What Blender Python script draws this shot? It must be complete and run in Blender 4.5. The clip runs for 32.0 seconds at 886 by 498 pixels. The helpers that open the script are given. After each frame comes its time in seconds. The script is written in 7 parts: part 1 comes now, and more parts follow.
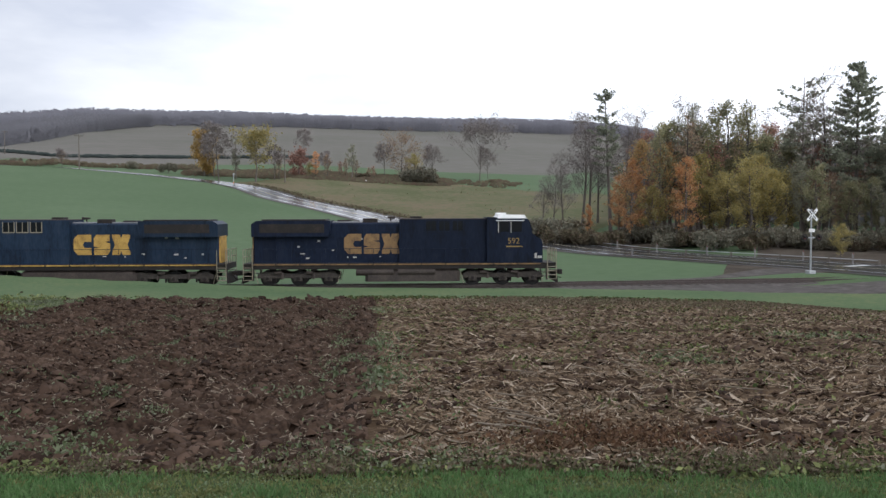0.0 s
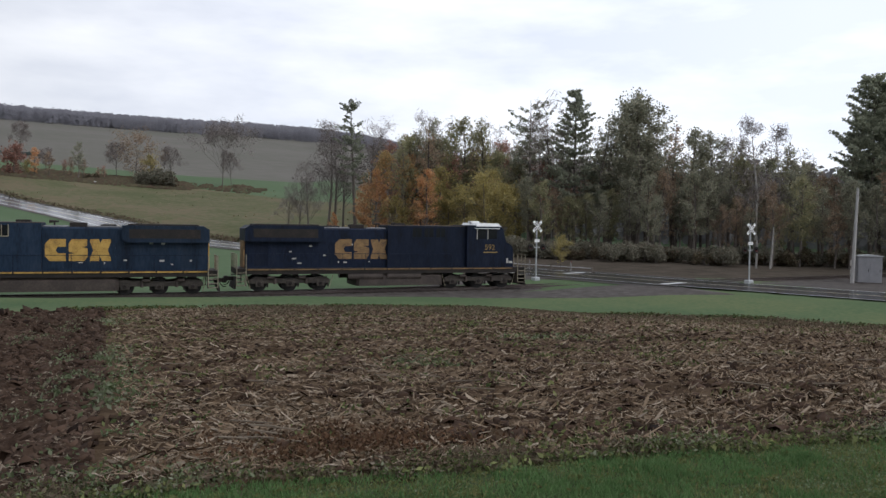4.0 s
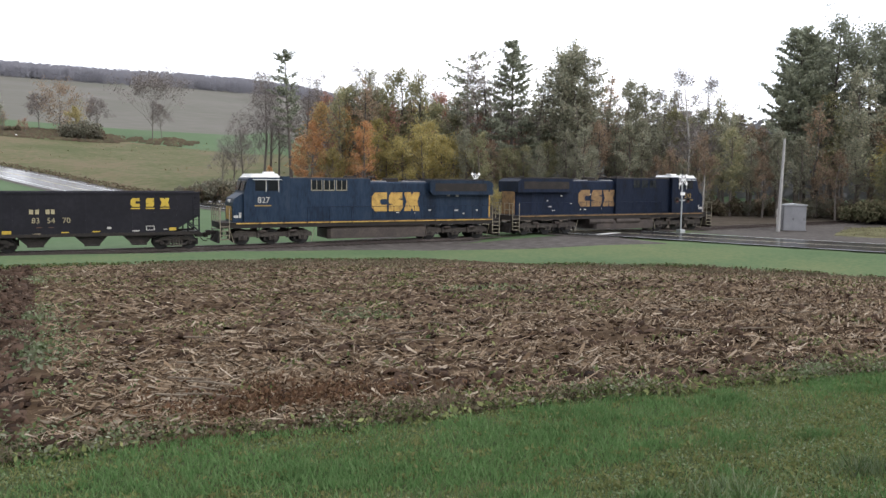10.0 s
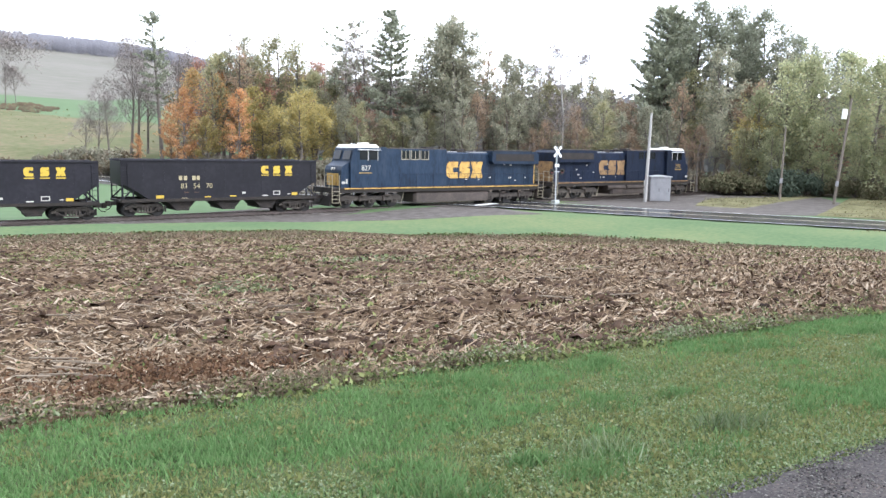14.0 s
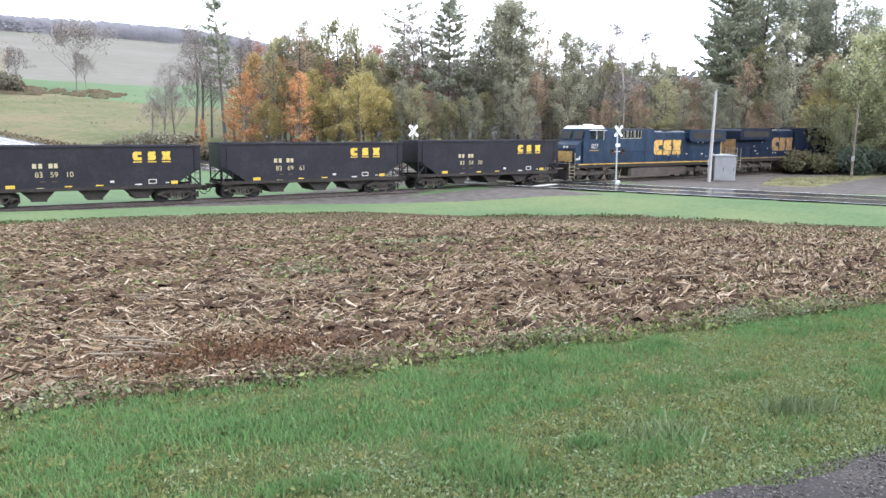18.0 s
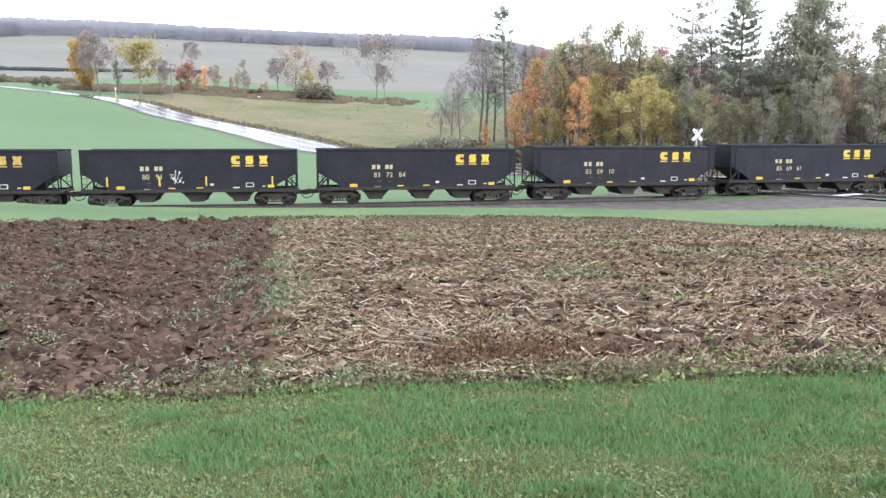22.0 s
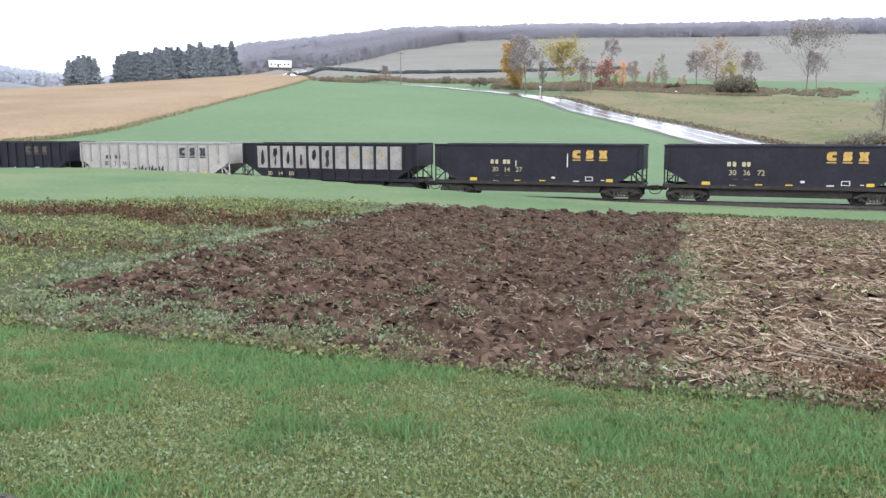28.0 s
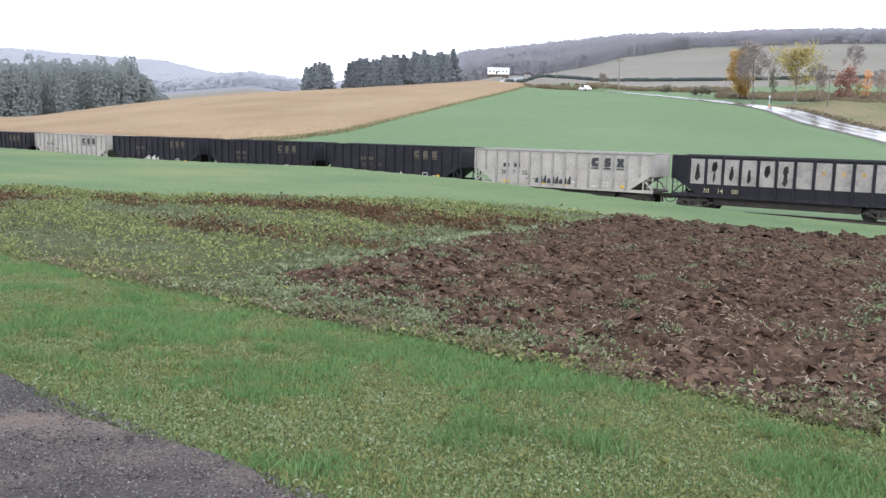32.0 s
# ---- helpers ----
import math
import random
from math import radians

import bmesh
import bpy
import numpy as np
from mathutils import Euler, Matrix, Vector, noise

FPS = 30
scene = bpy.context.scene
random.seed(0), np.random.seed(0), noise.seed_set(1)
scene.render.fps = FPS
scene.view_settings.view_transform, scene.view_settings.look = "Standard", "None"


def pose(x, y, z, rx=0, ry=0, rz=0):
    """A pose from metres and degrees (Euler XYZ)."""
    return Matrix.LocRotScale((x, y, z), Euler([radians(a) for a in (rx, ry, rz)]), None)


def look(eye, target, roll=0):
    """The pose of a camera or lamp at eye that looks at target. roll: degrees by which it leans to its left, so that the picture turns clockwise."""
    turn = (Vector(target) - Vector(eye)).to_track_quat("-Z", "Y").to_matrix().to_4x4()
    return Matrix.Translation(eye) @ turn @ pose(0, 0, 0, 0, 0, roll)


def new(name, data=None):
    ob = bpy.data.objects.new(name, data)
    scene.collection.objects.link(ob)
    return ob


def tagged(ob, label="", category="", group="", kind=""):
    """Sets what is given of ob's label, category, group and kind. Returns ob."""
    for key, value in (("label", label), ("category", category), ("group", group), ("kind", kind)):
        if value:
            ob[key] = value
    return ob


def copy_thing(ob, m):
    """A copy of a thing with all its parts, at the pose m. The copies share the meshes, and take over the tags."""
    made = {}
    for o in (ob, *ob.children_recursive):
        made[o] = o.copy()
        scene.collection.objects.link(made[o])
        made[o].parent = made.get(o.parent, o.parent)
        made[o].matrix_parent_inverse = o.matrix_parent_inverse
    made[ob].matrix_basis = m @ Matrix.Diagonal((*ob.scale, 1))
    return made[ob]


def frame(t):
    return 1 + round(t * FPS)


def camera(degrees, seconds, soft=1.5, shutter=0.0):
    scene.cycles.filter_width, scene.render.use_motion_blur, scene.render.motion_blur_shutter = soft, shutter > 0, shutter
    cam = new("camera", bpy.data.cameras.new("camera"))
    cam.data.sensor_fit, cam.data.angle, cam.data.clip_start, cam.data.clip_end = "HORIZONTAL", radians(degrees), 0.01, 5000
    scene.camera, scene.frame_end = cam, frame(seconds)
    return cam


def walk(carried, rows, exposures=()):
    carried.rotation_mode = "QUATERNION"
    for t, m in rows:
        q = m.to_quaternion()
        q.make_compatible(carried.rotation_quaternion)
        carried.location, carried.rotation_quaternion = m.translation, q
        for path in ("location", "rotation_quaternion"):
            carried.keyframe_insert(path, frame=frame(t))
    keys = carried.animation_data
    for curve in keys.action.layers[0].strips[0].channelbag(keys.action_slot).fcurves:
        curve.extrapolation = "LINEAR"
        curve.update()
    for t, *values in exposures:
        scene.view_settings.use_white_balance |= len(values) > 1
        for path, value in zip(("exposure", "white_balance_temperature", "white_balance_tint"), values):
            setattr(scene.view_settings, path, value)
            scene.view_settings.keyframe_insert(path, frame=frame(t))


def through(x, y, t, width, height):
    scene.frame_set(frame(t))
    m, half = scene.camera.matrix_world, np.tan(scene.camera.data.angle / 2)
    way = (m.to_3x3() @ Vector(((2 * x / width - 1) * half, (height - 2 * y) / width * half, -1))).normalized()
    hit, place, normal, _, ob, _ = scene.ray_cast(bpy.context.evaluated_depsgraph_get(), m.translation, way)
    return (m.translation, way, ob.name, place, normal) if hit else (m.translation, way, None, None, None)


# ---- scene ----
cam = camera(57.37, 32.0, soft=1.45)
EYE = (0.0, 0.0, 4.85)


def aim(yaw, pitch, roll):
    """The camera's pose: yaw to the left of +y, pitch up, roll as look()."""
    return pose(*EYE, 90 + pitch, 0, yaw) @ pose(0, 0, 0, 0, 0, roll)


TURNS = [
    (0, -0.70, -2.53, -0.15),
    (0.5, -1.72, -2.34, 0.33),
    (1, -2.10, -2.69, 0.58),
    (1.5, -3.76, -1.85, 0.36),
    (2, -5.50, -2.08, 0.61),
    (2.5, -7.11, -2.42, 0.54),
    (3, -10.84, -2.73, 1.11),
    (3.5, -15.18, -1.97, 1.09),
    (4, -18.58, -1.87, 0.88),
    (4.5, -20.92, -2.45, 0.55),
    (6.5, -23.22, -2.44, 0.82),
    (7, -23.39, -2.17, 0.79),
    (7.5, -23.36, -1.85, 0.53),
    (8, -22.17, -1.65, 0.28),
    (8.5, -20.93, -1.10, 0.20),
    (9, -20.80, -0.02, 0.26),
    (9.5, -22.22, -2.27, -0.79),
    (10, -22.96, -5.17, 0.51),
    (10.5, -25.16, -7.71, 0.12),
    (11, -26.36, -8.36, 0.40),
    (11.5, -26.09, -7.62, 0.90),
    (12, -25.86, -7.53, 0.31),
    (12.5, -27.43, -7.61, 0.34),
    (13, -29.69, -7.17, 0.44),
    (13.5, -31.07, -7.13, 0.89),
    (14, -31.50, -7.11, 0.96),
    (14.5, -32.82, -7.27, 0.79),
    (16.5, -34.04, -8.36, 0.62),
    (17, -32.68, -8.33, 0.55),
    (17.5, -30.03, -8.57, 0.41),
    (18, -27.33, -8.47, 0.28),
    (18.5, -24.55, -8.22, -0.18),
    (19, -21.61, -7.95, -0.23),
    (19.5, -18.94, -7.70, -0.20),
    (20, -16.44, -7.83, 0.04),
    (20.5, -14.41, -8.04, 0.25),
    (21, -12.29, -7.91, 0.28),
    (21.5, -9.81, -7.97, 0.12),
    (22, -7.94, -8.24, 0.11),
    (22.5, -6.07, -8.07, 0.42),
    (23, -3.26, -7.85, 0.44),
    (23.5, -0.97, -8.01, 0.40),
    (24, 1.75, -7.97, 0.26),
    (24.5, 4.77, -8.35, -0.37),
    (26.5, 12.73, -8.64, 0.17),
    (27, 15.86, -8.42, -0.05),
    (27.5, 17.74, -8.74, 0.39),
    (28, 20.50, -8.58, -0.13),
    (28.5, 21.64, -8.52, 0.11),
    (29, 23.17, -8.50, 0.46),
    (29.5, 24.43, -8.44, 0.91),
    (30, 27.31, -9.00, 1.44),
    (30.5, 29.57, -9.03, 1.24),
    (31, 31.71, -8.95, 1.15),
    (31.5, 33.85, -8.61, 0.84),
    (32, 35.17, -8.23, 1.24),
]
EXPOSURES = [(0, 0.85, 6400, 11), (1.5, 0.62, 6400, 11.5), (3, 0.56, 6450, 11.5), (4.5, 0.42, 6500, 11), (6.5, 0.52, 6650, 11), (8, 0.45, 6700, 12), (9, 0.1, 6700, 12), (9.4, 0.2, 6700, 12), (10, 1.35, 6650, 11),
             (10.5, 2.05, 6450, 10.5), (11, 2.22, 6350, 10.5), (13, 2.4, 6250, 10.5), (17, 2.42, 6250, 10.5), (20, 2.4, 6200, 10.5), (27, 2.22, 6250, 11.5), (29, 2.12, 6250, 12), (31, 2.14, 6250, 12), (32, 2.0, 6350, 12)]
walk(cam, [(t, aim(a, b, c)) for t, a, b, c in TURNS], EXPOSURES)

# ---- light: overcast, late autumn ----
world = bpy.data.worlds.new("overcast_sky")
scene.world = world
world.use_nodes = True


def sky_world():
    nt = world.node_tree
    n, l = nt.nodes, nt.links
    n.clear()
    out = n.new("ShaderNodeOutputWorld")
    bg = n.new("ShaderNodeBackground")
    sky = n.new("ShaderNodeTexSky")
    sky.sky_type, sky.sun_disc = "NISHITA", False
    sky.sun_elevation, sky.sun_rotation = radians(35), radians(-60)
    dim = n.new("ShaderNodeMix")
    dim.data_type, dim.blend_type = "RGBA", "MULTIPLY"
    dim.inputs[0].default_value = 1
    dim.inputs[7].default_value = (0.1, 0.1, 0.1, 1)
    l.new(sky.outputs[0], dim.inputs[6])
    co = n.new("ShaderNodeTexCoord")
    mp = n.new("ShaderNodeMapping")
    mp.inputs["Scale"].default_value = (1.6, 1.6, 5.5)
    noi = n.new("ShaderNodeTexNoise")
    noi.inputs["Scale"].default_value, noi.inputs["Detail"].default_value, noi.inputs["Roughness"].default_value = 1.3, 6, 0.55
    ramp = n.new("ShaderNodeValToRGB")
    ramp.color_ramp.elements[0].position, ramp.color_ramp.elements[1].position = 0.38, 0.66
    ramp.color_ramp.elements[0].color, ramp.color_ramp.elements[1].color = (0.60, 0.645, 0.75, 1), (0.95, 0.98, 1.03, 1)
    mix = n.new("ShaderNodeMix")
    mix.data_type = "RGBA"
    mix.inputs[0].default_value = 0.93
    l.new(co.outputs["Generated"], mp.inputs[0])
    l.new(mp.outputs[0], noi.inputs["Vector"])
    l.new(noi.outputs["Fac"], ramp.inputs[0])
    l.new(dim.outputs[2], mix.inputs[6])
    l.new(ramp.outputs[0], mix.inputs[7])
    # the cloud cover is thinner, and so brighter, towards +x
    sep, slope, cap, thin = n.new("ShaderNodeSeparateXYZ"), n.new("ShaderNodeMath"), n.new("ShaderNodeClamp"), n.new("ShaderNodeMix")
    slope.operation = "MULTIPLY_ADD"
    slope.inputs[1].default_value, slope.inputs[2].default_value = 0.5, 0.82
    cap.inputs["Min"].default_value, cap.inputs["Max"].default_value = 0.6, 1.15
    thin.data_type, thin.blend_type = "RGBA", "MULTIPLY"
    thin.inputs[0].default_value = 1
    l.new(co.outputs["Generated"], sep.inputs[0])
    l.new(sep.outputs["X"], slope.inputs[0])
    l.new(slope.outputs[0], cap.inputs["Value"])
    l.new(mix.outputs[2], thin.inputs[6])
    l.new(cap.outputs[0], thin.inputs[7])
    l.new(thin.outputs[2], bg.inputs[0])
    bg.inputs[1].default_value = 1.0
    l.new(bg.outputs[0], out.inputs[0])


sky_world()
sun = new("sun", bpy.data.lights.new("sun", "SUN"))
sun.data.energy, sun.data.angle, sun.data.color = 0.6, radians(40), (1.0, 0.98, 0.95)
sun.matrix_basis = look((0, 0, 60), (-35, 60, 0))

# ---- the lie of the land ----
def lerp(a, b, f):
    return a + (b - a) * f


def smooth(a, b, v):
    f = np.clip((v - a) / (b - a), 0, 1)
    return f * f * (3 - 2 * f)


def track_y(x):
    return 55.8 + 0.02 * x + 0.0008 * np.maximum(x, 0) ** 2


def rail_z(x):
    return -0.05 + 0.008 * np.clip(x, 0, 160)


LAWN_Y, LAWN_Z = [-60, -5, 0, 6.3, 46, 70], [4.2, 3.45, 3.25, 2.8, -0.25, -0.4]
BANK_X, BANK_Z = [-400, -120, -90, -76, -60, -46, -32, -25, -17, -9, 0, 8, 14, 20], [2.6, 2.35, 2.15, 1.85, 1.9, 2.1, 1.72, 1.35, 0.95, 0.62, 0.5, 0.42, 0.2, 0.0]
# hillside beyond the railway: bearing, then distances and heights
HILLS_RIGHT = [
    (-180, 110, 1, 140, 1, 200, 2, 300, 6, 1150, 40),
    (-75, 78, 0.5, 100, 0.8, 120, 1, 270, 5, 1150, 40),
    (-60, 78, 0.5, 100, 0.7, 120, 0.8, 270, 4, 1150, 40),
    (-45, 92, 0.3, 100, 0.3, 120, 0.6, 270, 4, 1150, 50),
    (-30, 72, 0.25, 84, 0.4, 110, 1, 270, 6, 1150, 70),
    (-20, 75, 0.2, 83, 0.35, 110, 1.5, 270, 9, 1150, 85),
    (-13, 80, 0.3, 92, 0.6, 115, 2.6, 270, 12, 1150, 111),
    (-9, 85, 0.5, 105, 1, 265, 14.5, 850, 79, 1150, 120),
]
HILLS_AHEAD = [
    (-5, 90, 0.6, 116, 1.3, 262, 14.6, 850, 83, 1150, 123),
    (0, 100, 1.2, 130, 2.1, 255, 14.7, 850, 85, 1150, 124),
    (5, 110, 2, 160, 4.8, 240, 14.4, 850, 87, 1150, 126),
    (10, 120, 3, 185, 8.2, 225, 13.8, 850, 88, 1150, 129),
    (14, 130, 4.4, 203, 12.4, 260, 17.5, 850, 86, 1150, 130),
    (23, 150, 7, 240, 17, 290, 20.5, 850, 84, 1150, 127),
    (30, 150, 8, 262, 19.4, 430, 37.5, 800, 58, 1150, 112),
]
HILLS_LEFT = [
    (34, 150, 7.5, 282, 20.9, 400, 28, 900, 56, 1200, 108),
    (44, 120, 4.2, 262, 16.1, 350, 16, 900, 40, 2000, 85),
    (48.6, 120, 3.6, 260, 14.5, 340, 13, 900, 50, 2000, 100),
    (54, 130, 3.2, 250, 11.3, 330, 9, 900, 40, 2000, 140),
    (63, 130, 1.2, 220, 4.6, 330, 6, 900, 40, 2000, 150),
    (75, 140, 1.2, 230, 4, 330, 5, 900, 40, 2000, 100),
    (180, 110, 1, 140, 1, 200, 2, 300, 6, 1150, 40),
]
HILLS = np.array(HILLS_RIGHT + HILLS_AHEAD + HILLS_LEFT, float)
ROAD = np.array([(84, -40, .5), (67, 2, .3), (53.1, 28.2, .3), (45.4, 42.6, .3), (41.3, 51, .3), (38.4, 57.8, .27), (34.3, 67, .3), (28.4, 78, .35), (20.7, 89.6, .5),
                 (14.4, 103.7, .95), (7.2, 117.7, 1.35), (-1, 131, 2.1), (-15, 158.6, 4.8), (-33, 181.5, 8.2), (-50, 196.5, 12.2), (-94, 221, 17),
                 (-129, 243, 19.6), (-170, 283, 24.5), (-216, 372, 33),
                 (-255, 450, 40.2), (-300, 545, 47.5), (-345, 650, 54)], float)


def curve(points, per=10):
    """A smooth line through points."""
    p = np.vstack([2 * points[0] - points[1], points, 2 * points[-1] - points[-2]])
    out = []
    for i in range(1, len(p) - 2):
        a, b, c, d = p[i - 1:i + 3]
        for u in np.arange(per) / per:
            out.append(0.5 * (2 * b + (c - a) * u + (2 * a - 5 * b + 4 * c - d) * u * u + (3 * b - a - 3 * c + d) * u ** 3))
    return np.array(out + [points[-1]])


ROADLINE = curve(ROAD)


def near_land(x, y):
    z = np.interp(y, LAWN_Y, LAWN_Z) - 0.06 * np.maximum(x - 15, 0) * smooth(70, 45, y) * smooth(-40, 5, y)
    z = np.maximum(z, rail_z(x) - 0.3 + 0.0 * y)
    dy = y - track_y(x)
    return z + np.interp(x, BANK_X, BANK_Z) * np.interp(dy, [-42, -7.5, -5.5, -2.6], [0, 1, 1, 0])


def far_land(x, y):
    az, r = np.degrees(np.arctan2(-x, y)), np.hypot(x, y)
    k = [np.interp(az, HILLS[:, 0], HILLS[:, j]) for j in range(1, 11)]
    r0 = np.minimum(56 / np.cos(np.radians(np.clip(az, -45, 68))) + 7, k[0] - 8)
    rs, zs = [r0] + k[0::2] + [k[8] + 2500], [rail_z(x) - 0.3] + k[1::2] + [k[9]]
    z = np.array(zs[0], float) + 0 * r
    for i in range(6):
        f = np.clip((r - rs[i]) / (rs[i + 1] - rs[i]), 0, 1)
        z = np.where(r > rs[i], lerp(zs[i], zs[i + 1], f), z)
    return z


def road_gap(x, y):
    """Distance from the road's middle, and its height there."""
    x, y = np.asarray(x, float), np.asarray(y, float)
    best, bz = np.full(x.shape, 1e9), np.zeros(x.shape)
    for a, b in zip(ROADLINE[:-1], ROADLINE[1:]):
        d = b - a
        u = np.clip(((x - a[0]) * d[0] + (y - a[1]) * d[1]) / (d[0] ** 2 + d[1] ** 2), 0, 1)
        g = np.hypot(x - a[0] - u * d[0], y - a[1] - u * d[1])
        bz = np.where(g < best, a[2] + u * d[2], bz)
        best = np.minimum(best, g)
    return best, bz


def land(x, y):
    x, y = np.asarray(x, float), np.asarray(y, float)
    dy = y - track_y(x)
    z = lerp(near_land(x, y), far_land(x, y), smooth(2.6, 12, dy))
    g, rz = road_gap(x, y)
    return lerp(rz - 0.05, z, smooth(6, 15, g))

# ---- materials ----
def mat(name, c1, c2=None, c3=None, rough=0.8, metal=0.0, scale=3.0, fine=None, bump=0.0, coords="Object", spread=(0.3, 0.7), per=0.0, stretch=(1, 1, 1), spec=0.5):
    """Colour from noise at two scales between c1, c2 and c3; per: variation from object to object."""
    m = bpy.data.materials.new(name)
    m.use_nodes = True
    nt = m.node_tree
    n, l = nt.nodes, nt.links
    b = n["Principled BSDF"]
    b.inputs["Roughness"].default_value, b.inputs["Metallic"].default_value = rough, metal
    b.inputs["Specular IOR Level"].default_value = spec
    c2 = c2 or tuple(v * 0.75 for v in c1)
    c3 = c3 or tuple(min(1, v * 1.25) for v in c1)
    if coords == "World":
        vec = n.new("ShaderNodeNewGeometry").outputs["Position"]
    else:
        vec = n.new("ShaderNodeTexCoord").outputs["Object"]
    mp = n.new("ShaderNodeMapping")
    mp.inputs["Scale"].default_value = stretch
    l.new(vec, mp.inputs[0])
    big, small = n.new("ShaderNodeTexNoise"), n.new("ShaderNodeTexNoise")
    big.inputs["Scale"].default_value, big.inputs["Detail"].default_value = scale, 6
    small.inputs["Scale"].default_value, small.inputs["Detail"].default_value = fine or scale * 9, 4
    l.new(mp.outputs[0], big.inputs["Vector"]), l.new(mp.outputs[0], small.inputs["Vector"])
    add = n.new("ShaderNodeMath")
    add.operation = "MULTIPLY_ADD"
    add.inputs[1].default_value = 0.45
    half = n.new("ShaderNodeMath")
    half.operation = "MULTIPLY"
    half.inputs[1].default_value = 0.55
    l.new(big.outputs["Fac"], half.inputs[0])
    l.new(small.outputs["Fac"], add.inputs[0]), l.new(half.outputs[0], add.inputs[2])
    ramp = n.new("ShaderNodeValToRGB")
    e = ramp.color_ramp.elements
    e[0].position, e[1].position = spread
    e[0].color, e[1].color = (*c2, 1), (*c3, 1)
    mid = e.new(sum(spread) / 2)
    mid.color = (*c1, 1)
    l.new(add.outputs[0], ramp.inputs[0])
    col = ramp.outputs[0]
    if per:
        info, hsv, rng = n.new("ShaderNodeObjectInfo"), n.new("ShaderNodeHueSaturation"), n.new("ShaderNodeMapRange")
        rng.inputs[3].default_value, rng.inputs[4].default_value = 1 - per, 1 + per
        l.new(info.outputs["Random"], rng.inputs[0]), l.new(rng.outputs[0], hsv.inputs["Value"]), l.new(col, hsv.inputs["Color"])
        col = hsv.outputs[0]
    l.new(col, b.inputs["Base Color"])
    if bump:
        bn = n.new("ShaderNodeBump")
        bn.inputs["Strength"].default_value, bn.inputs["Distance"].default_value = min(1, bump * 4), bump
        l.new(add.outputs[0], bn.inputs["Height"]), l.new(bn.outputs[0], b.inputs["Normal"])
    return m


def island_mat(name, colours, rough=0.9, spec=0.06, through=0.0):
    """Every loose piece takes one of the colours."""
    m = bpy.data.materials.new(name)
    m.use_nodes = True
    n, l = m.node_tree.nodes, m.node_tree.links
    b = n["Principled BSDF"]
    b.inputs["Roughness"].default_value, b.inputs["Specular IOR Level"].default_value = rough, spec
    geo, ramp = n.new("ShaderNodeNewGeometry"), n.new("ShaderNodeValToRGB")
    e = ramp.color_ramp.elements
    while len(e) < len(colours):
        e.new(0.5)
    for i, c in enumerate(colours):
        e[i].position, e[i].color = i / max(1, len(colours) - 1), (*c, 1)
    l.new(geo.outputs["Random Per Island"], ramp.inputs[0])
    info, hsv, rng = n.new("ShaderNodeObjectInfo"), n.new("ShaderNodeHueSaturation"), n.new("ShaderNodeMapRange")
    rng.inputs[3].default_value, rng.inputs[4].default_value = 0.8, 1.2
    l.new(info.outputs["Random"], rng.inputs[0]), l.new(rng.outputs[0], hsv.inputs["Value"]), l.new(ramp.outputs[0], hsv.inputs["Color"])
    l.new(hsv.outputs[0], b.inputs["Base Color"])
    if through:
        tr, mx = n.new("ShaderNodeBsdfTranslucent"), n.new("ShaderNodeMixShader")
        mx.inputs[0].default_value = through
        l.new(hsv.outputs[0], tr.inputs["Color"])
        l.new(b.outputs[0], mx.inputs[1]), l.new(tr.outputs[0], mx.inputs[2])
        l.new(mx.outputs[0], n["Material Output"].inputs["Surface"])
    return m


M_GRASS = mat("strip_grass", (0.0867, 0.124, 0.0631), (0.067, 0.105, 0.0532), (0.128, 0.146, 0.0729), rough=.95, scale=.1, fine=4, bump=.03, coords="World", spec=.03, spread=(.36, .64))
M_LAWN = mat("lawn_soil", (0.0453, 0.0615, 0.0231), (0.0302, 0.0409, 0.0154), (0.0632, 0.0732, 0.033), rough=.95, scale=.7, fine=25, bump=.02, coords="World", spec=.1)
M_STUB = mat("stubble_soil", (0.0748, 0.0505, 0.0314), (0.0339, 0.0212, 0.0125), (0.125, 0.0888, 0.0585), rough=.95, scale=.9, fine=14, bump=.05, coords="World", spec=.03, stretch=(.4, 1.7, 1))
M_SOIL = mat("ploughed_soil", (0.0486, 0.0311, 0.0216), (0.0174, 0.011, 0.00792), (0.0854, 0.0581, 0.0422), rough=.95, scale=2.2, fine=16, bump=.07, coords="World", spec=.04, spread=(.36, .64))
M_WEED = mat("weed_ground", (.04, .042, .02), (.022, .02, .012), (.07, .078, .034), rough=.95, scale=.5, fine=7, bump=.04, coords="World", spec=.1)
M_DRIVE = mat("driveway_asphalt", (0.0404, 0.0359, 0.0359), (0.0209, 0.0187, 0.0187), (0.128, 0.0986, 0.0823), rough=.95, scale=1.2, fine=60, bump=.02, coords="World", spec=.15)
M_ROAD = mat("wet_asphalt", (.035, .035, .038), (.022, .022, .025), (.06, .06, .064), rough=.19, scale=.25, fine=3, bump=.012, coords="World", spec=.4)
M_GRAVEL = mat("ballast_gravel", (0.0796, 0.0704, 0.0643), (0.0428, 0.0367, 0.0337), (0.135, 0.122, 0.113), rough=.95, scale=1.3, fine=14, bump=.05, coords="World", spec=.1)
M_HILL = mat("hill_grass", (0.0874, 0.128, 0.0688), (0.0744, 0.113, 0.0586), (0.104, 0.145, 0.0818), rough=.95, scale=.03, fine=.9, bump=.03, coords="World", spec=.05)
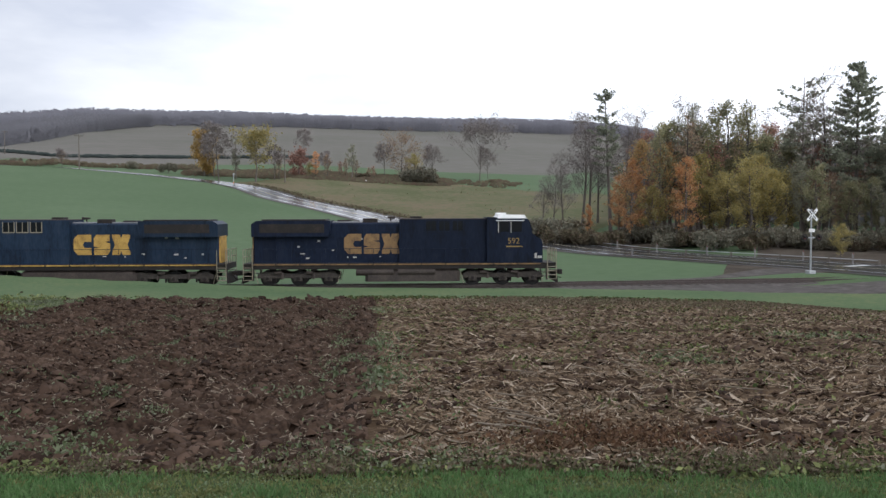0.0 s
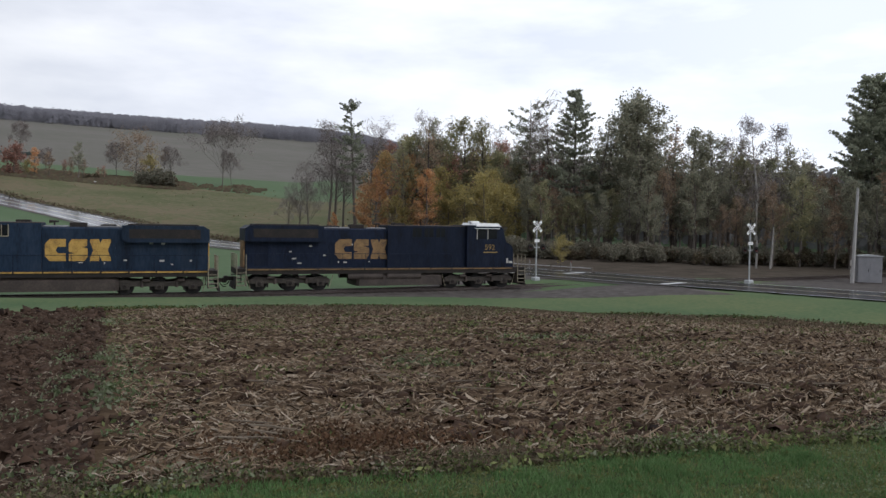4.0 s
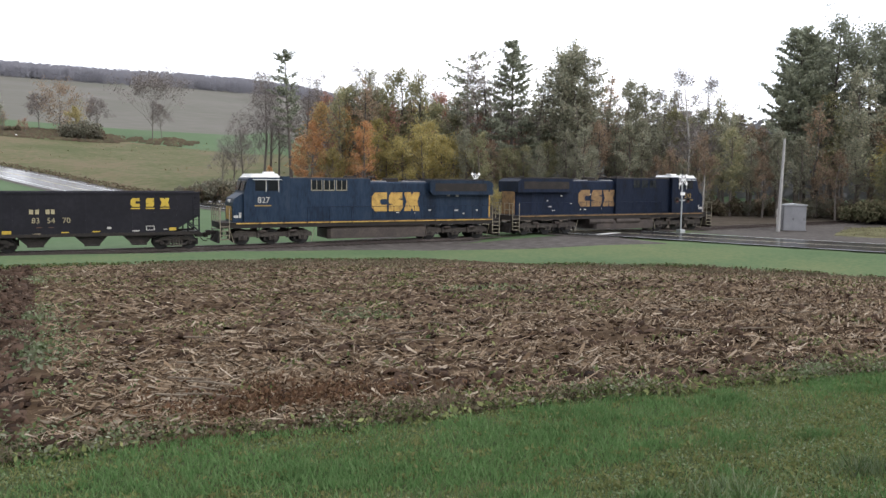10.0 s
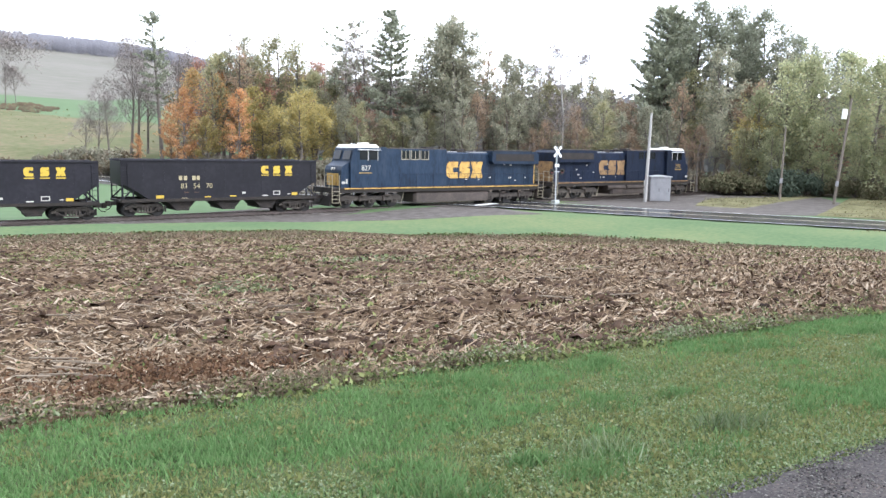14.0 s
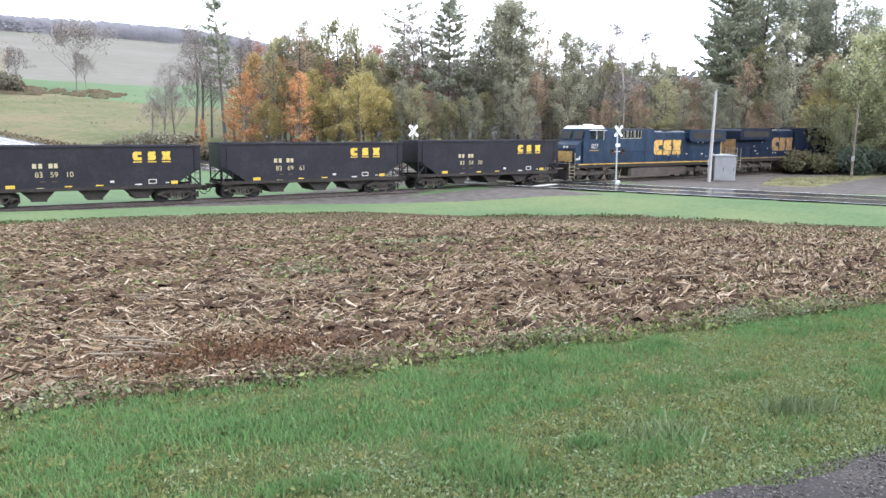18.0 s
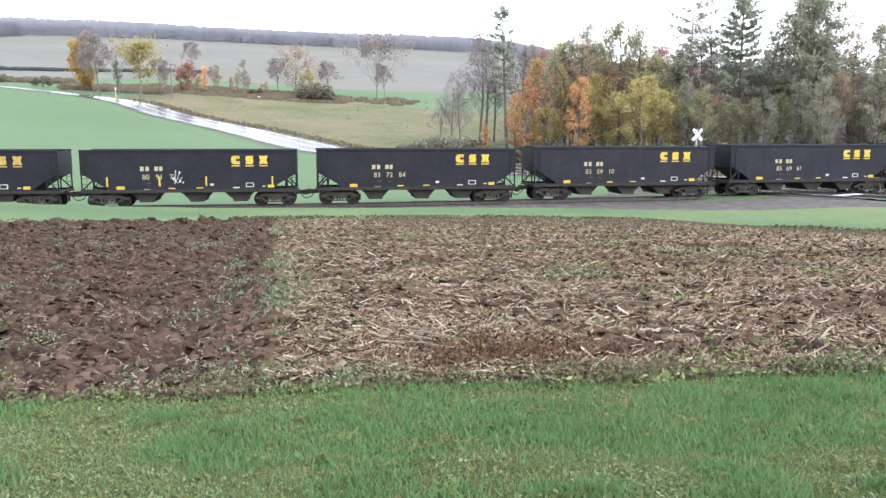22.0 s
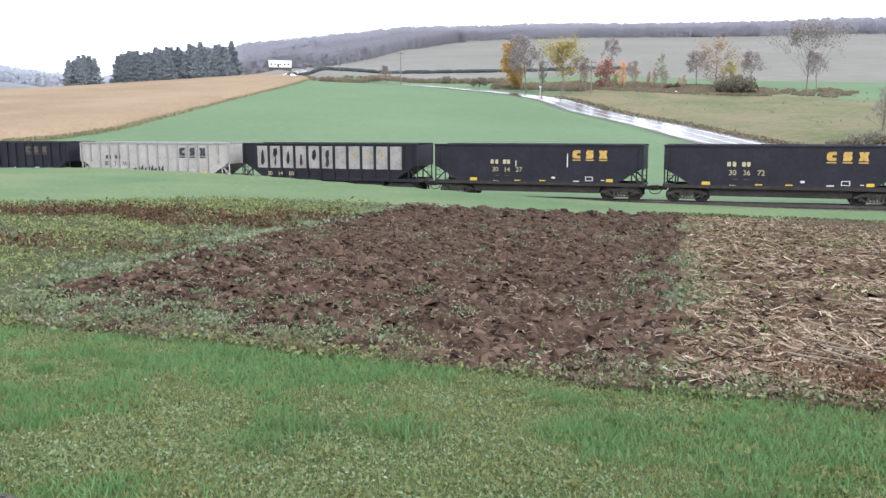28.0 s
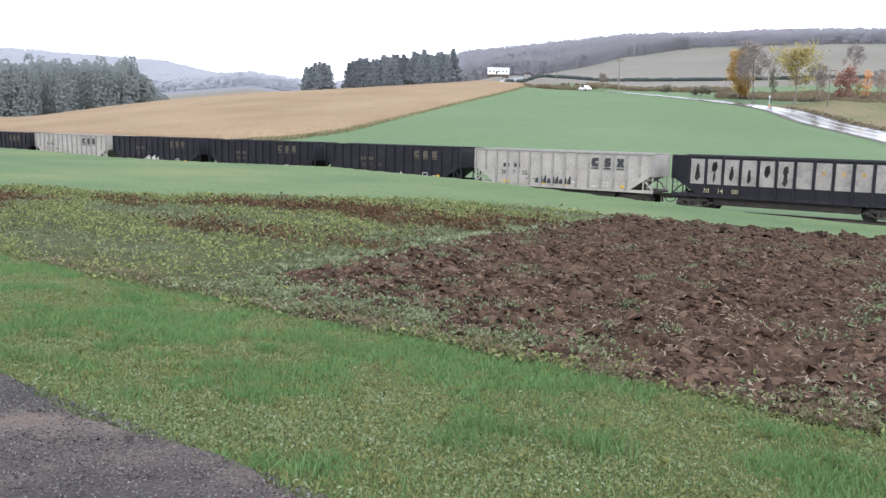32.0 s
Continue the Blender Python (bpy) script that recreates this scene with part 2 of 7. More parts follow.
M_MEADOW = mat("meadow_grass", (0.113, 0.111, 0.0622), (0.0882, 0.0966, 0.0487), (0.143, 0.118, 0.0756), rough=.95, scale=.07, fine=.7, bump=.1, coords="World", spec=.03, spread=(.41, .59))
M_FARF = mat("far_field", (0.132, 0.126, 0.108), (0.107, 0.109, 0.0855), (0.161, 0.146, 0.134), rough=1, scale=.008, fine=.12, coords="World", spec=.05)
# bluish grey stands in for haze over the distant wooded ridge
M_WOODF = mat("haze_grey_floor", (.15, .156, .168), (.14, .146, .158), (.16, .166, .178), rough=1, scale=.02, fine=.15, coords="World", spec=.02)
M_CORN = mat("dry_corn", (0.19, 0.138, 0.088), (0.148, 0.104, 0.064), (0.228, 0.17, 0.112), rough=1, scale=.05, fine=1.6, bump=.15, coords="World", spec=.05)
M_WHEEL = mat("wheel_steel", (.012, .0105, .01), (.006, .0055, .005), (.022, .019, .017), rough=.7, scale=3)
M_EMBOLD = mat("worn_orange_gold", (.19, .11, .045), (.07, .045, .025), (.26, .155, .06), rough=.7, scale=2.5, fine=14, spread=(.36, .64))
M_WHITE = mat("white_paint", (.75, .75, .74), scale=4, rough=.5)
M_LINE = mat("road_marking", (.62, .62, .6), scale=3, rough=.5, coords="World")
M_STEEL = mat("galvanised_steel", (.42, .43, .44), scale=6, rough=.45, metal=.6)
M_RAIL = mat("rail_steel", (0.109, 0.0884, 0.0816), scale=4, rough=.4, metal=.8)
M_WOOD = mat("grey_wood", (0.136, 0.116, 0.0952), scale=3, rough=.9, stretch=(4, 4, .6))
M_TIE = mat("dark_tie", (0.0476, 0.0374, 0.0306), scale=3, rough=.95)
M_BLUE = mat("blue_paint", (.012, .0245, .047), (.007, .0125, .024), (.022, .034, .055), rough=.5, scale=.8, fine=5, per=.12, spec=.16, stretch=(1.6, 1, .45), spread=(.36, .64))
M_DBLUE = mat("grimy_blue_paint", (.006, .0115, .0275), (.0045, .0065, .0125), (.0125, .0175, .033), rough=.6, spec=.15, scale=.8, fine=5, per=.15, stretch=(1.6, 1, .45), spread=(.36, .64))
M_YEL = mat("yellow_paint", (.62, .36, .05), (.36, .2, .04), (.72, .45, .08), rough=.55, scale=2, fine=14)
M_EMBLEM = mat("weathered_gold", (.42, .25, .055), (.18, .105, .03), (.52, .33, .08), rough=.65, scale=2.5, fine=14, spread=(.36, .64))
M_CARY = mat("car_yellow", (0.446, 0.302, 0.0288), (0.324, 0.216, 0.0216), (0.504, 0.36, 0.0432), rough=.6, scale=2)
M_FADED = mat("faded_yellow", (0.231, 0.15, 0.0408), (0.109, 0.068, 0.0272), (0.313, 0.211, 0.068), rough=.6, scale=1.5, fine=9)
M_BLACK = mat("car_black", (0.0119, 0.0111, 0.0156), (0.00779, 0.00738, 0.0103), (0.0197, 0.0184, 0.0238), rough=.55, scale=.6, fine=5, per=.15, spec=.2)
M_UNDER = mat("grimy_steel", (0.0145, 0.0107, 0.00877), (0.00867, 0.00663, 0.00555), (0.0318, 0.0229, 0.0175), rough=.85, scale=2.5, fine=12)
M_TRUCK = mat("dusty_truck_steel", (.045, .037, .031), (.02, .016, .014), (.085, .07, .058), rough=.85, scale=2.5, fine=12)
M_TANK = mat("tank_steel", (0.0427, 0.0315, 0.0258), (0.0215, 0.0158, 0.0134), (0.0714, 0.0536, 0.0441), rough=.7, scale=1.2, fine=8)
M_PALE = mat("pale_car_paint", (0.27, 0.25, 0.225), (0.18, 0.162, 0.142), (0.33, 0.31, 0.28), rough=.7, scale=.7, fine=6)
M_RUST = mat("rust", (0.068, 0.0374, 0.0238), (0.034, 0.0204, 0.015), (0.116, 0.0612, 0.034), rough=.9, scale=1.5, fine=9)
M_GREYP = mat("grey_panel", (0.2, 0.185, 0.17), (0.11, 0.1, 0.092), (0.26, 0.245, 0.225), rough=.75, scale=1.2, fine=7)
M_LETTER = mat("letter_white", (0.416, 0.4, 0.368), scale=3, rough=.7)
M_STENCIL = mat("faded_stencil", (0.33, 0.28, 0.17), (0.22, 0.19, 0.12), (0.4, 0.35, 0.22), scale=6, rough=.8)
M_FAINT = mat("faint_paint", (.06, .05, .035), scale=3, rough=.8)
M_DUSTY = mat("dusty_yellow", (.36, .22, .05), (.22, .13, .03), (.44, .29, .07), rough=.7, scale=3)
M_DULLY = mat("worn_yellow_line", (.42, .37, .22), scale=2, rough=.5, coords="World")
M_RAILING = mat("pale_railing", (.24, .21, .15), (.13, .11, .08), (.3, .27, .2), scale=3, rough=.7)
M_ROOF = mat("grey_roof_metal", (.16, .16, .165), (.08, .08, .085), (.23, .23, .24), scale=1.5, fine=9, rough=.6)
M_ROUGH = mat("rough_dry_grass", (.115, .11, .058), (.06, .055, .034), (.17, .155, .09), rough=.95, scale=.6, fine=5, bump=.05, coords="World", spec=.03, spread=(.38, .62))
M_DIRT = mat("leafy_dirt", (.07, .058, .046), (.04, .033, .026), (.11, .093, .074), rough=.95, scale=.5, fine=5, bump=.05, coords="World", spec=.03)
M_DARKL = mat("letter_dark", (0.0204, 0.0204, 0.0238), scale=3, rough=.7)
M_RED = mat("lamp_red", (0.136, 0.0136, 0.0136), scale=3, rough=.3)
M_GLASS = mat("dark_glass", (0.00816, 0.00952, 0.0109), scale=3, rough=.12, spec=.25)
M_BOX = mat("cabinet_metal", (.25, .25, .265), (.2, .2, .21), (.3, .3, .31), scale=2, rough=.5, metal=.3)
# bark, pine and most leaf colours here are paled to imitate mist
M_BARK = mat("bark", (0.125, 0.106, 0.0925), (0.075, 0.0625, 0.055), (0.188, 0.163, 0.144), rough=.95, scale=4, stretch=(2, 2, .4), per=.2)
M_BIRCH = mat("pale_bark", (0.272, 0.258, 0.238), (0.17, 0.156, 0.143), (0.34, 0.326, 0.306), rough=.9, scale=3, per=.1)
L_PINE = island_mat("pine_needles", [(0.218, 0.236, 0.184), (0.287, 0.305, 0.23), (0.356, 0.362, 0.27)], through=.55)
L_GREEN = island_mat("olive_leaves", [(0.22, 0.23, 0.14), (0.29, 0.29, 0.175), (0.36, 0.335, 0.2), (0.40, 0.36, 0.21)], through=.55)
L_LIME = island_mat("pale_green_leaves", [(0.26, 0.285, 0.175), (0.33, 0.35, 0.21), (0.38, 0.39, 0.235), (0.42, 0.40, 0.235)], through=.55)
L_YEL = island_mat("yellow_leaves", [(0.297, 0.259, 0.125), (0.396, 0.335, 0.138), (0.484, 0.389, 0.15), (0.319, 0.302, 0.175)], through=.55)
L_ORANGE = island_mat("orange_leaves", [(0.482, 0.263, 0.15), (0.605, 0.312, 0.15), (0.672, 0.388, 0.18), (0.493, 0.35, 0.225)], through=.55)
L_AMBER = island_mat("amber_leaves", [(0.336, 0.295, 0.162), (0.56, 0.33, 0.149), (0.582, 0.401, 0.176), (0.381, 0.354, 0.203), (0.538, 0.307, 0.162)], through=.55)
L_BROWN = island_mat("brown_leaves", [(0.28, 0.209, 0.155), (0.354, 0.255, 0.181), (0.411, 0.3, 0.208), (0.299, 0.255, 0.191)], through=.55)
L_GOLD = island_mat("golden_leaves", [(0.40, 0.27, 0.10), (0.5, 0.33, 0.11), (0.54, 0.36, 0.13), (0.38, 0.28, 0.13)], through=.55)
L_RED = island_mat("russet_leaves", [(0.329, 0.173, 0.139), (0.411, 0.222, 0.167), (0.312, 0.198, 0.167)], through=.55)
L_UNDER = island_mat("understory_leaves", [(0.156, 0.156, 0.117), (0.202, 0.195, 0.15), (0.24, 0.224, 0.169), (0.182, 0.15, 0.117)], through=.4)
L_HOLLY = island_mat("dark_bush_leaves", [(.07, .095, .07), (.095, .12, .09), (.12, .14, .1)], through=.3)
L_TWIG = island_mat("bare_twigs", [(0.172, 0.151, 0.14), (0.216, 0.187, 0.175), (0.259, 0.23, 0.216)])
L_GREY = island_mat("greyish_green_leaves", [(0.217, 0.227, 0.171), (0.285, 0.288, 0.215), (0.344, 0.337, 0.251), (0.394, 0.36, 0.27)], through=.55)
# far ridge crowns lightened to grey mauve, imitating haze
L_FARW = island_mat("haze_mauve_crowns", [(0.221, 0.22, 0.246), (0.23, 0.226, 0.25), (0.234, 0.226, 0.246), (0.217, 0.22, 0.244)], through=.4)
L_FARP = island_mat("far_evergreens", [(0.0368, 0.0473, 0.0441), (0.0525, 0.063, 0.0578)])
# valley crowns lightened towards grey, with haze mixed into the green
L_VALL = island_mat("hazy_valley_crowns", [(0.204, 0.226, 0.222), (0.214, 0.237, 0.231), (0.22, 0.235, 0.228)], through=.5)
# slope crowns carry painted haze in their grey mauve as well
L_SLOPE = island_mat("hazy_slope_crowns", [(.17, .17, .185), (.178, .175, .188), (.18, .174, .186), (.168, .17, .184)], through=.5)
# deep woods lightened to grey likewise, as painted mist
L_BACK = island_mat("hazy_deep_twigs", [(0.188, 0.19, 0.194), (0.194, 0.194, 0.196), (0.2, 0.194, 0.194)], through=.5)
L_DULL = island_mat("dull_olive_leaves", [(0.081, 0.0878, 0.0486), (0.115, 0.115, 0.0675), (0.149, 0.135, 0.081), (0.121, 0.101, 0.0675)], through=.3)
# the pale blue grey of these distant crowns is painted haze
L_HAZY = island_mat("haze_pale_crowns", [(.27, .28, .305), (.28, .29, .315)], through=.4)
L_STRAW = island_mat("corn_litter", [(0.0299, 0.0181, 0.0104), (0.0849, 0.0565, 0.0345), (0.16, 0.113, 0.0731), (0.239, 0.181, 0.125), (0.0648, 0.0424, 0.0261), (0.129, 0.0888, 0.0543), (0.31, 0.258, 0.199), (0.17, 0.122, 0.0815), (0.0499, 0.0303, 0.0188)])
L_HUSK = island_mat("corn_husks", [(0.11, 0.0846, 0.06), (0.152, 0.122, 0.0897), (0.207, 0.172, 0.133), (0.138, 0.108, 0.0767)])
L_LAWN = island_mat("lawn_blades", [(0.126, 0.152, 0.0554), (0.17, 0.185, 0.0719), (0.221, 0.212, 0.0999)], through=.3)
L_MARGIN = island_mat("margin_leaves", [(.03, .05, .02), (.05, .075, .025), (.09, .1, .04), (.11, .085, .045)])
L_STONE = island_mat("loose_stones", [(0.0292, 0.0273, 0.0292), (0.0583, 0.0544, 0.0544), (0.0972, 0.0923, 0.0875), (0.155, 0.146, 0.136)])
# needles paled to bluish grey, haze put into the spruce colour
L_SPRUCE = island_mat("hazy_spruce_needles", [(0.179, 0.201, 0.214), (0.227, 0.247, 0.261)], through=.2)
M_STAKE2 = mat("silvery_wood", (.33, .32, .31), (.25, .24, .23), (.4, .39, .38), scale=3, rough=.8, stretch=(4, 4, .6))
M_STAKE = mat("grey_stake", (.2, .19, .18), scale=2, rough=.8)
M_SHOULDER = mat("wet_shoulder", (.055, .047, .04), (.035, .03, .026), (.085, .074, .065), rough=.7, scale=.5, fine=8, bump=.03, coords="World", spec=.2)
L_TUFT = island_mat("dry_tufts", [(0.149, 0.132, 0.0805), (0.196, 0.172, 0.0978), (0.138, 0.144, 0.0747), (0.23, 0.201, 0.127)], through=.3)
L_SCRUB = island_mat("scrub_leaves", [(0.104, 0.088, 0.0621), (0.134, 0.0927, 0.0672), (0.119, 0.112, 0.0725), (0.155, 0.134, 0.0828)], through=.3)
L_WEEDS = island_mat("weed_leaves", [(0.0274, 0.0385, 0.0145), (0.118, 0.147, 0.0519), (0.228, 0.242, 0.104), (0.0546, 0.081, 0.0312), (0.172, 0.193, 0.083), (0.0911, 0.079, 0.0436)], through=.3)
L_BLUEW = island_mat("clover_leaves", [(0.0813, 0.106, 0.0525), (0.119, 0.15, 0.075), (0.175, 0.2, 0.119), (0.225, 0.237, 0.169)], through=.3)
L_RUSTW = island_mat("rusty_weeds", [(.05, .028, .017), (.095, .054, .031), (.075, .046, .03), (.13, .084, .05)])
L_CLOD = island_mat("soil_clods", [(0.0207, 0.0126, 0.00885), (0.0488, 0.0312, 0.0212), (0.0805, 0.0516, 0.0366), (0.0134, 0.0084, 0.00625), (0.0659, 0.0432, 0.0307), (0.0329, 0.021, 0.0147), (0.0927, 0.0624, 0.046)])
L_BLADE = island_mat("grass_blades", [(0.0705, 0.139, 0.0465), (0.0905, 0.169, 0.0607), (0.111, 0.188, 0.0758), (0.14, 0.204, 0.0909)], through=.3)
L_DEAD = island_mat("pale_clover", [(0.0464, 0.0743, 0.0298), (0.107, 0.153, 0.065), (0.167, 0.213, 0.116), (0.0697, 0.112, 0.0418), (0.205, 0.242, 0.158), (0.13, 0.139, 0.065)], through=.3)


# ---- mesh tools ----
class Shape:
    """Vertices and faces of one mesh."""

    def __init__(self):
        self.v, self.f = [], []

    def add(self, vs, fs):
        k = len(self.v)
        self.v += [tuple(p) for p in vs]
        self.f += [tuple(i + k for i in q) for q in fs]
        return self

    def box(self, x0, x1, y0, y1, z0, z1, c=0.0):
        if c <= 0:
            return self.add([(x, y, z) for z in (z0, z1) for x, y in ((x0, y0), (x1, y0), (x1, y1), (x0, y1))],
                            [(3, 2, 1, 0), (4, 5, 6, 7), (0, 1, 5, 4), (1, 2, 6, 5), (2, 3, 7, 6), (3, 0, 4, 7)])
        ring = [(x0 + c, y0), (x1 - c, y0), (x1, y0 + c), (x1, y1 - c), (x1 - c, y1), (x0 + c, y1), (x0, y1 - c), (x0, y0 + c)]
        inn = [(lerp(x, (x0 + x1) / 2, 2 * c / abs(x1 - x0)), lerp(y, (y0 + y1) / 2, 2 * c / abs(y1 - y0))) for x, y in ring]
        vs = [(*p, z0) for p in ring] + [(*p, z1 - c) for p in ring] + [(*p, z1) for p in inn]
        fs = [tuple(range(7, -1, -1)), tuple(range(16, 24))]
        for k in (0, 8):
            fs += [(k + i, k + (i + 1) % 8, k + 8 + (i + 1) % 8, k + 8 + i) for i in range(8)]
        return self.add(vs, fs)

    def prism(self, poly, y0, y1):
        """A polygon in x and z, counter-clockwise seen from -y, pulled from y0 to y1."""
        k = len(poly)
        vs = [(x, y0, z) for x, z in poly] + [(x, y1, z) for x, z in poly]
        return self.add(vs, [tuple(range(k)), tuple(range(2 * k - 1, k - 1, -1))] + [((i + 1) % k, i, k + i, k + (i + 1) % k) for i in range(k)])

    def tube(self, a, b, r0, r1=None, k=8, caps=True):
        a, b = Vector(a), Vector(b)
        d = (b - a).normalized()
        u = d.orthogonal().normalized()
        w = d.cross(u)
        r1 = r0 if r1 is None else r1
        vs = []
        for p, r in ((a, r0), (b, r1)):
            vs += [tuple(p + r * (math.cos(t) * u + math.sin(t) * w)) for t in (2 * math.pi * i / k for i in range(k))]
        fs = [(i, (i + 1) % k, k + (i + 1) % k, k + i) for i in range(k)]
        if caps:
            fs += [tuple(range(k - 1, -1, -1)), tuple(range(k, 2 * k))]
        return self.add(vs, fs)

    def mesh(self, name, material, soft=False):
        me = bpy.data.meshes.new(name)
        me.from_pydata(self.v, [], self.f)
        me.materials.append(material)
        if soft:
            me.polygons.foreach_set("use_smooth", [True] * len(me.polygons))
        me.update()
        return me


def part(name, shape, material, parent=None, label="", at=None, soft=False):
    ob = new(name, shape if isinstance(shape, bpy.types.Mesh) else shape.mesh(name, material, soft))
    ob.parent = parent
    if at is not None:
        ob.matrix_basis = at
    if label:
        ob["label"] = label
    return ob


def quads(name, v, material, soft=False):
    """A mesh of loose quads from an array of n x 4 x 3."""
    me = bpy.data.meshes.new(name)
    k = len(v)
    me.vertices.add(4 * k), me.loops.add(4 * k), me.polygons.add(k)
    me.vertices.foreach_set("co", np.asarray(v, np.float32).ravel())
    me.loops.foreach_set("vertex_index", np.arange(4 * k, dtype=np.int32))
    me.polygons.foreach_set("loop_start", np.arange(0, 4 * k, 4, dtype=np.int32))
    me.materials.append(material)
    me.update(calc_edges=True)
    return me


def grid(name, x, y, z, material, soft=True):
    """A sheet from arrays of n x m."""
    n, m = x.shape
    me = bpy.data.meshes.new(name)
    i = np.arange(n * m).reshape(n, m)
    f = np.stack([i[:-1, :-1], i[:-1, 1:], i[1:, 1:], i[1:, :-1]], -1).reshape(-1, 4)
    me.vertices.add(n * m), me.loops.add(f.size), me.polygons.add(len(f))
    me.vertices.foreach_set("co", np.stack([x, y, z], -1).astype(np.float32).ravel())
    me.loops.foreach_set("vertex_index", f.astype(np.int32).ravel())
    me.polygons.foreach_set("loop_start", np.arange(0, f.size, 4, dtype=np.int32))
    me.materials.append(material)
    me.update(calc_edges=True)
    me.polygons.foreach_set("use_smooth", [soft] * len(f))
    if f.size and me.polygons[len(f) // 2].normal.z < 0:
        me.flip_normals()
    return me


def fuzz(x, y, s=1.0, seed=0.0):
    """Soft noise of waves, -1 to 1."""
    t = 0
    for k, (a, b, c) in enumerate(((1.0, .3, .1), (-.7, 1.2, 1.7), (1.9, -1.1, 2.9), (-2.3, -2.9, 4.2), (4.1, 3.3, .6), (-5.2, 4.4, 2.2))):
        t = t + np.sin(s * (a * x + b * y) + c + seed * (k + 1) * 1.7) / (1 + k * .6)
    return t / 2.4


def patchy(x, y, s=1.0, seed=0):
    """Value noise in three octaves, about -1 to 1; s: patches in a metre."""
    t, amp = 0, .62
    for k in range(3):
        u, w = np.asarray(x) * s + 31.7 * seed, np.asarray(y) * s - 17.3 * seed
        i, j = np.floor(u), np.floor(w)
        f, g = u - i, w - j
        f, g = f * f * (3 - 2 * f), g * g * (3 - 2 * g)

        def rnd(a, b):
            q = np.sin(a * 127.1 + b * 311.7 + seed * 74.7 + k * 19.19) * 43758.5453
            return (q - np.floor(q)) * 2 - 1

        t = t + amp * ((rnd(i, j) * (1 - f) + rnd(i + 1, j) * f) * (1 - g) + (rnd(i, j + 1) * (1 - f) + rnd(i + 1, j + 1) * f) * g)
        s, amp = s * 2.1, amp * .6
    return t

# ---- ground, fields, road and track ----
def flakes(rng, p, length, width, lift, tilt=0.35, up=0.0, aligned=0.0):
    """Thin pieces lying at the places p: n x 4 x 3."""
    k = len(p)
    a = rng.normal(0, aligned, k) if aligned else rng.uniform(0, 2 * np.pi, k)
    ln, wd = length * rng.uniform(.45, 1.3, k), width * rng.uniform(.5, 1.4, k)
    e = rng.normal(0, tilt, k) + up
    d = np.stack([np.cos(a) * np.cos(e), np.sin(a) * np.cos(e), np.sin(e)], 1)
    s = np.stack([-np.sin(a), np.cos(a), rng.normal(0, .35, k)], 1)
    c = p + np.array([0, 0, 1.0]) * (lift + np.abs(np.sin(e)) * ln * .4)[:, None]
    d, s = d * ln[:, None] / 2, s * wd[:, None] / 2
    return np.stack([c - d - s, c + d - s * .6, c + d + s * .6, c - d + s], 1)


def blades(rng, p, height, width):
    """Upright leaves at the places p."""
    k = len(p)
    a = rng.uniform(0, 2 * np.pi, k)
    h, w = height * rng.uniform(.5, 1.4, k), width * rng.uniform(.6, 1.4, k)
    s = np.stack([np.cos(a), np.sin(a), 0 * a], 1) * w[:, None] / 2
    lean = np.stack([rng.normal(0, .45, k) * h, rng.normal(0, .45, k) * h, h], 1)
    return np.stack([p - s, p + s, p + lean + s * .25, p + lean - s * .25], 1)


def on_land(x, y, up=0.0):
    return np.stack([x, y, land(x, y) + up], 1)


def stuff(name, v, material, label, category):
    return tagged(new(name, quads(name, v, material)), label, category, kind="stuff")


def near_y(x):
    """The lawn's far edge."""
    return np.interp(x, [-40, -10, -6, 0, 2, 4, 10, 20, 37], [5.95, 6.05, 6.2, 6.28, 6.2, 6.1, 5.7, 5.5, 5.4]) + 0.10 * fuzz(x, 0 * x, 2.2)


def plough_left(y):
    return np.interp(y, [6.5, 7.8, 11, 17.3, 29, 38, 42], [-6.6, -8.6, -9.9, -11.9, -14.2, -15.3, -16.2])


def plough_right(y):
    return np.interp(y, [6.3, 11.5, 41], [-.7, -.85, -3.0])


def plough_top(x):
    return np.interp(x, [-16, -10, -3], [35.2, 36.2, 39.5])


def stubble_top(x):
    return np.interp(x, [-3, 5, 12, 20, 26, 31, 35, 37.5], [39.4, 39.8, 39, 39.6, 38.6, 35.3, 29.3, 22]) + .25 * fuzz(x, 0 * x, 1.1)


def weed_top(x):
    return np.interp(x, [-60, -40, -29, -26, -22.8, -18, -15], [10, 15, 19.5, 26, 32.6, 35, 36.2]) + .4 * fuzz(x, 0 * x, .9)


def plough_relief(x, y):
    """Furrows that run away from the lawn, broken into lumps."""
    d = plough_right(y) - x
    inner = smooth(0, .5, np.minimum(d, x - plough_left(y))) * smooth(6.5, 7.3, y)
    return inner * (.06 * np.sin(5.2 * d) + .05 * patchy(x, y * .8, 1.9, 21) + .09 * patchy(x, y, 3.8, 22) + .05 * patchy(x, y, 9.5, 23))


def straw_relief(x, y):
    return .035 * patchy(x * .6, y, 1.3, 24) + .025 * patchy(x * .6, y, 4.0, 25)


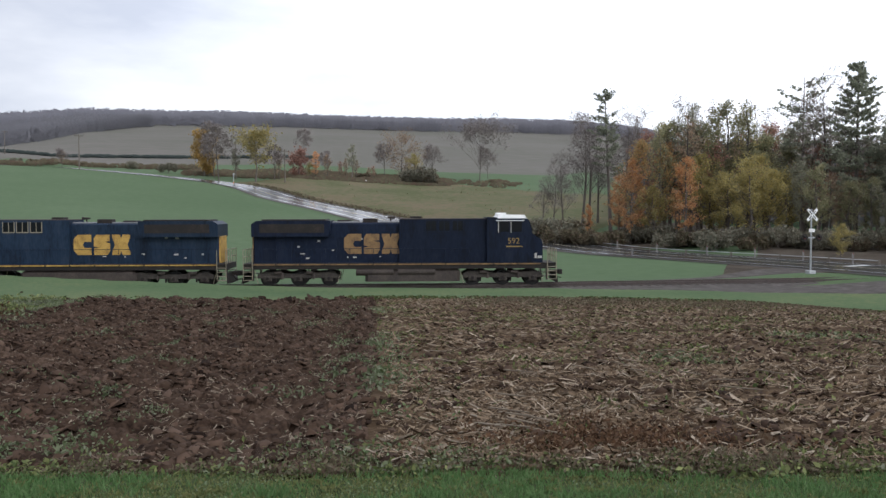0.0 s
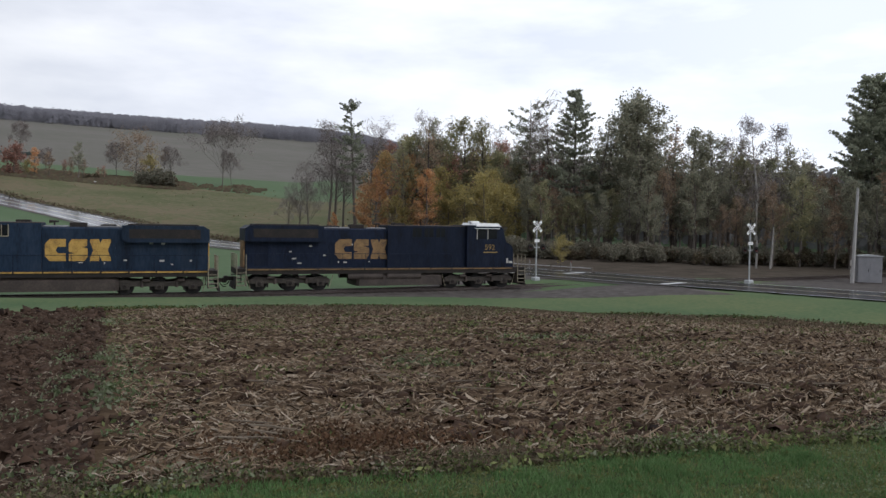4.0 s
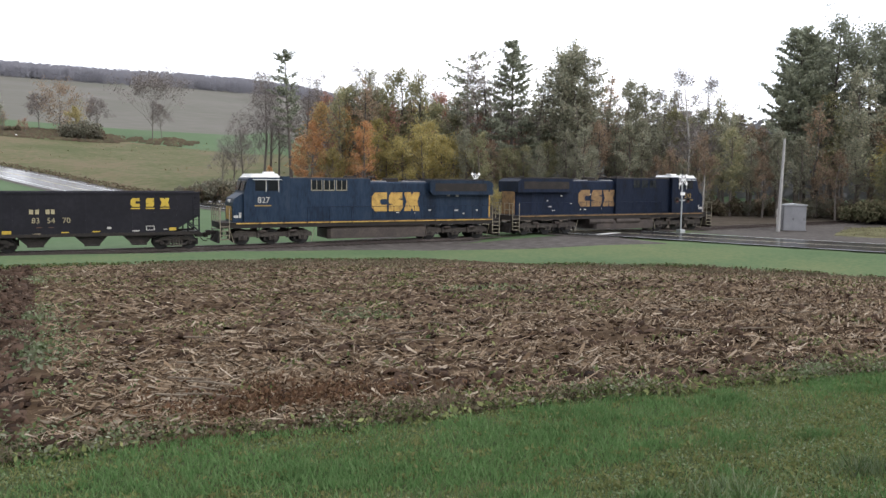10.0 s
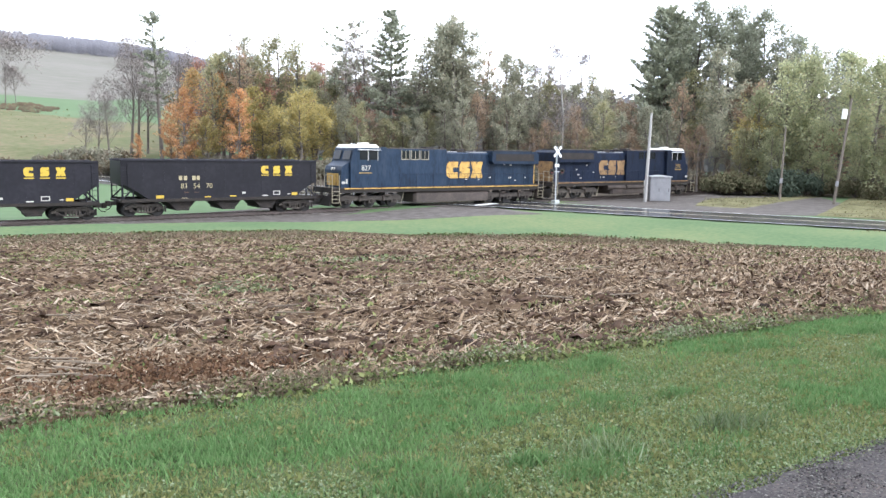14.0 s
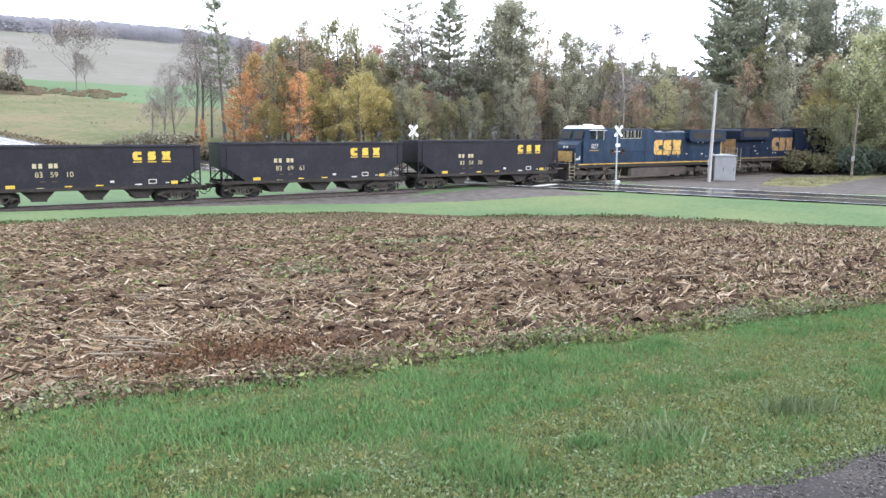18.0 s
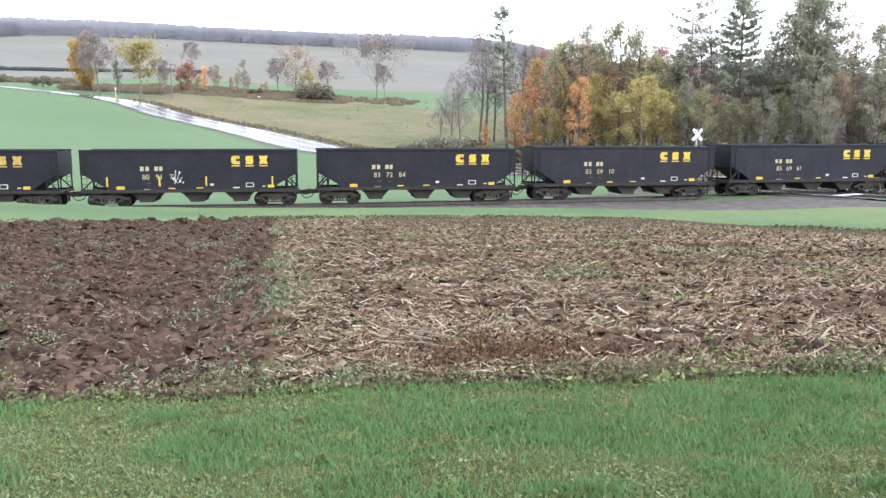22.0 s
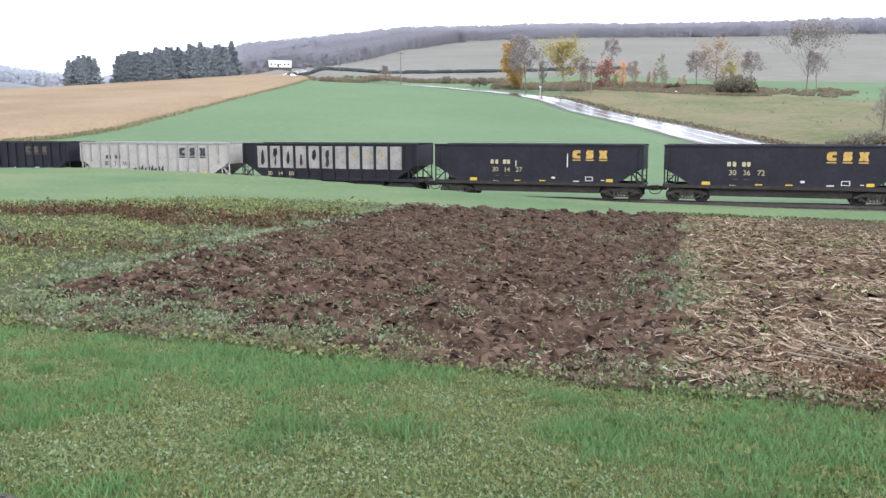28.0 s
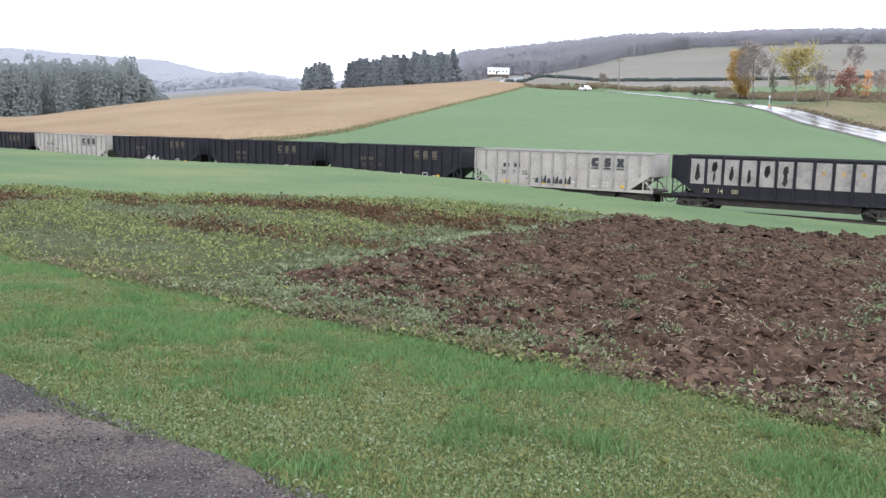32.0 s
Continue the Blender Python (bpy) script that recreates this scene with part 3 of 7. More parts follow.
def ground():
    az = np.radians(np.concatenate([np.arange(-180, -72, 6), np.arange(-72, 72, .35), np.arange(72, 181, 6)]))
    r = np.concatenate([[.05, 1], np.arange(2, 20, .6), np.arange(20, 75, 1.0), 75 * 1.022 ** np.arange(0, 190)])
    r = r[r < 4300]
    a, q = np.meshgrid(az, r, indexing="ij")
    x, y = -np.sin(a) * q, np.cos(a) * q
    z = land(x, y)
    inside = (y > near_y(x) + .4) & (y < np.where(x < -15, weed_top(x), np.where(x < -3, plough_top(x), stubble_top(x))) - 1) & (x > -40) & (x < 37)
    z = z - .12 * inside
    z = z - .06 * (y < 2.3) * (np.abs(x) < 60)
    g, _ = road_gap(x, y)
    z = z - .05 * (g < np.where(y < 48, 3.4, 4.6))
    me = grid("ground", x, y, z, M_GRASS)
    me.materials.append(M_HILL), me.materials.append(M_FARF), me.materials.append(M_LAWN), me.materials.append(M_WOODF), me.materials.append(M_DIRT)
    c = np.empty(len(me.polygons) * 3)
    me.polygons.foreach_get("center", c)
    c = c.reshape(-1, 3)
    rr = np.hypot(c[:, 0], c[:, 1])
    idx = np.where((c[:, 1] - track_y(c[:, 0]) > 3), 1, 0)
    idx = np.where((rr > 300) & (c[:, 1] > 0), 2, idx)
    idx = np.where((c[:, 1] < 8.5) & (rr < 60), 3, idx)
    bearing = np.degrees(np.arctan2(-c[:, 0], c[:, 1]))
    idx = np.where((bearing < -13) & (bearing > -62) & (rr > np.where(bearing > -22, 100, 68)) & (rr < 135) & (c[:, 1] - track_y(c[:, 0]) > 3), 5, idx)
    # ground under the distant ridge takes the haze-coloured grey
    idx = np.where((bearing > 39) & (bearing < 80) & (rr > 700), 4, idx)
    me.polygons.foreach_set("material_index", idx.astype(np.int32))
    tagged(new("ground", me), "green grass ground rolling up to hills", "ground", kind="structure")


def sheet(name, lo, hi, n, m, material, label, category, up=.03, rough=0.0, skirt=0.0, wave=4.0, relief=None):
    """A sheet between two lines, each a function of u from 0 to 1 that gives x and y."""
    u, w = np.meshgrid(np.linspace(0, 1, n), np.linspace(0, 1, m), indexing="ij")
    (x0, y0), (x1, y1) = lo(u), hi(u)
    x, y = lerp(x0, x1, w), lerp(y0, y1, w)
    z = land(x, y) + up
    if rough:
        z = z + rough * (np.abs(fuzz(x, y, wave)) + .5 * fuzz(x, y, wave * 2.7, 3) + np.random.RandomState(3).normal(0, .25, x.shape))
    if relief:
        z = z + relief(x, y)
    if skirt:
        for e in ((slice(None), 0), (slice(None), -1), (0, slice(None)), (-1, slice(None))):
            z[e] -= skirt
    return tagged(new(name, grid(name, x, y, z, material)), label, category, kind="structure")


def along_road(off):
    p = ROADLINE[:, :2]
    d = np.gradient(p, axis=0)
    d /= np.linalg.norm(d, axis=1)[:, None]
    q = p + off * np.stack([d[:, 1], -d[:, 0]], 1)
    return q


def strip(name, offs, material, label, up, first=0, last=None, category="road"):
    qs = [along_road(o)[first:last] for o in offs]
    x, y = np.stack([q[:, 0] for q in qs], 1), np.stack([q[:, 1] for q in qs], 1)
    z = np.repeat(ROADLINE[first:last, 2:3], len(offs), 1) + up
    return tagged(new(name, grid(name, x, y, z, material)), label, category, kind="structure")


def road():
    strip("road", (-4.9, -3.6, -1.2, 1.2, 3.6, 4.9), M_ROAD, "wet dark asphalt country road with worn surface", .03, 44)
    strip("road", (-3.75, -1.2, 1.2, 3.75), M_ROAD, "wet dark asphalt country road before the crossing", .03, 0, 45)
    strip("road_shoulder", (4.8, 6.0), M_SHOULDER, "dark wet gravel road shoulder", .005, 44, category="shoulder")
    strip("road_shoulder", (-6.0, -4.8), M_SHOULDER, "dark wet gravel road shoulder", .005, 44, category="shoulder")
    for o in (-3.55, 3.55):
        strip("edge_line", (o - .07, o + .07), M_LINE, "white painted edge line on the road", .036, category="road marking")
    for o in (-.12, .12):
        strip("centre_line", (o - .05, o + .05), M_DULLY, "yellow painted centre line on the road", .036, category="road marking")


def rail_track():
    x = np.concatenate([np.arange(-420, -120, 10.), np.arange(-120, 200, 2.5)])
    y = track_y(x)
    d = np.stack([np.ones_like(x), np.gradient(y, x)], 1)
    d /= np.linalg.norm(d, axis=1)[:, None]
    nrm = np.stack([-d[:, 1], d[:, 0]], 1)

    def run(name, prof, material, label, category):
        o, h = np.array(prof).T
        px = x[:, None] + nrm[:, :1] * o
        py = y[:, None] + nrm[:, 1:] * o
        return tagged(new(name, grid(name, px, py, rail_z(x)[:, None] + h, material, False)), label, category, kind="structure")

    run("ballast", [(-3.4, -.62), (-2.9, -.36), (-1.6, -.19), (1.6, -.19), (2.9, -.36), (3.4, -.62)], M_GRAVEL, "grey crushed stone ballast under the track", "ballast")
    for o in (-.7175, .7175):
        run("rail", [(o - .07, -.17), (o - .035, -.15), (o - .035, 0), (o + .035, 0), (o + .035, -.15), (o + .07, -.17)], M_RAIL, "dark steel rail of the railway track", "rail")
    tie = Shape().box(-.11, .11, -1.3, 1.3, -.30, -.155, .02).mesh("tie", M_TIE)
    top = tagged(new("ties"), "dark wooden ties under the rails", "track", kind="structure")
    k = 0
    for xi in np.arange(-20, 90, .56):
        yi = float(track_y(xi))
        part("tie", tie, None, top, at=pose(xi, yi, float(rail_z(xi)), 0, 0, math.degrees(math.atan(.02 + .0016 * max(xi, 0)))))
        k += 1


def fields():
    rng = np.random.RandomState(7)
    sheet("driveway", lambda u: (lerp(-40, 40, u), -8 + 0 * u), lambda u: (lerp(-40, 40, u), 2.72 - .01 * np.abs(lerp(-40, 40, u)) + .12 * fuzz(lerp(-40, 40, u), 0 * u, 3.1)), 400, 40, M_DRIVE,
          "dark grey worn asphalt driveway", "driveway", up=.02, rough=.008, wave=9)
    n = 60000
    x, y = rng.uniform(-8, 8, n), 2.75 - np.abs(rng.normal(0, .9, n))
    ok = (y > -.5)
    tagged(new("loose_gravel", lumps("loose_gravel", rng, on_land(x[ok], y[ok], .024), .0055, L_STONE)), "loose grey gravel scattered on the driveway", "gravel", kind="stuff")
    sheet("stubble_field", lambda u: (lerp(-.7, 37.5, u ** 1.4), near_y(lerp(-.7, 37.5, u ** 1.4))), lambda u: (lerp(-3.0, 37.5, u ** 1.4), stubble_top(lerp(-3.0, 37.5, u ** 1.4))), 260, 420, M_STUB,
          "harvested corn field covered with pale chopped stalks", "field", up=.0, rough=.03, skirt=.1, relief=straw_relief)
    sheet("ploughed_field", lambda u: (plough_left(6.35 + 28.95 * u), 6.35 + 28.95 * u), lambda u: (plough_right(6.3 + 33.3 * u), 6.3 + 33.3 * u), 620, 260, M_SOIL,
          "freshly ploughed dark brown soil in rough clods", "field", up=.02, rough=.04, skirt=.1, wave=6.5, relief=plough_relief)
    sheet("weed_patch", lambda u: (lerp(-60, -6.6, u), near_y(lerp(-60, -6.6, u))), lambda u: (lerp(-60, -15.2, u), weed_top(lerp(-60, -15.2, u))), 300, 120, M_WEED,
          "overgrown weedy field margin in yellow green and rust", "field", up=.0, rough=.04, skirt=.1)


def meadow_growth():
    rng = np.random.RandomState(17)
    n = 1800
    x, y = rng.uniform(-60, 60, n), rng.uniform(112, 262, n)
    gap, _ = road_gap(x, y)
    az = np.degrees(np.arctan2(-x, y))
    r = np.hypot(x, y)
    ok = (gap > 7) & (az < np.interp(r, [112, 150, 185, 205, 250], [-6, 2, 8, 12, 13])) & (az > -12) & (r < 255)
    ok &= fuzz(x, y, .11, 3) + .5 * rng.normal(0, 1, n) > 0
    stuff("meadow_tufts", sprigs(rng, on_land(x[ok], y[ok], .1), .35, .4), L_TUFT, "brownish tufts of tall grass in the meadow", "grass")
    x, y = rng.uniform(-40, 12, 5000), 0
    k = rng.randint(88, 140, 5000)
    q = along_road(6.6)[k] + rng.normal(0, .7, (5000, 2))
    stuff("verge_growth", sprigs(rng, on_land(q[:, 0], q[:, 1], .0), .55, .35), L_SCRUB, "brown dead weeds along the road verge", "weeds")


def aprons():
    def gravel(name, lo, hi, label, up, mtl=M_GRAVEL):
        f = lambda pts: (lambda u: (np.interp(u, np.linspace(0, 1, len(pts)), [q[0] for q in pts]), np.interp(u, np.linspace(0, 1, len(pts)), [q[1] for q in pts])))
        sheet(name, f(lo), f(hi), 60, 24, mtl, label, "gravel", up=up, rough=.012, skirt=.05, wave=2)

    gravel("gravel_apron", [(6, 52.6), (14, 51.8), (24, 49.6), (32, 47.5), (36.6, 45.5)], [(6, 53.4), (14, 53.6), (24, 54.2), (32, 54.8), (36.6, 54.9)], "brownish gravel beside the track at the crossing", .035)
    gravel("gravel_lot", [(50.5, 40.5), (48.6, 46.5), (46.5, 52), (45.5, 55.5)], [(62, 33), (72, 45), (80, 53), (82, 61)], "grey gravel lot beside the crossing", .035)
    gravel("gravel_apron", [(16, 60.2), (24, 61.2), (34.5, 62)], [(20, 61.5), (26, 65), (33, 66.5)], "brown gravel beyond the track at the crossing", .035)
    gravel("dirt_bank", [(22, 61.9), (33, 61.9), (44, 62.2), (57, 63.4)], [(31, 84), (44, 80), (56, 77), (68, 76)], "brown leafy dirt between the track and the woods", .028, M_DIRT)
    gravel("dirt_bank", [(62, 60), (79, 54.4), (86, 51)], [(70, 70), (90, 63), (100, 54)], "brown leafy dirt under the trees by the lot", .03, M_DIRT)
    gravel("dry_grass", [(56, 49.2), (59.5, 52), (66, 56)], [(57.8, 45.4), (68, 49.3), (80, 53)], "dry yellowish grass island in the gravel lot", .07, M_ROUGH)
    gravel("dry_grass", [(55.6, 37.3), (58, 31), (61.5, 24)], [(86, 53), (88, 44), (92, 30)], "dry yellowish grass beside the road", .07, M_ROUGH)


def crops():
    def corn_lo(u):
        p = curve(np.array([(-132, 68.), (-104, 72.5), (-90, 75.5), (-83, 82), (-83.5, 92), (-90, 110), (-103, 146), (-114, 181), (-127, 219), (-150, 270)]), 20)
        k = np.linspace(0, 1, len(p))
        return np.interp(u, k, p[:, 0]), np.interp(u, k, p[:, 1])

    u0 = lambda u: (lerp(-330, -330, u), lerp(66, 330, u))
    ob = sheet("corn_crop", corn_lo, u0, 160, 160, M_CORN, "ripe tan corn crop standing on the hillside", "crop", up=1.0, rough=.1, skirt=1.2, wave=1.4)

    rng = np.random.RandomState(23)
    n = 6000
    x, y = corn_lo(rng.uniform(.12, 1, n))
    q = on_land(x + rng.normal(0, .5, n), y + rng.normal(0, .5, n))
    stuff("corn_edge", blades(rng, q, .42, .14), L_TUFT, "darker dry corn stalks at the edge of the crop", "crop")

    def beside(off, a, b):
        q = along_road(off)[a:b]
        k = np.linspace(0, 1, len(q))
        return lambda u: (np.interp(u, k, q[:, 0]), np.interp(u, k, q[:, 1]))

    sheet("meadow", beside(6.2, 92, 142), lambda u: (lerp(52, -46, u), lerp(150, 218, u) + 62 * np.sin(np.pi * u) ** .8), 120, 90, M_MEADOW,
          "rough yellowish autumn meadow beside the road", "meadow", up=.22, rough=.1, skirt=.3, wave=1.5)


def sprigs(rng, p, height, size):
    """Small leaves held at any height up to the given one."""
    k = len(p)
    c = p + np.stack([rng.normal(0, height * .4, k), rng.normal(0, height * .4, k), height * rng.uniform(0, 1, k) ** 1.3], 1)
    a = rng.normal(0, 1, (k, 3))
    a /= np.linalg.norm(a, axis=1)[:, None]
    b = np.cross(a, rng.normal(0, 1, (k, 3)))
    b /= np.linalg.norm(b, axis=1)[:, None] + 1e-9
    s = (size * rng.uniform(.5, 1.5, k))[:, None]
    a, b = a * s * .6, b * s * .3
    return np.stack([c - a, c + b, c + a, c - b], 1)


def lumps(name, rng, p, size, material, flat=.62):
    """Rough broken clods with twelve corners each."""
    k = len(p)
    q = (1 + 5 ** .5) / 2
    o = np.array([(-1, q, 0), (1, q, 0), (-1, -q, 0), (1, -q, 0), (0, -1, q), (0, 1, q), (0, -1, -q), (0, 1, -q), (q, 0, -1), (q, 0, 1), (-q, 0, -1), (-q, 0, 1)], float) / 1.9
    f = np.array([(0, 11, 5), (0, 5, 1), (0, 1, 7), (0, 7, 10), (0, 10, 11), (1, 5, 9), (5, 11, 4), (11, 10, 2), (3, 9, 4), (3, 4, 2), (3, 8, 9), (4, 9, 5), (2, 4, 11), (8, 1, 9), (7, 1, 8)])
    s = np.asarray(size) * np.clip(np.exp(rng.normal(-.15, .4, k)), .4, 1.5)
    v = o[None] * (s[:, None, None] * rng.uniform(.6, 1.3, (k, 12, 1))) * np.array([1.35, .9, flat])
    tip = rng.normal(0, .35, (k, 2))
    v[..., 2] += v[..., 0] * tip[:, :1] + v[..., 1] * tip[:, 1:]
    a = rng.normal(0, .7, k)
    x, y = v[..., 0] * np.cos(a)[:, None] - v[..., 1] * np.sin(a)[:, None], v[..., 0] * np.sin(a)[:, None] + v[..., 1] * np.cos(a)[:, None]
    v = np.stack([x, y, v[..., 2]], -1) + p[:, None]
    fs = (f[None] + 12 * np.arange(k)[:, None, None]).reshape(-1, 3)
    me = bpy.data.meshes.new(name)
    me.vertices.add(12 * k), me.loops.add(fs.size), me.polygons.add(len(fs))
    me.vertices.foreach_set("co", v.astype(np.float32).ravel())
    me.loops.foreach_set("vertex_index", fs.astype(np.int32).ravel())
    me.polygons.foreach_set("loop_start", np.arange(0, fs.size, 3, dtype=np.int32))
    me.materials.append(material)
    me.update(calc_edges=True)
    return me


def clusters(rng, cx, cy, per, rx, ry):
    """Points in small irregular groups round the centres."""
    k = rng.randint(per // 2, per * 2, len(cx))
    i = np.repeat(np.arange(len(cx)), k)
    s = rng.uniform(.5, 1.6, len(cx))[i]
    return cx[i] + rng.normal(0, rx, len(i)) * s, cy[i] + rng.normal(0, ry, len(i)) * s


def litter():
    rng = np.random.RandomState(11)

    def stub(n, x0, x1, p):
        x = rng.uniform(x0, x1, n)
        lo, hi = near_y(x), stubble_top(x)
        y = lo + (hi - lo) * rng.uniform(0, 1, n) ** p
        ok = (x > plough_right(y) + .2) & (y > near_y(x) + .2)
        return x[ok], y[ok]

    def swath(x, y):
        """Where the harvester left more straw."""
        return patchy(x * .35, y * 1.15, 1.6, 3) + .8 * patchy(x * .5, y, 4.5, 5)

    def on_straw(x, y, up):
        return np.stack([x, y, land(x, y) + straw_relief(x, y) + up], 1)

    def on_plough(x, y, up):
        return np.stack([x, y, land(x, y) + plough_relief(x, y) + up], 1)

    def strewn(name, n, x0, x1, p, size, mtl, label, keep, lift=.03, spread=.5):
        x, y = stub(n, x0, x1, p)
        ok = 1.5 * swath(x, y) + .45 * rng.normal(0, 1, len(x)) > keep
        x, y = x[ok], y[ok]
        stuff(name, flakes(rng, on_straw(x, y, lift), size[0], size[1], .014, .3, 0, spread), mtl, label, "crop litter")

    strewn("corn_litter", 90000, -2.9, 30, 2.0, (.1, .018), L_STRAW, "broken corn stalks and husks lying on soil", -.15, .025, .6)
    strewn("corn_litter", 84000, -2.9, 36, .9, (.17, .036), L_STRAW, "broken corn stalks and husks lying on soil", 0, .035, .45)
    strewn("corn_litter", 26000, -2.9, 30, 1.5, (.2, .024), L_STRAW, "long flattened corn stalks lying on soil", -.05, .045, .55)
    x = rng.uniform(-1.2, 17, 52000)
    y = near_y(x) + .2 + 9 * rng.uniform(0, 1, len(x)) ** 1.3
    ok = (x > plough_right(y) + .2) & (1.3 * swath(x, y) + .5 * rng.normal(0, 1, len(x)) > -.3)
    stuff("corn_litter", flakes(rng, on_straw(x[ok], y[ok], .035), .085, .014, .015, .4, 0, .9), L_STRAW, "fine broken corn stalks and husks lying on soil", "crop litter")
    strewn("corn_husks", 15000, -2.9, 34, 1.3, (.13, .036), L_HUSK, "pale chopped corn husks lying on soil", .3, .045)
    # dark earth and broken lumps where the straw lies thin
    x, y = stub(30000, -2.9, 36, 2.0)
    ok = swath(x, y) + .4 * rng.normal(0, 1, len(x)) < 0
    tagged(new("stubble_clods", lumps("stubble_clods", rng, on_straw(x[ok], y[ok], .02), .06, L_CLOD)), "damp brown earth showing between the stalks", "soil", kind="stuff")
    n = 760
    cx = rng.uniform(-2.9, 36, n)
    cy = near_y(cx) + (stubble_top(cx) - near_y(cx)) * rng.uniform(0, 1, n) ** .9
    x, y = clusters(rng, cx, cy, 34, .28, .22)
    ok = (x > plough_right(y) + .1) & (y > near_y(x)) & (y < stubble_top(x))
    stuff("stubble_weeds", sprigs(rng, on_straw(x[ok], y[ok], .02), .07, .06), L_WEEDS, "small green weeds among the stubble", "weeds")
    # low grey green patches of clover, one wide and several small
    for px, py, rx, ry, k in ((4.4, 14.6, .4, .5, 320), (-1.5, 17.5, .35, 1.0, 500), (-1.0, 12.0, .3, .8, 600), (9.5, 19, .8, .5, 400), (-2.2, 30, .6, 1.5, 500)):
        stuff("clover_patches", sprigs(rng, on_straw(rng.normal(px, rx, k), rng.normal(py, ry, k), .03), .06, .07), L_BLUEW, "grey green clover patch among the stubble", "weeds")
    cx = rng.uniform(2, 36, 230)
    cy = stubble_top(cx) - np.abs(rng.normal(0, 4.5, len(cx)))
    x, y = clusters(rng, cx, cy, 60, .7, .5)
    ok = (x > plough_right(y) + .3) & (y > near_y(x) + 1) & (y < stubble_top(x))
    stuff("dead_grass", sprigs(rng, on_straw(x[ok], y[ok], .03), .16, .09), L_SCRUB, "dry brown grass at the far side of the stubble", "weeds")
    # a fallen corn plant, and others here and there
    for k in range(30):
        a = rng.uniform(-.5, .5)
        if k < 7:
            x0, y0 = .72 + rng.normal(0, .18), 8.1 + rng.normal(0, .3)
        else:
            x0, y0 = rng.uniform(0, 12), rng.uniform(8.5, 17)
        z0 = float(land(x0, y0))
        s = Shape().tube((x0 - .16, y0 + .2, z0 + .1), (x0 + .16 + a * .2, y0 - .2, z0 + .08 + .1 * rng.rand()), .011, .008, 5)
        tagged(part("corn_stalk", s, L_HUSK), "pale fallen corn stalk on the stubble", "corn stalk", "corn stalks")

    def ploughed(n, p):
        y = 6.6 + 32 * rng.uniform(0, 1, n) ** p
        x = lerp(plough_left(y) + .1, plough_right(y) + .05, rng.uniform(0, 1, n))
        return x, np.minimum(y, plough_top(x) - .1 - 2.5 * rng.uniform(0, 1, n) ** 2)

    def turned(x, y):
        """Rows of overturned slabs, with smoother ground between them."""
        return patchy(x * 1.5, y * .7, 1.3, 7) + .6 * patchy(x, y, 3.5, 2) + .5 * np.sin(5.2 * (plough_right(y) - x))

    for name, n, p, size, keep in (("soil_clods", 60000, 1.7, .028, -.5), ("large_clods", 40000, 1.1, .055, -.1), ("heavy_clods", 7500, 1.2, .066, .25)):
        x, y = ploughed(n, p)
        h = turned(x, y)
        ok = h + .35 * rng.normal(0, 1, n) > keep
        tagged(new(name, lumps(name, rng, on_plough(x[ok], y[ok], .01 + .04 * np.clip(h[ok], 0, 1)), size, L_CLOD)), "dark broken soil clods on the ploughed ground", "soil", kind="stuff")
    x, y = ploughed(8000, 1.0)
    h = turned(x, y)
    ok = h > .2
    x, y, h = x[ok], y[ok], h[ok]
    tagged(new("furrow_slices", lumps("furrow_slices", rng, on_plough(x, y, .01 + .04 * h), .042 + .0024 * (y - 6), L_CLOD, .7)), "overturned dark slabs of earth in rows", "soil", kind="stuff")
    # straw turned up in tangles
    cx, cy = ploughed(330, 1.2)
    x, y = clusters(rng, cx, cy, 22, .16, .2)
    ok = (x > plough_left(y)) & (x < plough_right(y)) & (y > 6.5)
    stuff("plough_litter", flakes(rng, on_plough(x[ok], y[ok], .05), .08, .012, .012, .25, 0, 1.2), L_HUSK, "pale straw turned up in the ploughed soil", "crop litter")
    x, y = ploughed(9000, 1.25)
    stuff("plough_litter", flakes(rng, on_plough(x, y, .05), .06, .012, .012, .3, 0, 1.2), L_HUSK, "pale straw turned up in the ploughed soil", "crop litter")
    cx, cy = ploughed(60, 1.25)
    x, y = clusters(rng, cx, cy, 110, .2, .22)
    ok = (x > plough_left(y)) & (x < plough_right(y)) & (y > 6.5)
    stuff("clover_patches", sprigs(rng, on_plough(x[ok], y[ok], .06), .06, .045), L_BLUEW, "pale green clover sprouting through the clods", "weeds")
    y = 6.6 + 31 * rng.uniform(0, 1, 14000) ** 1.3
    x = plough_left(y) + np.abs(rng.normal(0, .5, len(y))) - .3
    ok = patchy(x, y, 1.1, 9) > -.2
    stuff("clover_patches", sprigs(rng, on_plough(x[ok], y[ok], .05), .07, .07), L_BLUEW, "pale green clover along the edge of the clods", "weeds")
    # leafy weeds that hide the ploughed edge, from the lawn inwards
    x = rng.uniform(-9.5, 24, 150000)
    y = near_y(x) + np.abs(rng.normal(0, .4, len(x))) * np.interp(x, [-9, 0, 3, 24], [1.2, 1.2, .7, 1.4])
    d = patchy(x, y, 1.0, 31) + .6 * patchy(x, y, 3.0, 32) + .25 * rng.normal(0, 1, len(x)) - .9 * (y - near_y(x) - .2)
    tint = patchy(x, y, .9, 33) + .5 * patchy(x, y, 2.6, 34) + .3 * rng.normal(0, 1, len(x))
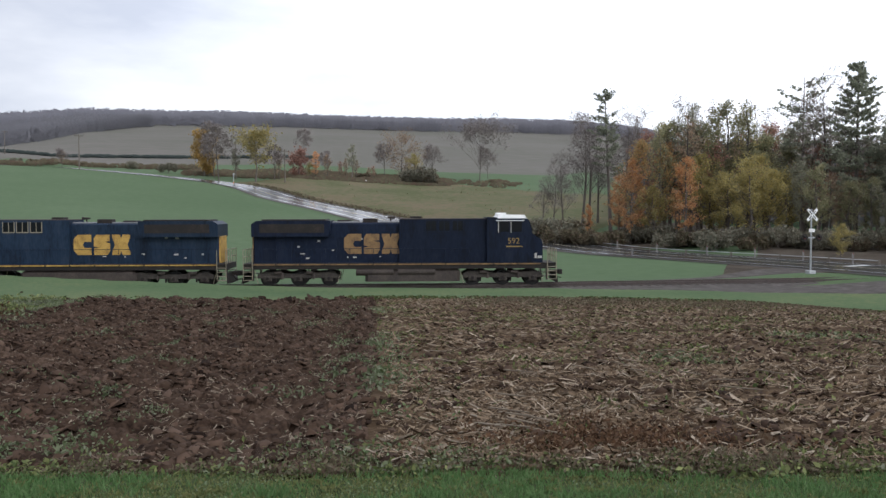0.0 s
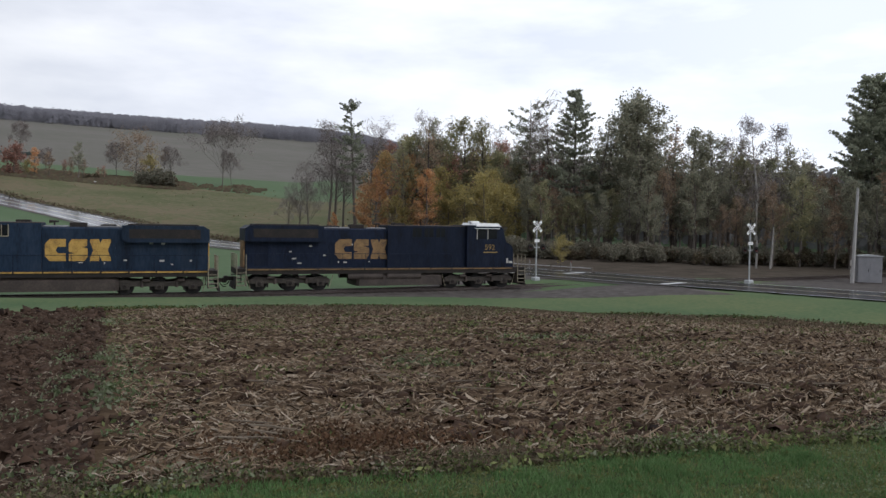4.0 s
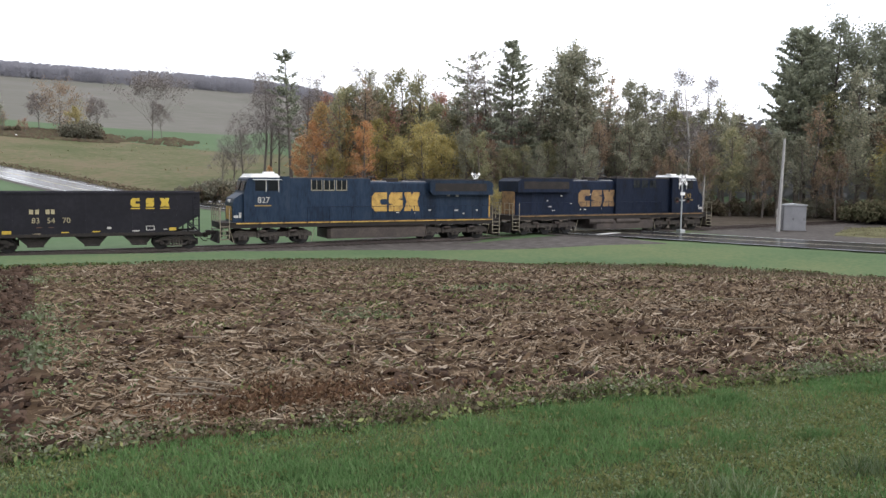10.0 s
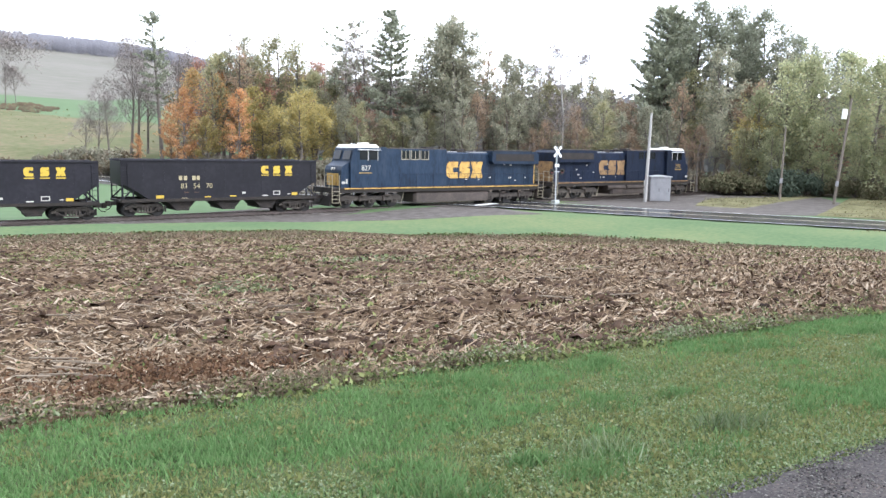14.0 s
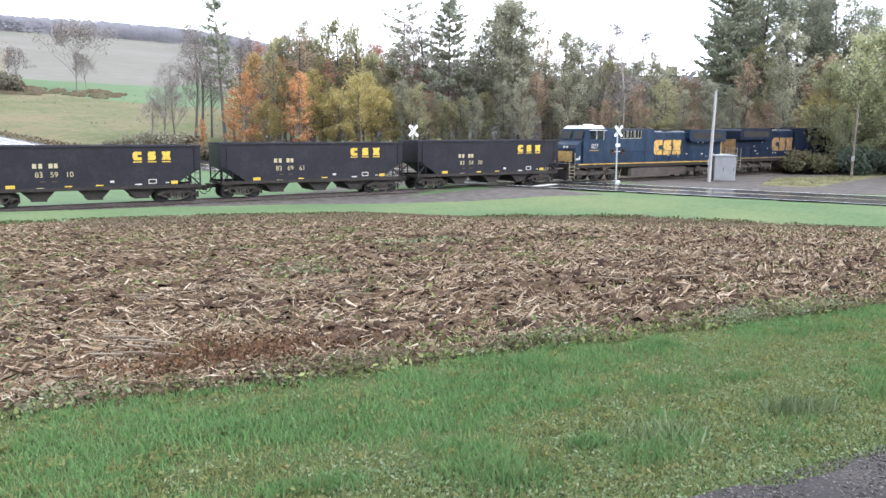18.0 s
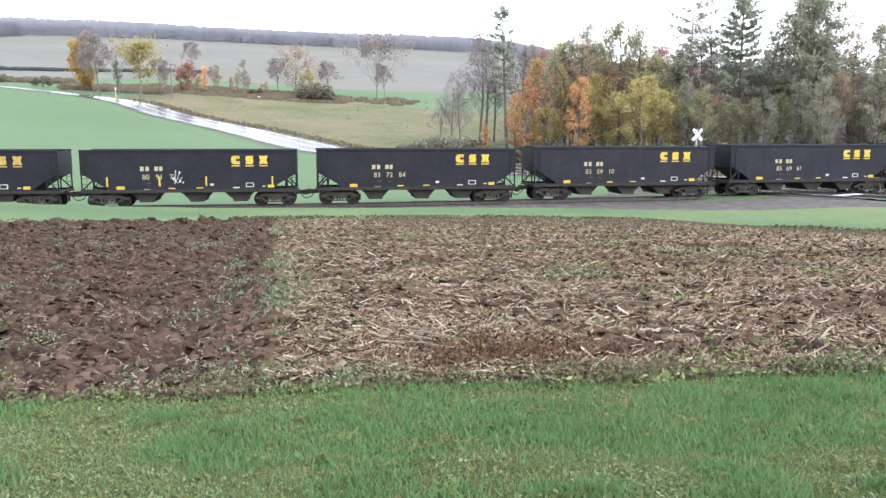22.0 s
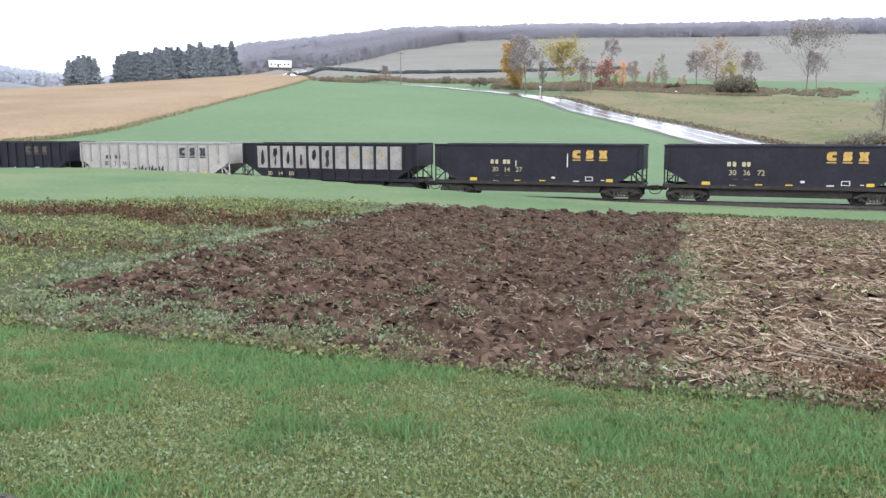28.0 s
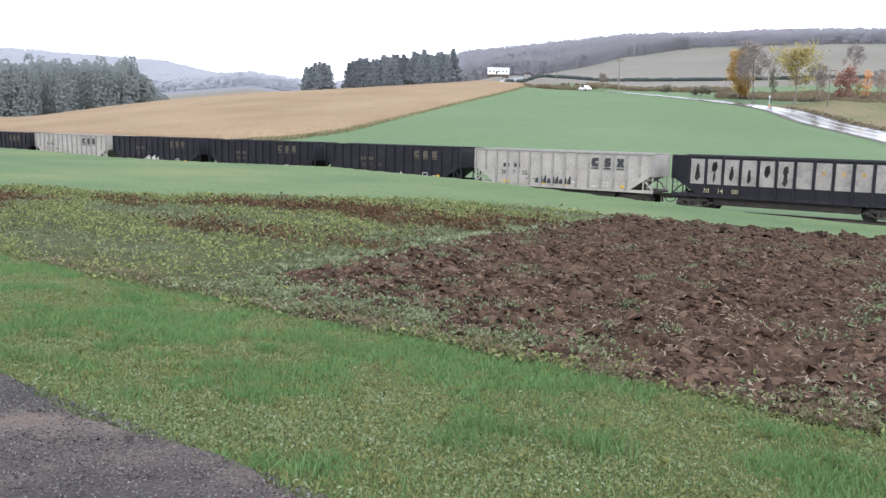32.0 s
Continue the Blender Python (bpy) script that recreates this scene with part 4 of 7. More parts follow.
    for lo, hi, mtl, nm in ((-9, -.2, L_SCRUB, "dry brown"), (-.2, .2, L_WEEDS, "yellow green"), (.2, .45, L_HUSK, "bleached straw coloured"), (.45, 9, L_BLUEW, "pale green")):
        ok = (d > np.where(x < .3, -.25, .05)) & (tint > lo) & (tint <= hi)
        h = .13 * np.clip(.6 + patchy(x[ok], y[ok], 1.6, 35), .25, 1.5)
        stuff("margin_weeds", sprigs(rng, on_plough(x[ok], y[ok], .0), h, .03), mtl, nm + " weeds along the edge of the fields", "weeds")
    x, y = rng.uniform(46, 84, 16000), rng.uniform(14, 56, 16000)
    ok = (patchy(x, y, .5, 4) > -.15) & (road_gap(x, y)[0] > 5.5) & ((y < 36.6 + .52 * (x - 55.6)) | ((y > 45.6 + .36 * (x - 57.8)) & (y < 49 + .75 * (x - 56)) & (x > 57)))
    stuff("rough_grass", sprigs(rng, on_land(x[ok], y[ok], .05), .13, .13), L_TUFT, "rough brownish grass beside the road", "grass")
    # margins of the fields
    x = np.concatenate([rng.uniform(-14, 32, 30000), rng.uniform(-10, 10, 26000)])
    y = near_y(x) + np.abs(rng.normal(0, .5, len(x))) - .05
    ok = patchy(x, y, 1.4, 6) + .3 * rng.normal(0, 1, len(x)) > .15
    x, y = x[ok], y[ok]
    pale = patchy(x, y, .8, 4) + .4 * rng.normal(0, 1, len(x)) > .25
    stuff("margin_weeds", sprigs(rng, on_land(x[~pale], y[~pale], .0), .07, .045), L_WEEDS, "yellow green weeds along the field margin", "weeds")
    stuff("margin_weeds", sprigs(rng, on_land(x[pale], y[pale], .0), .08, .04), L_BLUEW, "pale dried weeds along the field margin", "weeds")
    x = rng.uniform(-12, 30, 46000)
    y = near_y(x) + .03 + np.abs(rng.normal(0, .42, len(x)))
    ok = patchy(x, y, 1.1, 16) + .25 * rng.normal(0, 1, len(x)) > .05
    stuff("margin_weeds", sprigs(rng, on_land(x[ok], y[ok], .0), .07, .035), L_SCRUB, "dry brown weeds along the field margin", "weeds")
    y = 6.6 + 24 * rng.uniform(0, 1, 2600) ** 1.2
    x = plough_right(y) + .1 + np.abs(rng.normal(0, .4, len(y)))
    ok = patchy(x, y, 1.2, 9) > .05
    stuff("margin_weeds", sprigs(rng, on_land(x[ok], y[ok], .03), .06, .04), L_DEAD, "pale green weeds along the last furrow", "weeds")
    cx = rng.uniform(-8.5, -3.0, 64)
    x, y = clusters(rng, cx, near_y(cx) + .25 + np.abs(rng.normal(0, 1.0, 64)), 58, .16, .1)
    stuff("furrow_weeds", sprigs(rng, on_land(x, y, .09), .06, .036), L_BLUEW, "pale green weeds growing through the near furrows", "weeds")
    x = rng.uniform(-15, 37, 15000)
    y = np.where(x < -3, plough_top(x), stubble_top(x)) + rng.normal(0, .35, len(x))
    ok = (patchy(x, y, .6, 3) + np.interp(x, [-15, -6, -3, 30], [-.5, -.5, .1, .4]) > 0)
    stuff("margin_weeds", sprigs(rng, on_land(x[ok], y[ok], .0), .18, .1), L_MARGIN, "dark green weeds along the far field margin", "weeds")
    # weed patch in streaks
    x = rng.uniform(-46, -7, 260000)
    y = lerp(near_y(x), weed_top(x), rng.uniform(0, 1, len(x)) ** 1.25)
    ok = x < plough_left(y) + .3
    x, y = x[ok], y[ok]
    d = (y - near_y(x)) / (weed_top(x) - near_y(x))
    band = 1.1 * np.exp(-((d - .58) / .14) ** 2) + .95 * np.exp(-((d - .25) / .06) ** 2) + .75 * patchy(x * .5, y * 1.2, .55, 5) + .4 * patchy(x, y, 1.6, 2) + .15 * rng.normal(0, 1, len(x))
    pale = patchy(x * .5, y, .5, 8) + .4 * patchy(x, y, 2, 6) + .7 * np.exp(-((plough_left(y) - x) / 1.6) ** 2) - .15
    p = on_land(x, y, .0)
    for sel, mtl, h, sz, nm in ((band > .85, L_RUSTW, .3, .09, "rust brown dead weeds"), ((band <= .85) & (pale < .15), L_WEEDS, .18, .075, "yellow green weeds"), ((band <= .85) & (pale >= .15), L_BLUEW, .11, .085, "pale green clover and weeds")):
        keep = patchy(x[sel], y[sel], 2.6, 11) > -.2
        q = p[sel][keep]
        h = h * np.clip(.7 + 1.1 * patchy(q[:, 0], q[:, 1], 1.7, 13), .2, 1.8)
        stuff("weed_growth", sprigs(rng, q, h, sz * np.clip(.4 + .03 * q[:, 1], .5, 1.2)), mtl, nm + " in the field margin", "weeds")
    x, y = clusters(rng, rng.normal(1.5, .7, 95), 6.7 + np.abs(rng.normal(0, .6, 95)), 46, .13, .1)
    stuff("rusty_weeds", sprigs(rng, on_land(x, y, .0), .16, .035), L_RUSTW, "rust brown dead weeds at the stubble edge", "weeds")


def lawn():
    rng = np.random.RandomState(5)
    n = 400000
    y = 2.6 + 3.8 * rng.uniform(0, 1, n) ** 1.15
    x = rng.uniform(-1, 1, n) * (3.5 + 1.9 * y)
    ok = (y < near_y(x) + .05) & (y > 2.68 + .12 * fuzz(x, 0 * x, 3.1) + .1 * rng.normal(0, 1, n))
    x, y = x[ok], y[ok]
    worn = np.interp(y, [2.6, 4.0, 5.2, 6.3], [-.5, -.2, .35, .5])
    tone = 1.1 * patchy(x, y, .9, 1) + .7 * patchy(x, y, 3.2, 2) + .22 * rng.normal(0, 1, len(x)) + worn
    thin = patchy(x, y, 5.5, 6) > -.65
    p = on_land(x, y, 0)
    stuff("lawn_grass", blades(rng, p[(tone > .3) & thin], .042, .009), L_BLADE, "dense green lawn grass", "grass")
    stuff("lawn_grass", blades(rng, p[(tone > .3) & ~thin], .022, .009), L_LAWN, "yellow green lawn grass", "grass")
    stuff("lawn_grass", blades(rng, p[(tone <= .3) & (rng.rand(len(x)) < .6)], .022, .009), L_LAWN, "yellow green lawn grass", "grass")
    low = tone <= -.2
    q = p[low & thin]
    stuff("lawn_clover", sprigs(rng, q[rng.rand(len(q)) < .9], .024, .019), L_DEAD, "pale clover and broad leaved weeds in the lawn", "weeds")
    k = 900
    cx, cy = rng.uniform(-9, 9, k), 2.9 + 3.2 * rng.uniform(0, 1, k)
    x, y = clusters(rng, cx, cy, 16, .04, .03)
    ok = y < near_y(x) - .1
    stuff("lawn_weeds", sprigs(rng, on_land(x[ok], y[ok], .012), .025, .026), L_LAWN, "broad leaved weeds in the lawn", "weeds")
    cx, cy = rng.uniform(-9, 9, 64), 3 + 3 * rng.uniform(0, 1, 64)
    x, y = clusters(rng, cx, cy, 190, .13, .09)
    ok = y < near_y(x) - .1
    stuff("grass_tufts", blades(rng, on_land(x[ok], y[ok]), .06, .009), L_BLADE, "lush green tufts in the lawn", "grass")
    for cx, cy, mtl, label in ((4.5, 3.5, L_DEAD, "pale dry tuft of grass in the lawn"), (3.4, 3.6, L_DEAD, "pale dry tuft of grass in the lawn"), (2.2, 3.4, L_BLADE, "taller green tuft of grass in the lawn"), (-2.0, 4.5, L_BLADE, "taller green tuft of grass in the lawn"), (-2.65, 4.3, L_BLADE, "taller green tuft of grass in the lawn")):
        q = on_land(rng.normal(cx, .15, 300), rng.normal(cy, .1, 300))
        stuff("grass_tuft", blades(rng, q, .085, .01), mtl, label, "grass")


ground()
road()
rail_track()
fields()
crops()
aprons()
meadow_growth()
litter()
lawn()

# ---- trees ----
def leaf_cloud(rng, centres, radii, count, size):
    """Small leaf clumps scattered round branch ends: n x 4 x 3."""
    i = rng.randint(0, len(centres), count)
    d = rng.normal(0, 1, (count, 3))
    d /= np.linalg.norm(d, axis=1)[:, None]
    p = centres[i] + d * (radii[i] * rng.uniform(.25, 1, count) ** .6)[:, None]
    a = rng.normal(0, 1, (count, 3))
    a /= np.linalg.norm(a, axis=1)[:, None]
    b = np.cross(a, rng.normal(0, 1, (count, 3)))
    b /= np.linalg.norm(b, axis=1)[:, None] + 1e-9
    s = (size * rng.uniform(.5, 1.4, count))[:, None]
    a, b = a * s * .5, b * s * .36
    return np.stack([p - a, p + b * .9, p + a, p - b], 1)


def limbs(rng, s, a, d, length, r, depth, ends, spread=.55, k=5):
    """A limb that forks; its ends are gathered."""
    b = a + d * length
    mid = (a + b) / 2 + rng.normal(0, .05 * length, 3)
    s.tube(a, mid, r, r * .8, k, False).tube(mid, b, r * .8, r * .6, k, False)
    if depth == 0:
        ends.append(b)
        ends.append(mid)
        return
    for _ in range(2 if rng.rand() < .6 else 3):
        q = d + rng.normal(0, spread, 3) + np.array([0, 0, .12])
        q /= np.linalg.norm(q)
        limbs(rng, s, b, q, length * rng.uniform(.6, .85), r * .6, depth - 1, ends, spread, max(3, k - 1))


def leafy_tree(seed, height, width, leaf, count, label, bark=None, bare=.25, size=.42, lean=0.0, full=.5):
    """A broadleaf tree: a bent trunk, rising limbs of uneven leafage and a feathery crown."""
    rng = np.random.RandomState(seed)
    top = tagged(new("tree"), label, "tree")
    s = Shape()
    t = height * bare
    bend = rng.normal(0, .018 * height, (5, 2))
    bend[0] = 0

    def stem(f):
        return np.array([np.interp(f, [0, .3, .55, .8, 1], bend[:, 0]) + lean * height * f, np.interp(f, [0, .3, .55, .8, 1], bend[:, 1]), f * height * .97])

    fs = [0, .15, .3, .45, .6, .8, 1]
    for a, b in zip(fs[:-1], fs[1:]):
        s.tube(stem(a) - (0, 0, .4 * (a == 0)), stem(b), (height * .013 + .05) * (1 - .9 * a), (height * .013 + .05) * (1 - .9 * b), 7, False)
    cs, weights = [], []
    n = int(20 + height * 1.1)
    for k in range(n):
        f = (k + rng.uniform(0, 1)) / n
        a = stem(bare + (.97 - bare) * f)
        reach = width * .66 * max(.16, math.sin(math.pi * (.2 + .75 * f)) ** .8) * rng.uniform(.55, 1.15)
        az = k * 2.4 + rng.normal(0, .5)
        e = rng.uniform(.15, .85) + .35 * f
        d = np.array([np.cos(az), np.sin(az), e])
        d /= np.linalg.norm(d)
        r = .02 + .04 * (1 - f)
        mid = a + d * reach * .55 + rng.normal(0, .06 * reach, 3)
        b = a + d * reach + np.array([0, 0, .12 * reach])
        s.tube(a, mid, r, r * .6, 5, False).tube(mid, b, r * .6, .01, 4, False)
        dense = rng.choice([.15, .7, 1.0, 1.5])
        for q0, q1, w in [(mid, b, 1.0), (a + (mid - a) * .5, mid, .5)] + [(mid, mid + (b - mid) * rng.uniform(.5, .9) + rng.normal(0, .3 * reach, 3), .8) for _ in range(3)]:
            if w == .8:
                s.tube(q0, q1, r * .4, .008, 3, False)
            m = 6
            cs.append(q0 + (q1 - q0) * np.linspace(.15, 1.05, m)[:, None])
            weights.append(np.full(m, w * dense * (.3 + reach / width)))
    part("trunk", s, bark or M_BARK, top)
    if count:
        c, w = np.concatenate(cs), np.concatenate(weights)
        i = rng.choice(len(c), count, p=w / w.sum())
        part("crown", quads("crown", leaf_cloud(rng, c[i] + rng.normal(0, .03 * width, (count, 3)), np.full(count, width * (.05 + .1 * full)), count, size), leaf), None, top)
    return top


def bare_tree(seed, height, width, label, twigs=500, bark=None, thick=.09):
    rng = np.random.RandomState(seed)
    top = tagged(new("bare_tree"), label, "tree")
    s, ends = Shape(), []
    tip = np.array([rng.normal(0, .5), rng.normal(0, .5), height])
    knee = tip * .5 + rng.normal(0, .02 * height, 3) * (1, 1, 0)
    s.tube((0, 0, -.4), knee, height * .012 + .04, height * .008 + .02, 6, False).tube(knee, tip, height * .008 + .02, .015, 5, False)
    for k in range(26):
        f = rng.uniform(.28, .97)
        a = knee * (f / .5) if f < .5 else knee + (tip - knee) * ((f - .5) / .5)
        az = rng.uniform(0, 2 * np.pi)
        d = np.array([np.cos(az), np.sin(az), rng.uniform(.8, 2.0)])
        d /= np.linalg.norm(d)
        limbs(rng, s, a, d, width * (1.1 - .7 * f) * rng.uniform(.35, .6), .02 + .035 * (1 - f), 2, ends, .38)
    part("trunk", s, bark or M_BARK, top)
    c = np.array(ends)
    v = leaf_cloud(rng, c, np.full(len(c), .55 + .07 * width), twigs, .85)
    m = v.mean(1, keepdims=True)
    e = v - m
    e[:, 1::2] *= thick
    tagged(part("crown", quads("crown", m + e, L_TWIG), None, top), kind="stuff")
    return top


def pine(seed, height, width, label, gaps=.25, first=.35, bark=None, leaf=None, tip=.35, power=.8, tuft=.3, dense=1.0):
    """A white pine with tiers of ragged level boughs; dense: how full they are."""
    rng = np.random.RandomState(seed)
    top = tagged(new("pine_tree"), label, "tree")
    s = Shape().tube((0, 0, -.5), (0, 0, height), height * .012 + .06, .03, 7, False)
    v = []
    z = height * first
    while z < height * .98:
        f = (z - height * first) / (height * (1 - first))
        spurs = rng.randint(3, 7)
        turn = rng.uniform(0, 2 * np.pi)
        for k in range(spurs):
            if rng.rand() < gaps:
                continue
            az = turn + k * 2 * np.pi / spurs + rng.normal(0, .25)
            ln = width * (1 - f) ** power * rng.uniform(.4, 1.15) + tip
            d = np.array([np.cos(az), np.sin(az), rng.uniform(-.1, .2) + .35 * f])
            b = np.array([0, 0, z])
            bow = np.array([0, 0, .12 * ln])
            s.tube(b, b + d * ln * .6, .045, .025, 4, False).tube(b + d * ln * .6, b + d * ln + bow, .025, .01, 4, False)
            m = int((60 + 60 * ln) * dense)
            u = rng.uniform(tuft, 1.05, m)
            side = np.cross(d, [0, 0, 1.0])
            p = b + d * (ln * u)[:, None] + bow * (np.clip(u - .6, 0, 1) * 2.5)[:, None] + side * (rng.normal(0, .2, m) * ln * (1.1 - u))[:, None] + rng.normal(0, 1, (m, 3)) * np.array([.16, .16, .08])
            v.append(leaf_cloud(rng, p, np.full(m, .12), m, .3))
        z += height * rng.uniform(.014, .034)
    part("trunk", s, bark or M_BARK, top)
    part("crown", quads("crown", np.concatenate(v), leaf or L_PINE), None, top)
    return top


def bush(seed, width, height, leaf, count, label):
    rng = np.random.RandomState(seed)
    top = tagged(new("bush"), label, "bush")
    ends = []
    for k in range(6):
        s = Shape()
        az = rng.uniform(0, 2 * np.pi)
        d = np.array([np.cos(az), np.sin(az), rng.uniform(.6, 1.6)])
        d /= np.linalg.norm(d)
        limbs(rng, s, np.array([0, 0, -.1]), d, height * .45, .04, 1, ends)
        part("stem", s, M_BARK, top)
    c = np.array(ends) * np.array([width / height, width / height, 1])
    part("foliage", quads("foliage", leaf_cloud(rng, c, np.full(len(c), height * .26), count, .24), leaf), None, top)
    return top


def spot(az, r):
    a = radians(az)
    x, y = -math.sin(a) * r, math.cos(a) * r
    return x, y, float(land(x, y))


def stand(ob, az, r, turn=0.0, size=1.0, tall=1.0):
    """A thing at a bearing and a distance from the yard."""
    ob.matrix_basis = pose(*spot(az, r), 0, 0, turn) @ Matrix.Diagonal((size, size, size * tall, 1))
    return ob


def again(ob, az, r, turn, size, tall=1.0):
    m = pose(*spot(az, r), 0, 0, turn)
    c = copy_thing(ob, m)
    c.scale = (size, size, size * tall)
    return c


def woods():
    rng = random.Random(21)
    olive = [leafy_tree(31 + k, 15 + k, 5.2, L_GREEN, 5200, "olive green autumn tree at the edge of the woods", size=.27) for k in range(2)]
    grey = [leafy_tree(41 + k, 17 + k, 5.0, L_GREY, 4600, "tall thinning grey green tree in the woods", bare=.3, size=.27) for k in range(2)]
    slim = [leafy_tree(45 + k, 18, 3.8, (L_GREY, L_GREEN, L_BROWN)[k], (2400, 2100, 1800)[k], "slender thinning tree among the woods", bare=.38, size=.25) for k in range(3)]
    yellow = leafy_tree(51, 12, 5.4, L_YEL, 5200, "yellow and olive autumn tree at the edge of the woods", bare=.14, size=.26)
    orange = [leafy_tree(61 + 2 * k, 13, 4.2 - .4 * k, L_ORANGE, 3600, "bright orange maple at the edge of the woods", bare=.16, size=.25) for k in range(2)]
    amber = leafy_tree(65, 13, 4.4, L_AMBER, 3800, "amber and green maple at the edge of the woods", bare=.16, size=.25)
    brown = leafy_tree(71, 15, 5.0, L_BROWN, 2800, "half bare brownish tree in the woods", bare=.26, size=.26)
    russet = leafy_tree(75, 14, 5.0, L_RED, 2800, "faded russet tree in the woods", bare=.26, size=.26)
    lime = [leafy_tree(77 + 2 * k, 15, 6.2, L_LIME, 6000, "pale green tree beside the road", bare=.1, size=.27) for k in range(2)]
    bare = [bare_tree(81 + k, 15, 5.2, "leafless grey tree at the edge of the woods", 1700) for k in range(2)]
    birch = bare_tree(85, 16, 3.2, "slender pale tree with bare twigs", 1500, M_BIRCH, .1)
    pa = pine(91, 19.6, 2.3, "tall dark pine with a long bare trunk", .4, .4, tuft=.3, power=.45, tip=.5, dense=.42)
    pb = pine(92, 20, 4.9, "tall dark white pine with ragged tiers", .16, .3, tuft=.3, power=.72, dense=.6)
    pc = pine(93, 19, 3.8, "thin pine with sparse level boughs", .6, .5, tuft=.4, power=.45, dense=.3)
    pe = pine(94, 21.5, 5.4, "broad dark white pine with dense boughs", .1, .25, tuft=.2, power=.6, dense=.95)
    pf = [leafy_tree(96 + k, 22 - k, 7.4, L_PINE, 9500, "broad old white pine with a spreading crown", bare=.34, size=.27) for k in range(2)]
    scrub = bush(101, 2.8, 2.6, L_UNDER, 2200, "grey green scrub at the foot of the woods")
    scrub2 = bush(103, 2.6, 2.2, L_SCRUB, 2000, "brown leafless scrub at the foot of the woods")
    low = bush(105, 3.0, 2.6, L_DULL, 3600, "dull olive bush beside the gravel lot")
    spruce_green = bush(107, 2.8, 2.9, L_HOLLY, 4200, "dark bluish green round bush beside the pole")
    # landmarks
    pa.matrix_basis = pose(*spot(-12.4, 115), 0, -3.2, 20)
    stand(pb, -27.7, 108, 0, 1.07)
    stand(pc, -24.6, 109, 60, 1.06)
    stand(pe, -46.4, 112, 10, 1.08)
    stand(pf[0], -48.4, 114, 140, 1.1)
    stand(pf[1], -50.6, 114, 220, 1.1)
    again(pf[0], -52.6, 116, 300, 1.05)
    again(pf[1], -54.6, 118, 40, .95)
    again(pe, -47.6, 120, 200, 1.05)
    again(pe, -51.4, 121, 77, 1.02)
    again(pb, -45.5, 116, 200, .92)
    again(pf[1], -57.2, 120, 110, .86)
    again(pf[0], -60.4, 120, 210, .84)
    again(pb, -29.4, 112, 80, .7)
    # the coloured edge
    stand(orange[0], -17.4, 102, 0, .8)
    stand(amber, -14.3, 106, 30, 1.0)
    stand(orange[1], -13.7, 104, 100, .84)
    again(amber, -15.9, 108, 170, .92)
    again(orange[1], -16.4, 112, 250, .98)
    again(orange[0], -13.0, 109, 140, .66)
    again(orange[1], -10.9, 108, 10, .4)
    stand(yellow, -21.4, 101, 0, .86)
    for az, r, s in ((-20.0, 103, .72), (-22.8, 102, .74), (-15.2, 104, .6), (-18.9, 105, .66), (-23.6, 105, .7), (-18.3, 108, .9), (-21.8, 107, .9), (-26.9, 84, .3)):
        again(yellow, az, r, az * 71 % 360, s)
    # leafless trees, mostly along the open end of the woods
    stand(bare[0], -25.9, 109, 0, 1.24)
    stand(bare[1], -10.4, 118, 0, .98)
    for az, r, s in ((-8.4, 120, .66), (-9.2, 117, .72), (-10.9, 121, 1.0), (-11.5, 124, .86), (-13.4, 122, 1.0), (-14.6, 126, 1.05), (-7.6, 122, .5), (-16.9, 124, 1.1), (-19.0, 126, 1.1), (-21.5, 124, 1.1), (-24.9, 118, 1.1), (-29, 124, 1.0), (-33.5, 122, 1.0), (-35.4, 118, .95), (-38.3, 118, 1.0), (-42.5, 118, .85)):
        again(bare[rng.randint(0, 1)], az, r, rng.uniform(0, 360), s)
    stand(birch, -39.6, 106, 0, 1.05)
    again(birch, -41.3, 108, 80, 1.0)
    again(birch, -37.4, 110, 150, .9)
    stand(olive[0], -16.3, 112, 0, 1.0)
    for az, r, s in ((-18.4, 113, 1.0), (-22.4, 112, .9), (-24.0, 110, .8)):
        again(olive[0], az, r, az * 61 % 360, s)
    stand(olive[1], -19.9, 114, 0, 1.12)
    stand(grey[0], -32.0, 106, 0, 1.2)
    stand(grey[1], -36.7, 106, 0, .9)
    again(grey[0], -31.2, 107, 100, 1.2)
    again(grey[1], -32.7, 108, 30, 1.16)
    again(grey[1], -31.8, 110, 200, 1.22)
    again(grey[0], -35.6, 108, 160, 1.0)
    stand(brown, -33.6, 104, 0, .75)
    stand(russet, -22.6, 119, 0, 1.1)
    again(russet, -24.0, 121, 90, 1.05)
    again(russet, -14.9, 119, 200, 1.0)
    stand(scrub, -10.2, 108, 0, 1)
    stand(scrub2, -13.0, 106, 0, 1)
    stand(lime[0], -53.8, 100, 0, 1.0)
    stand(lime[1], -55.6, 101, 40, 1.05)
    for k, az in enumerate((-17.7, -21.2, -34.4)):
        stand(slim[k], az, 112, k * 50, 1.0)
    # the body of the woods: low edge trees, then taller thin ones behind
    for k in range(40):
        az = -24.5 - k * 1.0 + rng.uniform(-.4, .4)
        pool = [olive[0], olive[1], grey[0], grey[0], grey[1], brown] if az > -34 else [grey[0], grey[1], grey[0], brown, russet, olive[1]]
        again(rng.choice(pool), az, 102 + rng.uniform(-3, 3), rng.uniform(0, 360), rng.uniform(.4, .68))
    top = {-12: .76, -16: .94, -19: 1.0, -23: .86, -27: .84, -30: .98, -35: .95, -40: .9, -43.6: .78, -46: .9, -52: 1.0, -55: 1.0, -58: .95, -64: .92}
    ks = sorted(top)
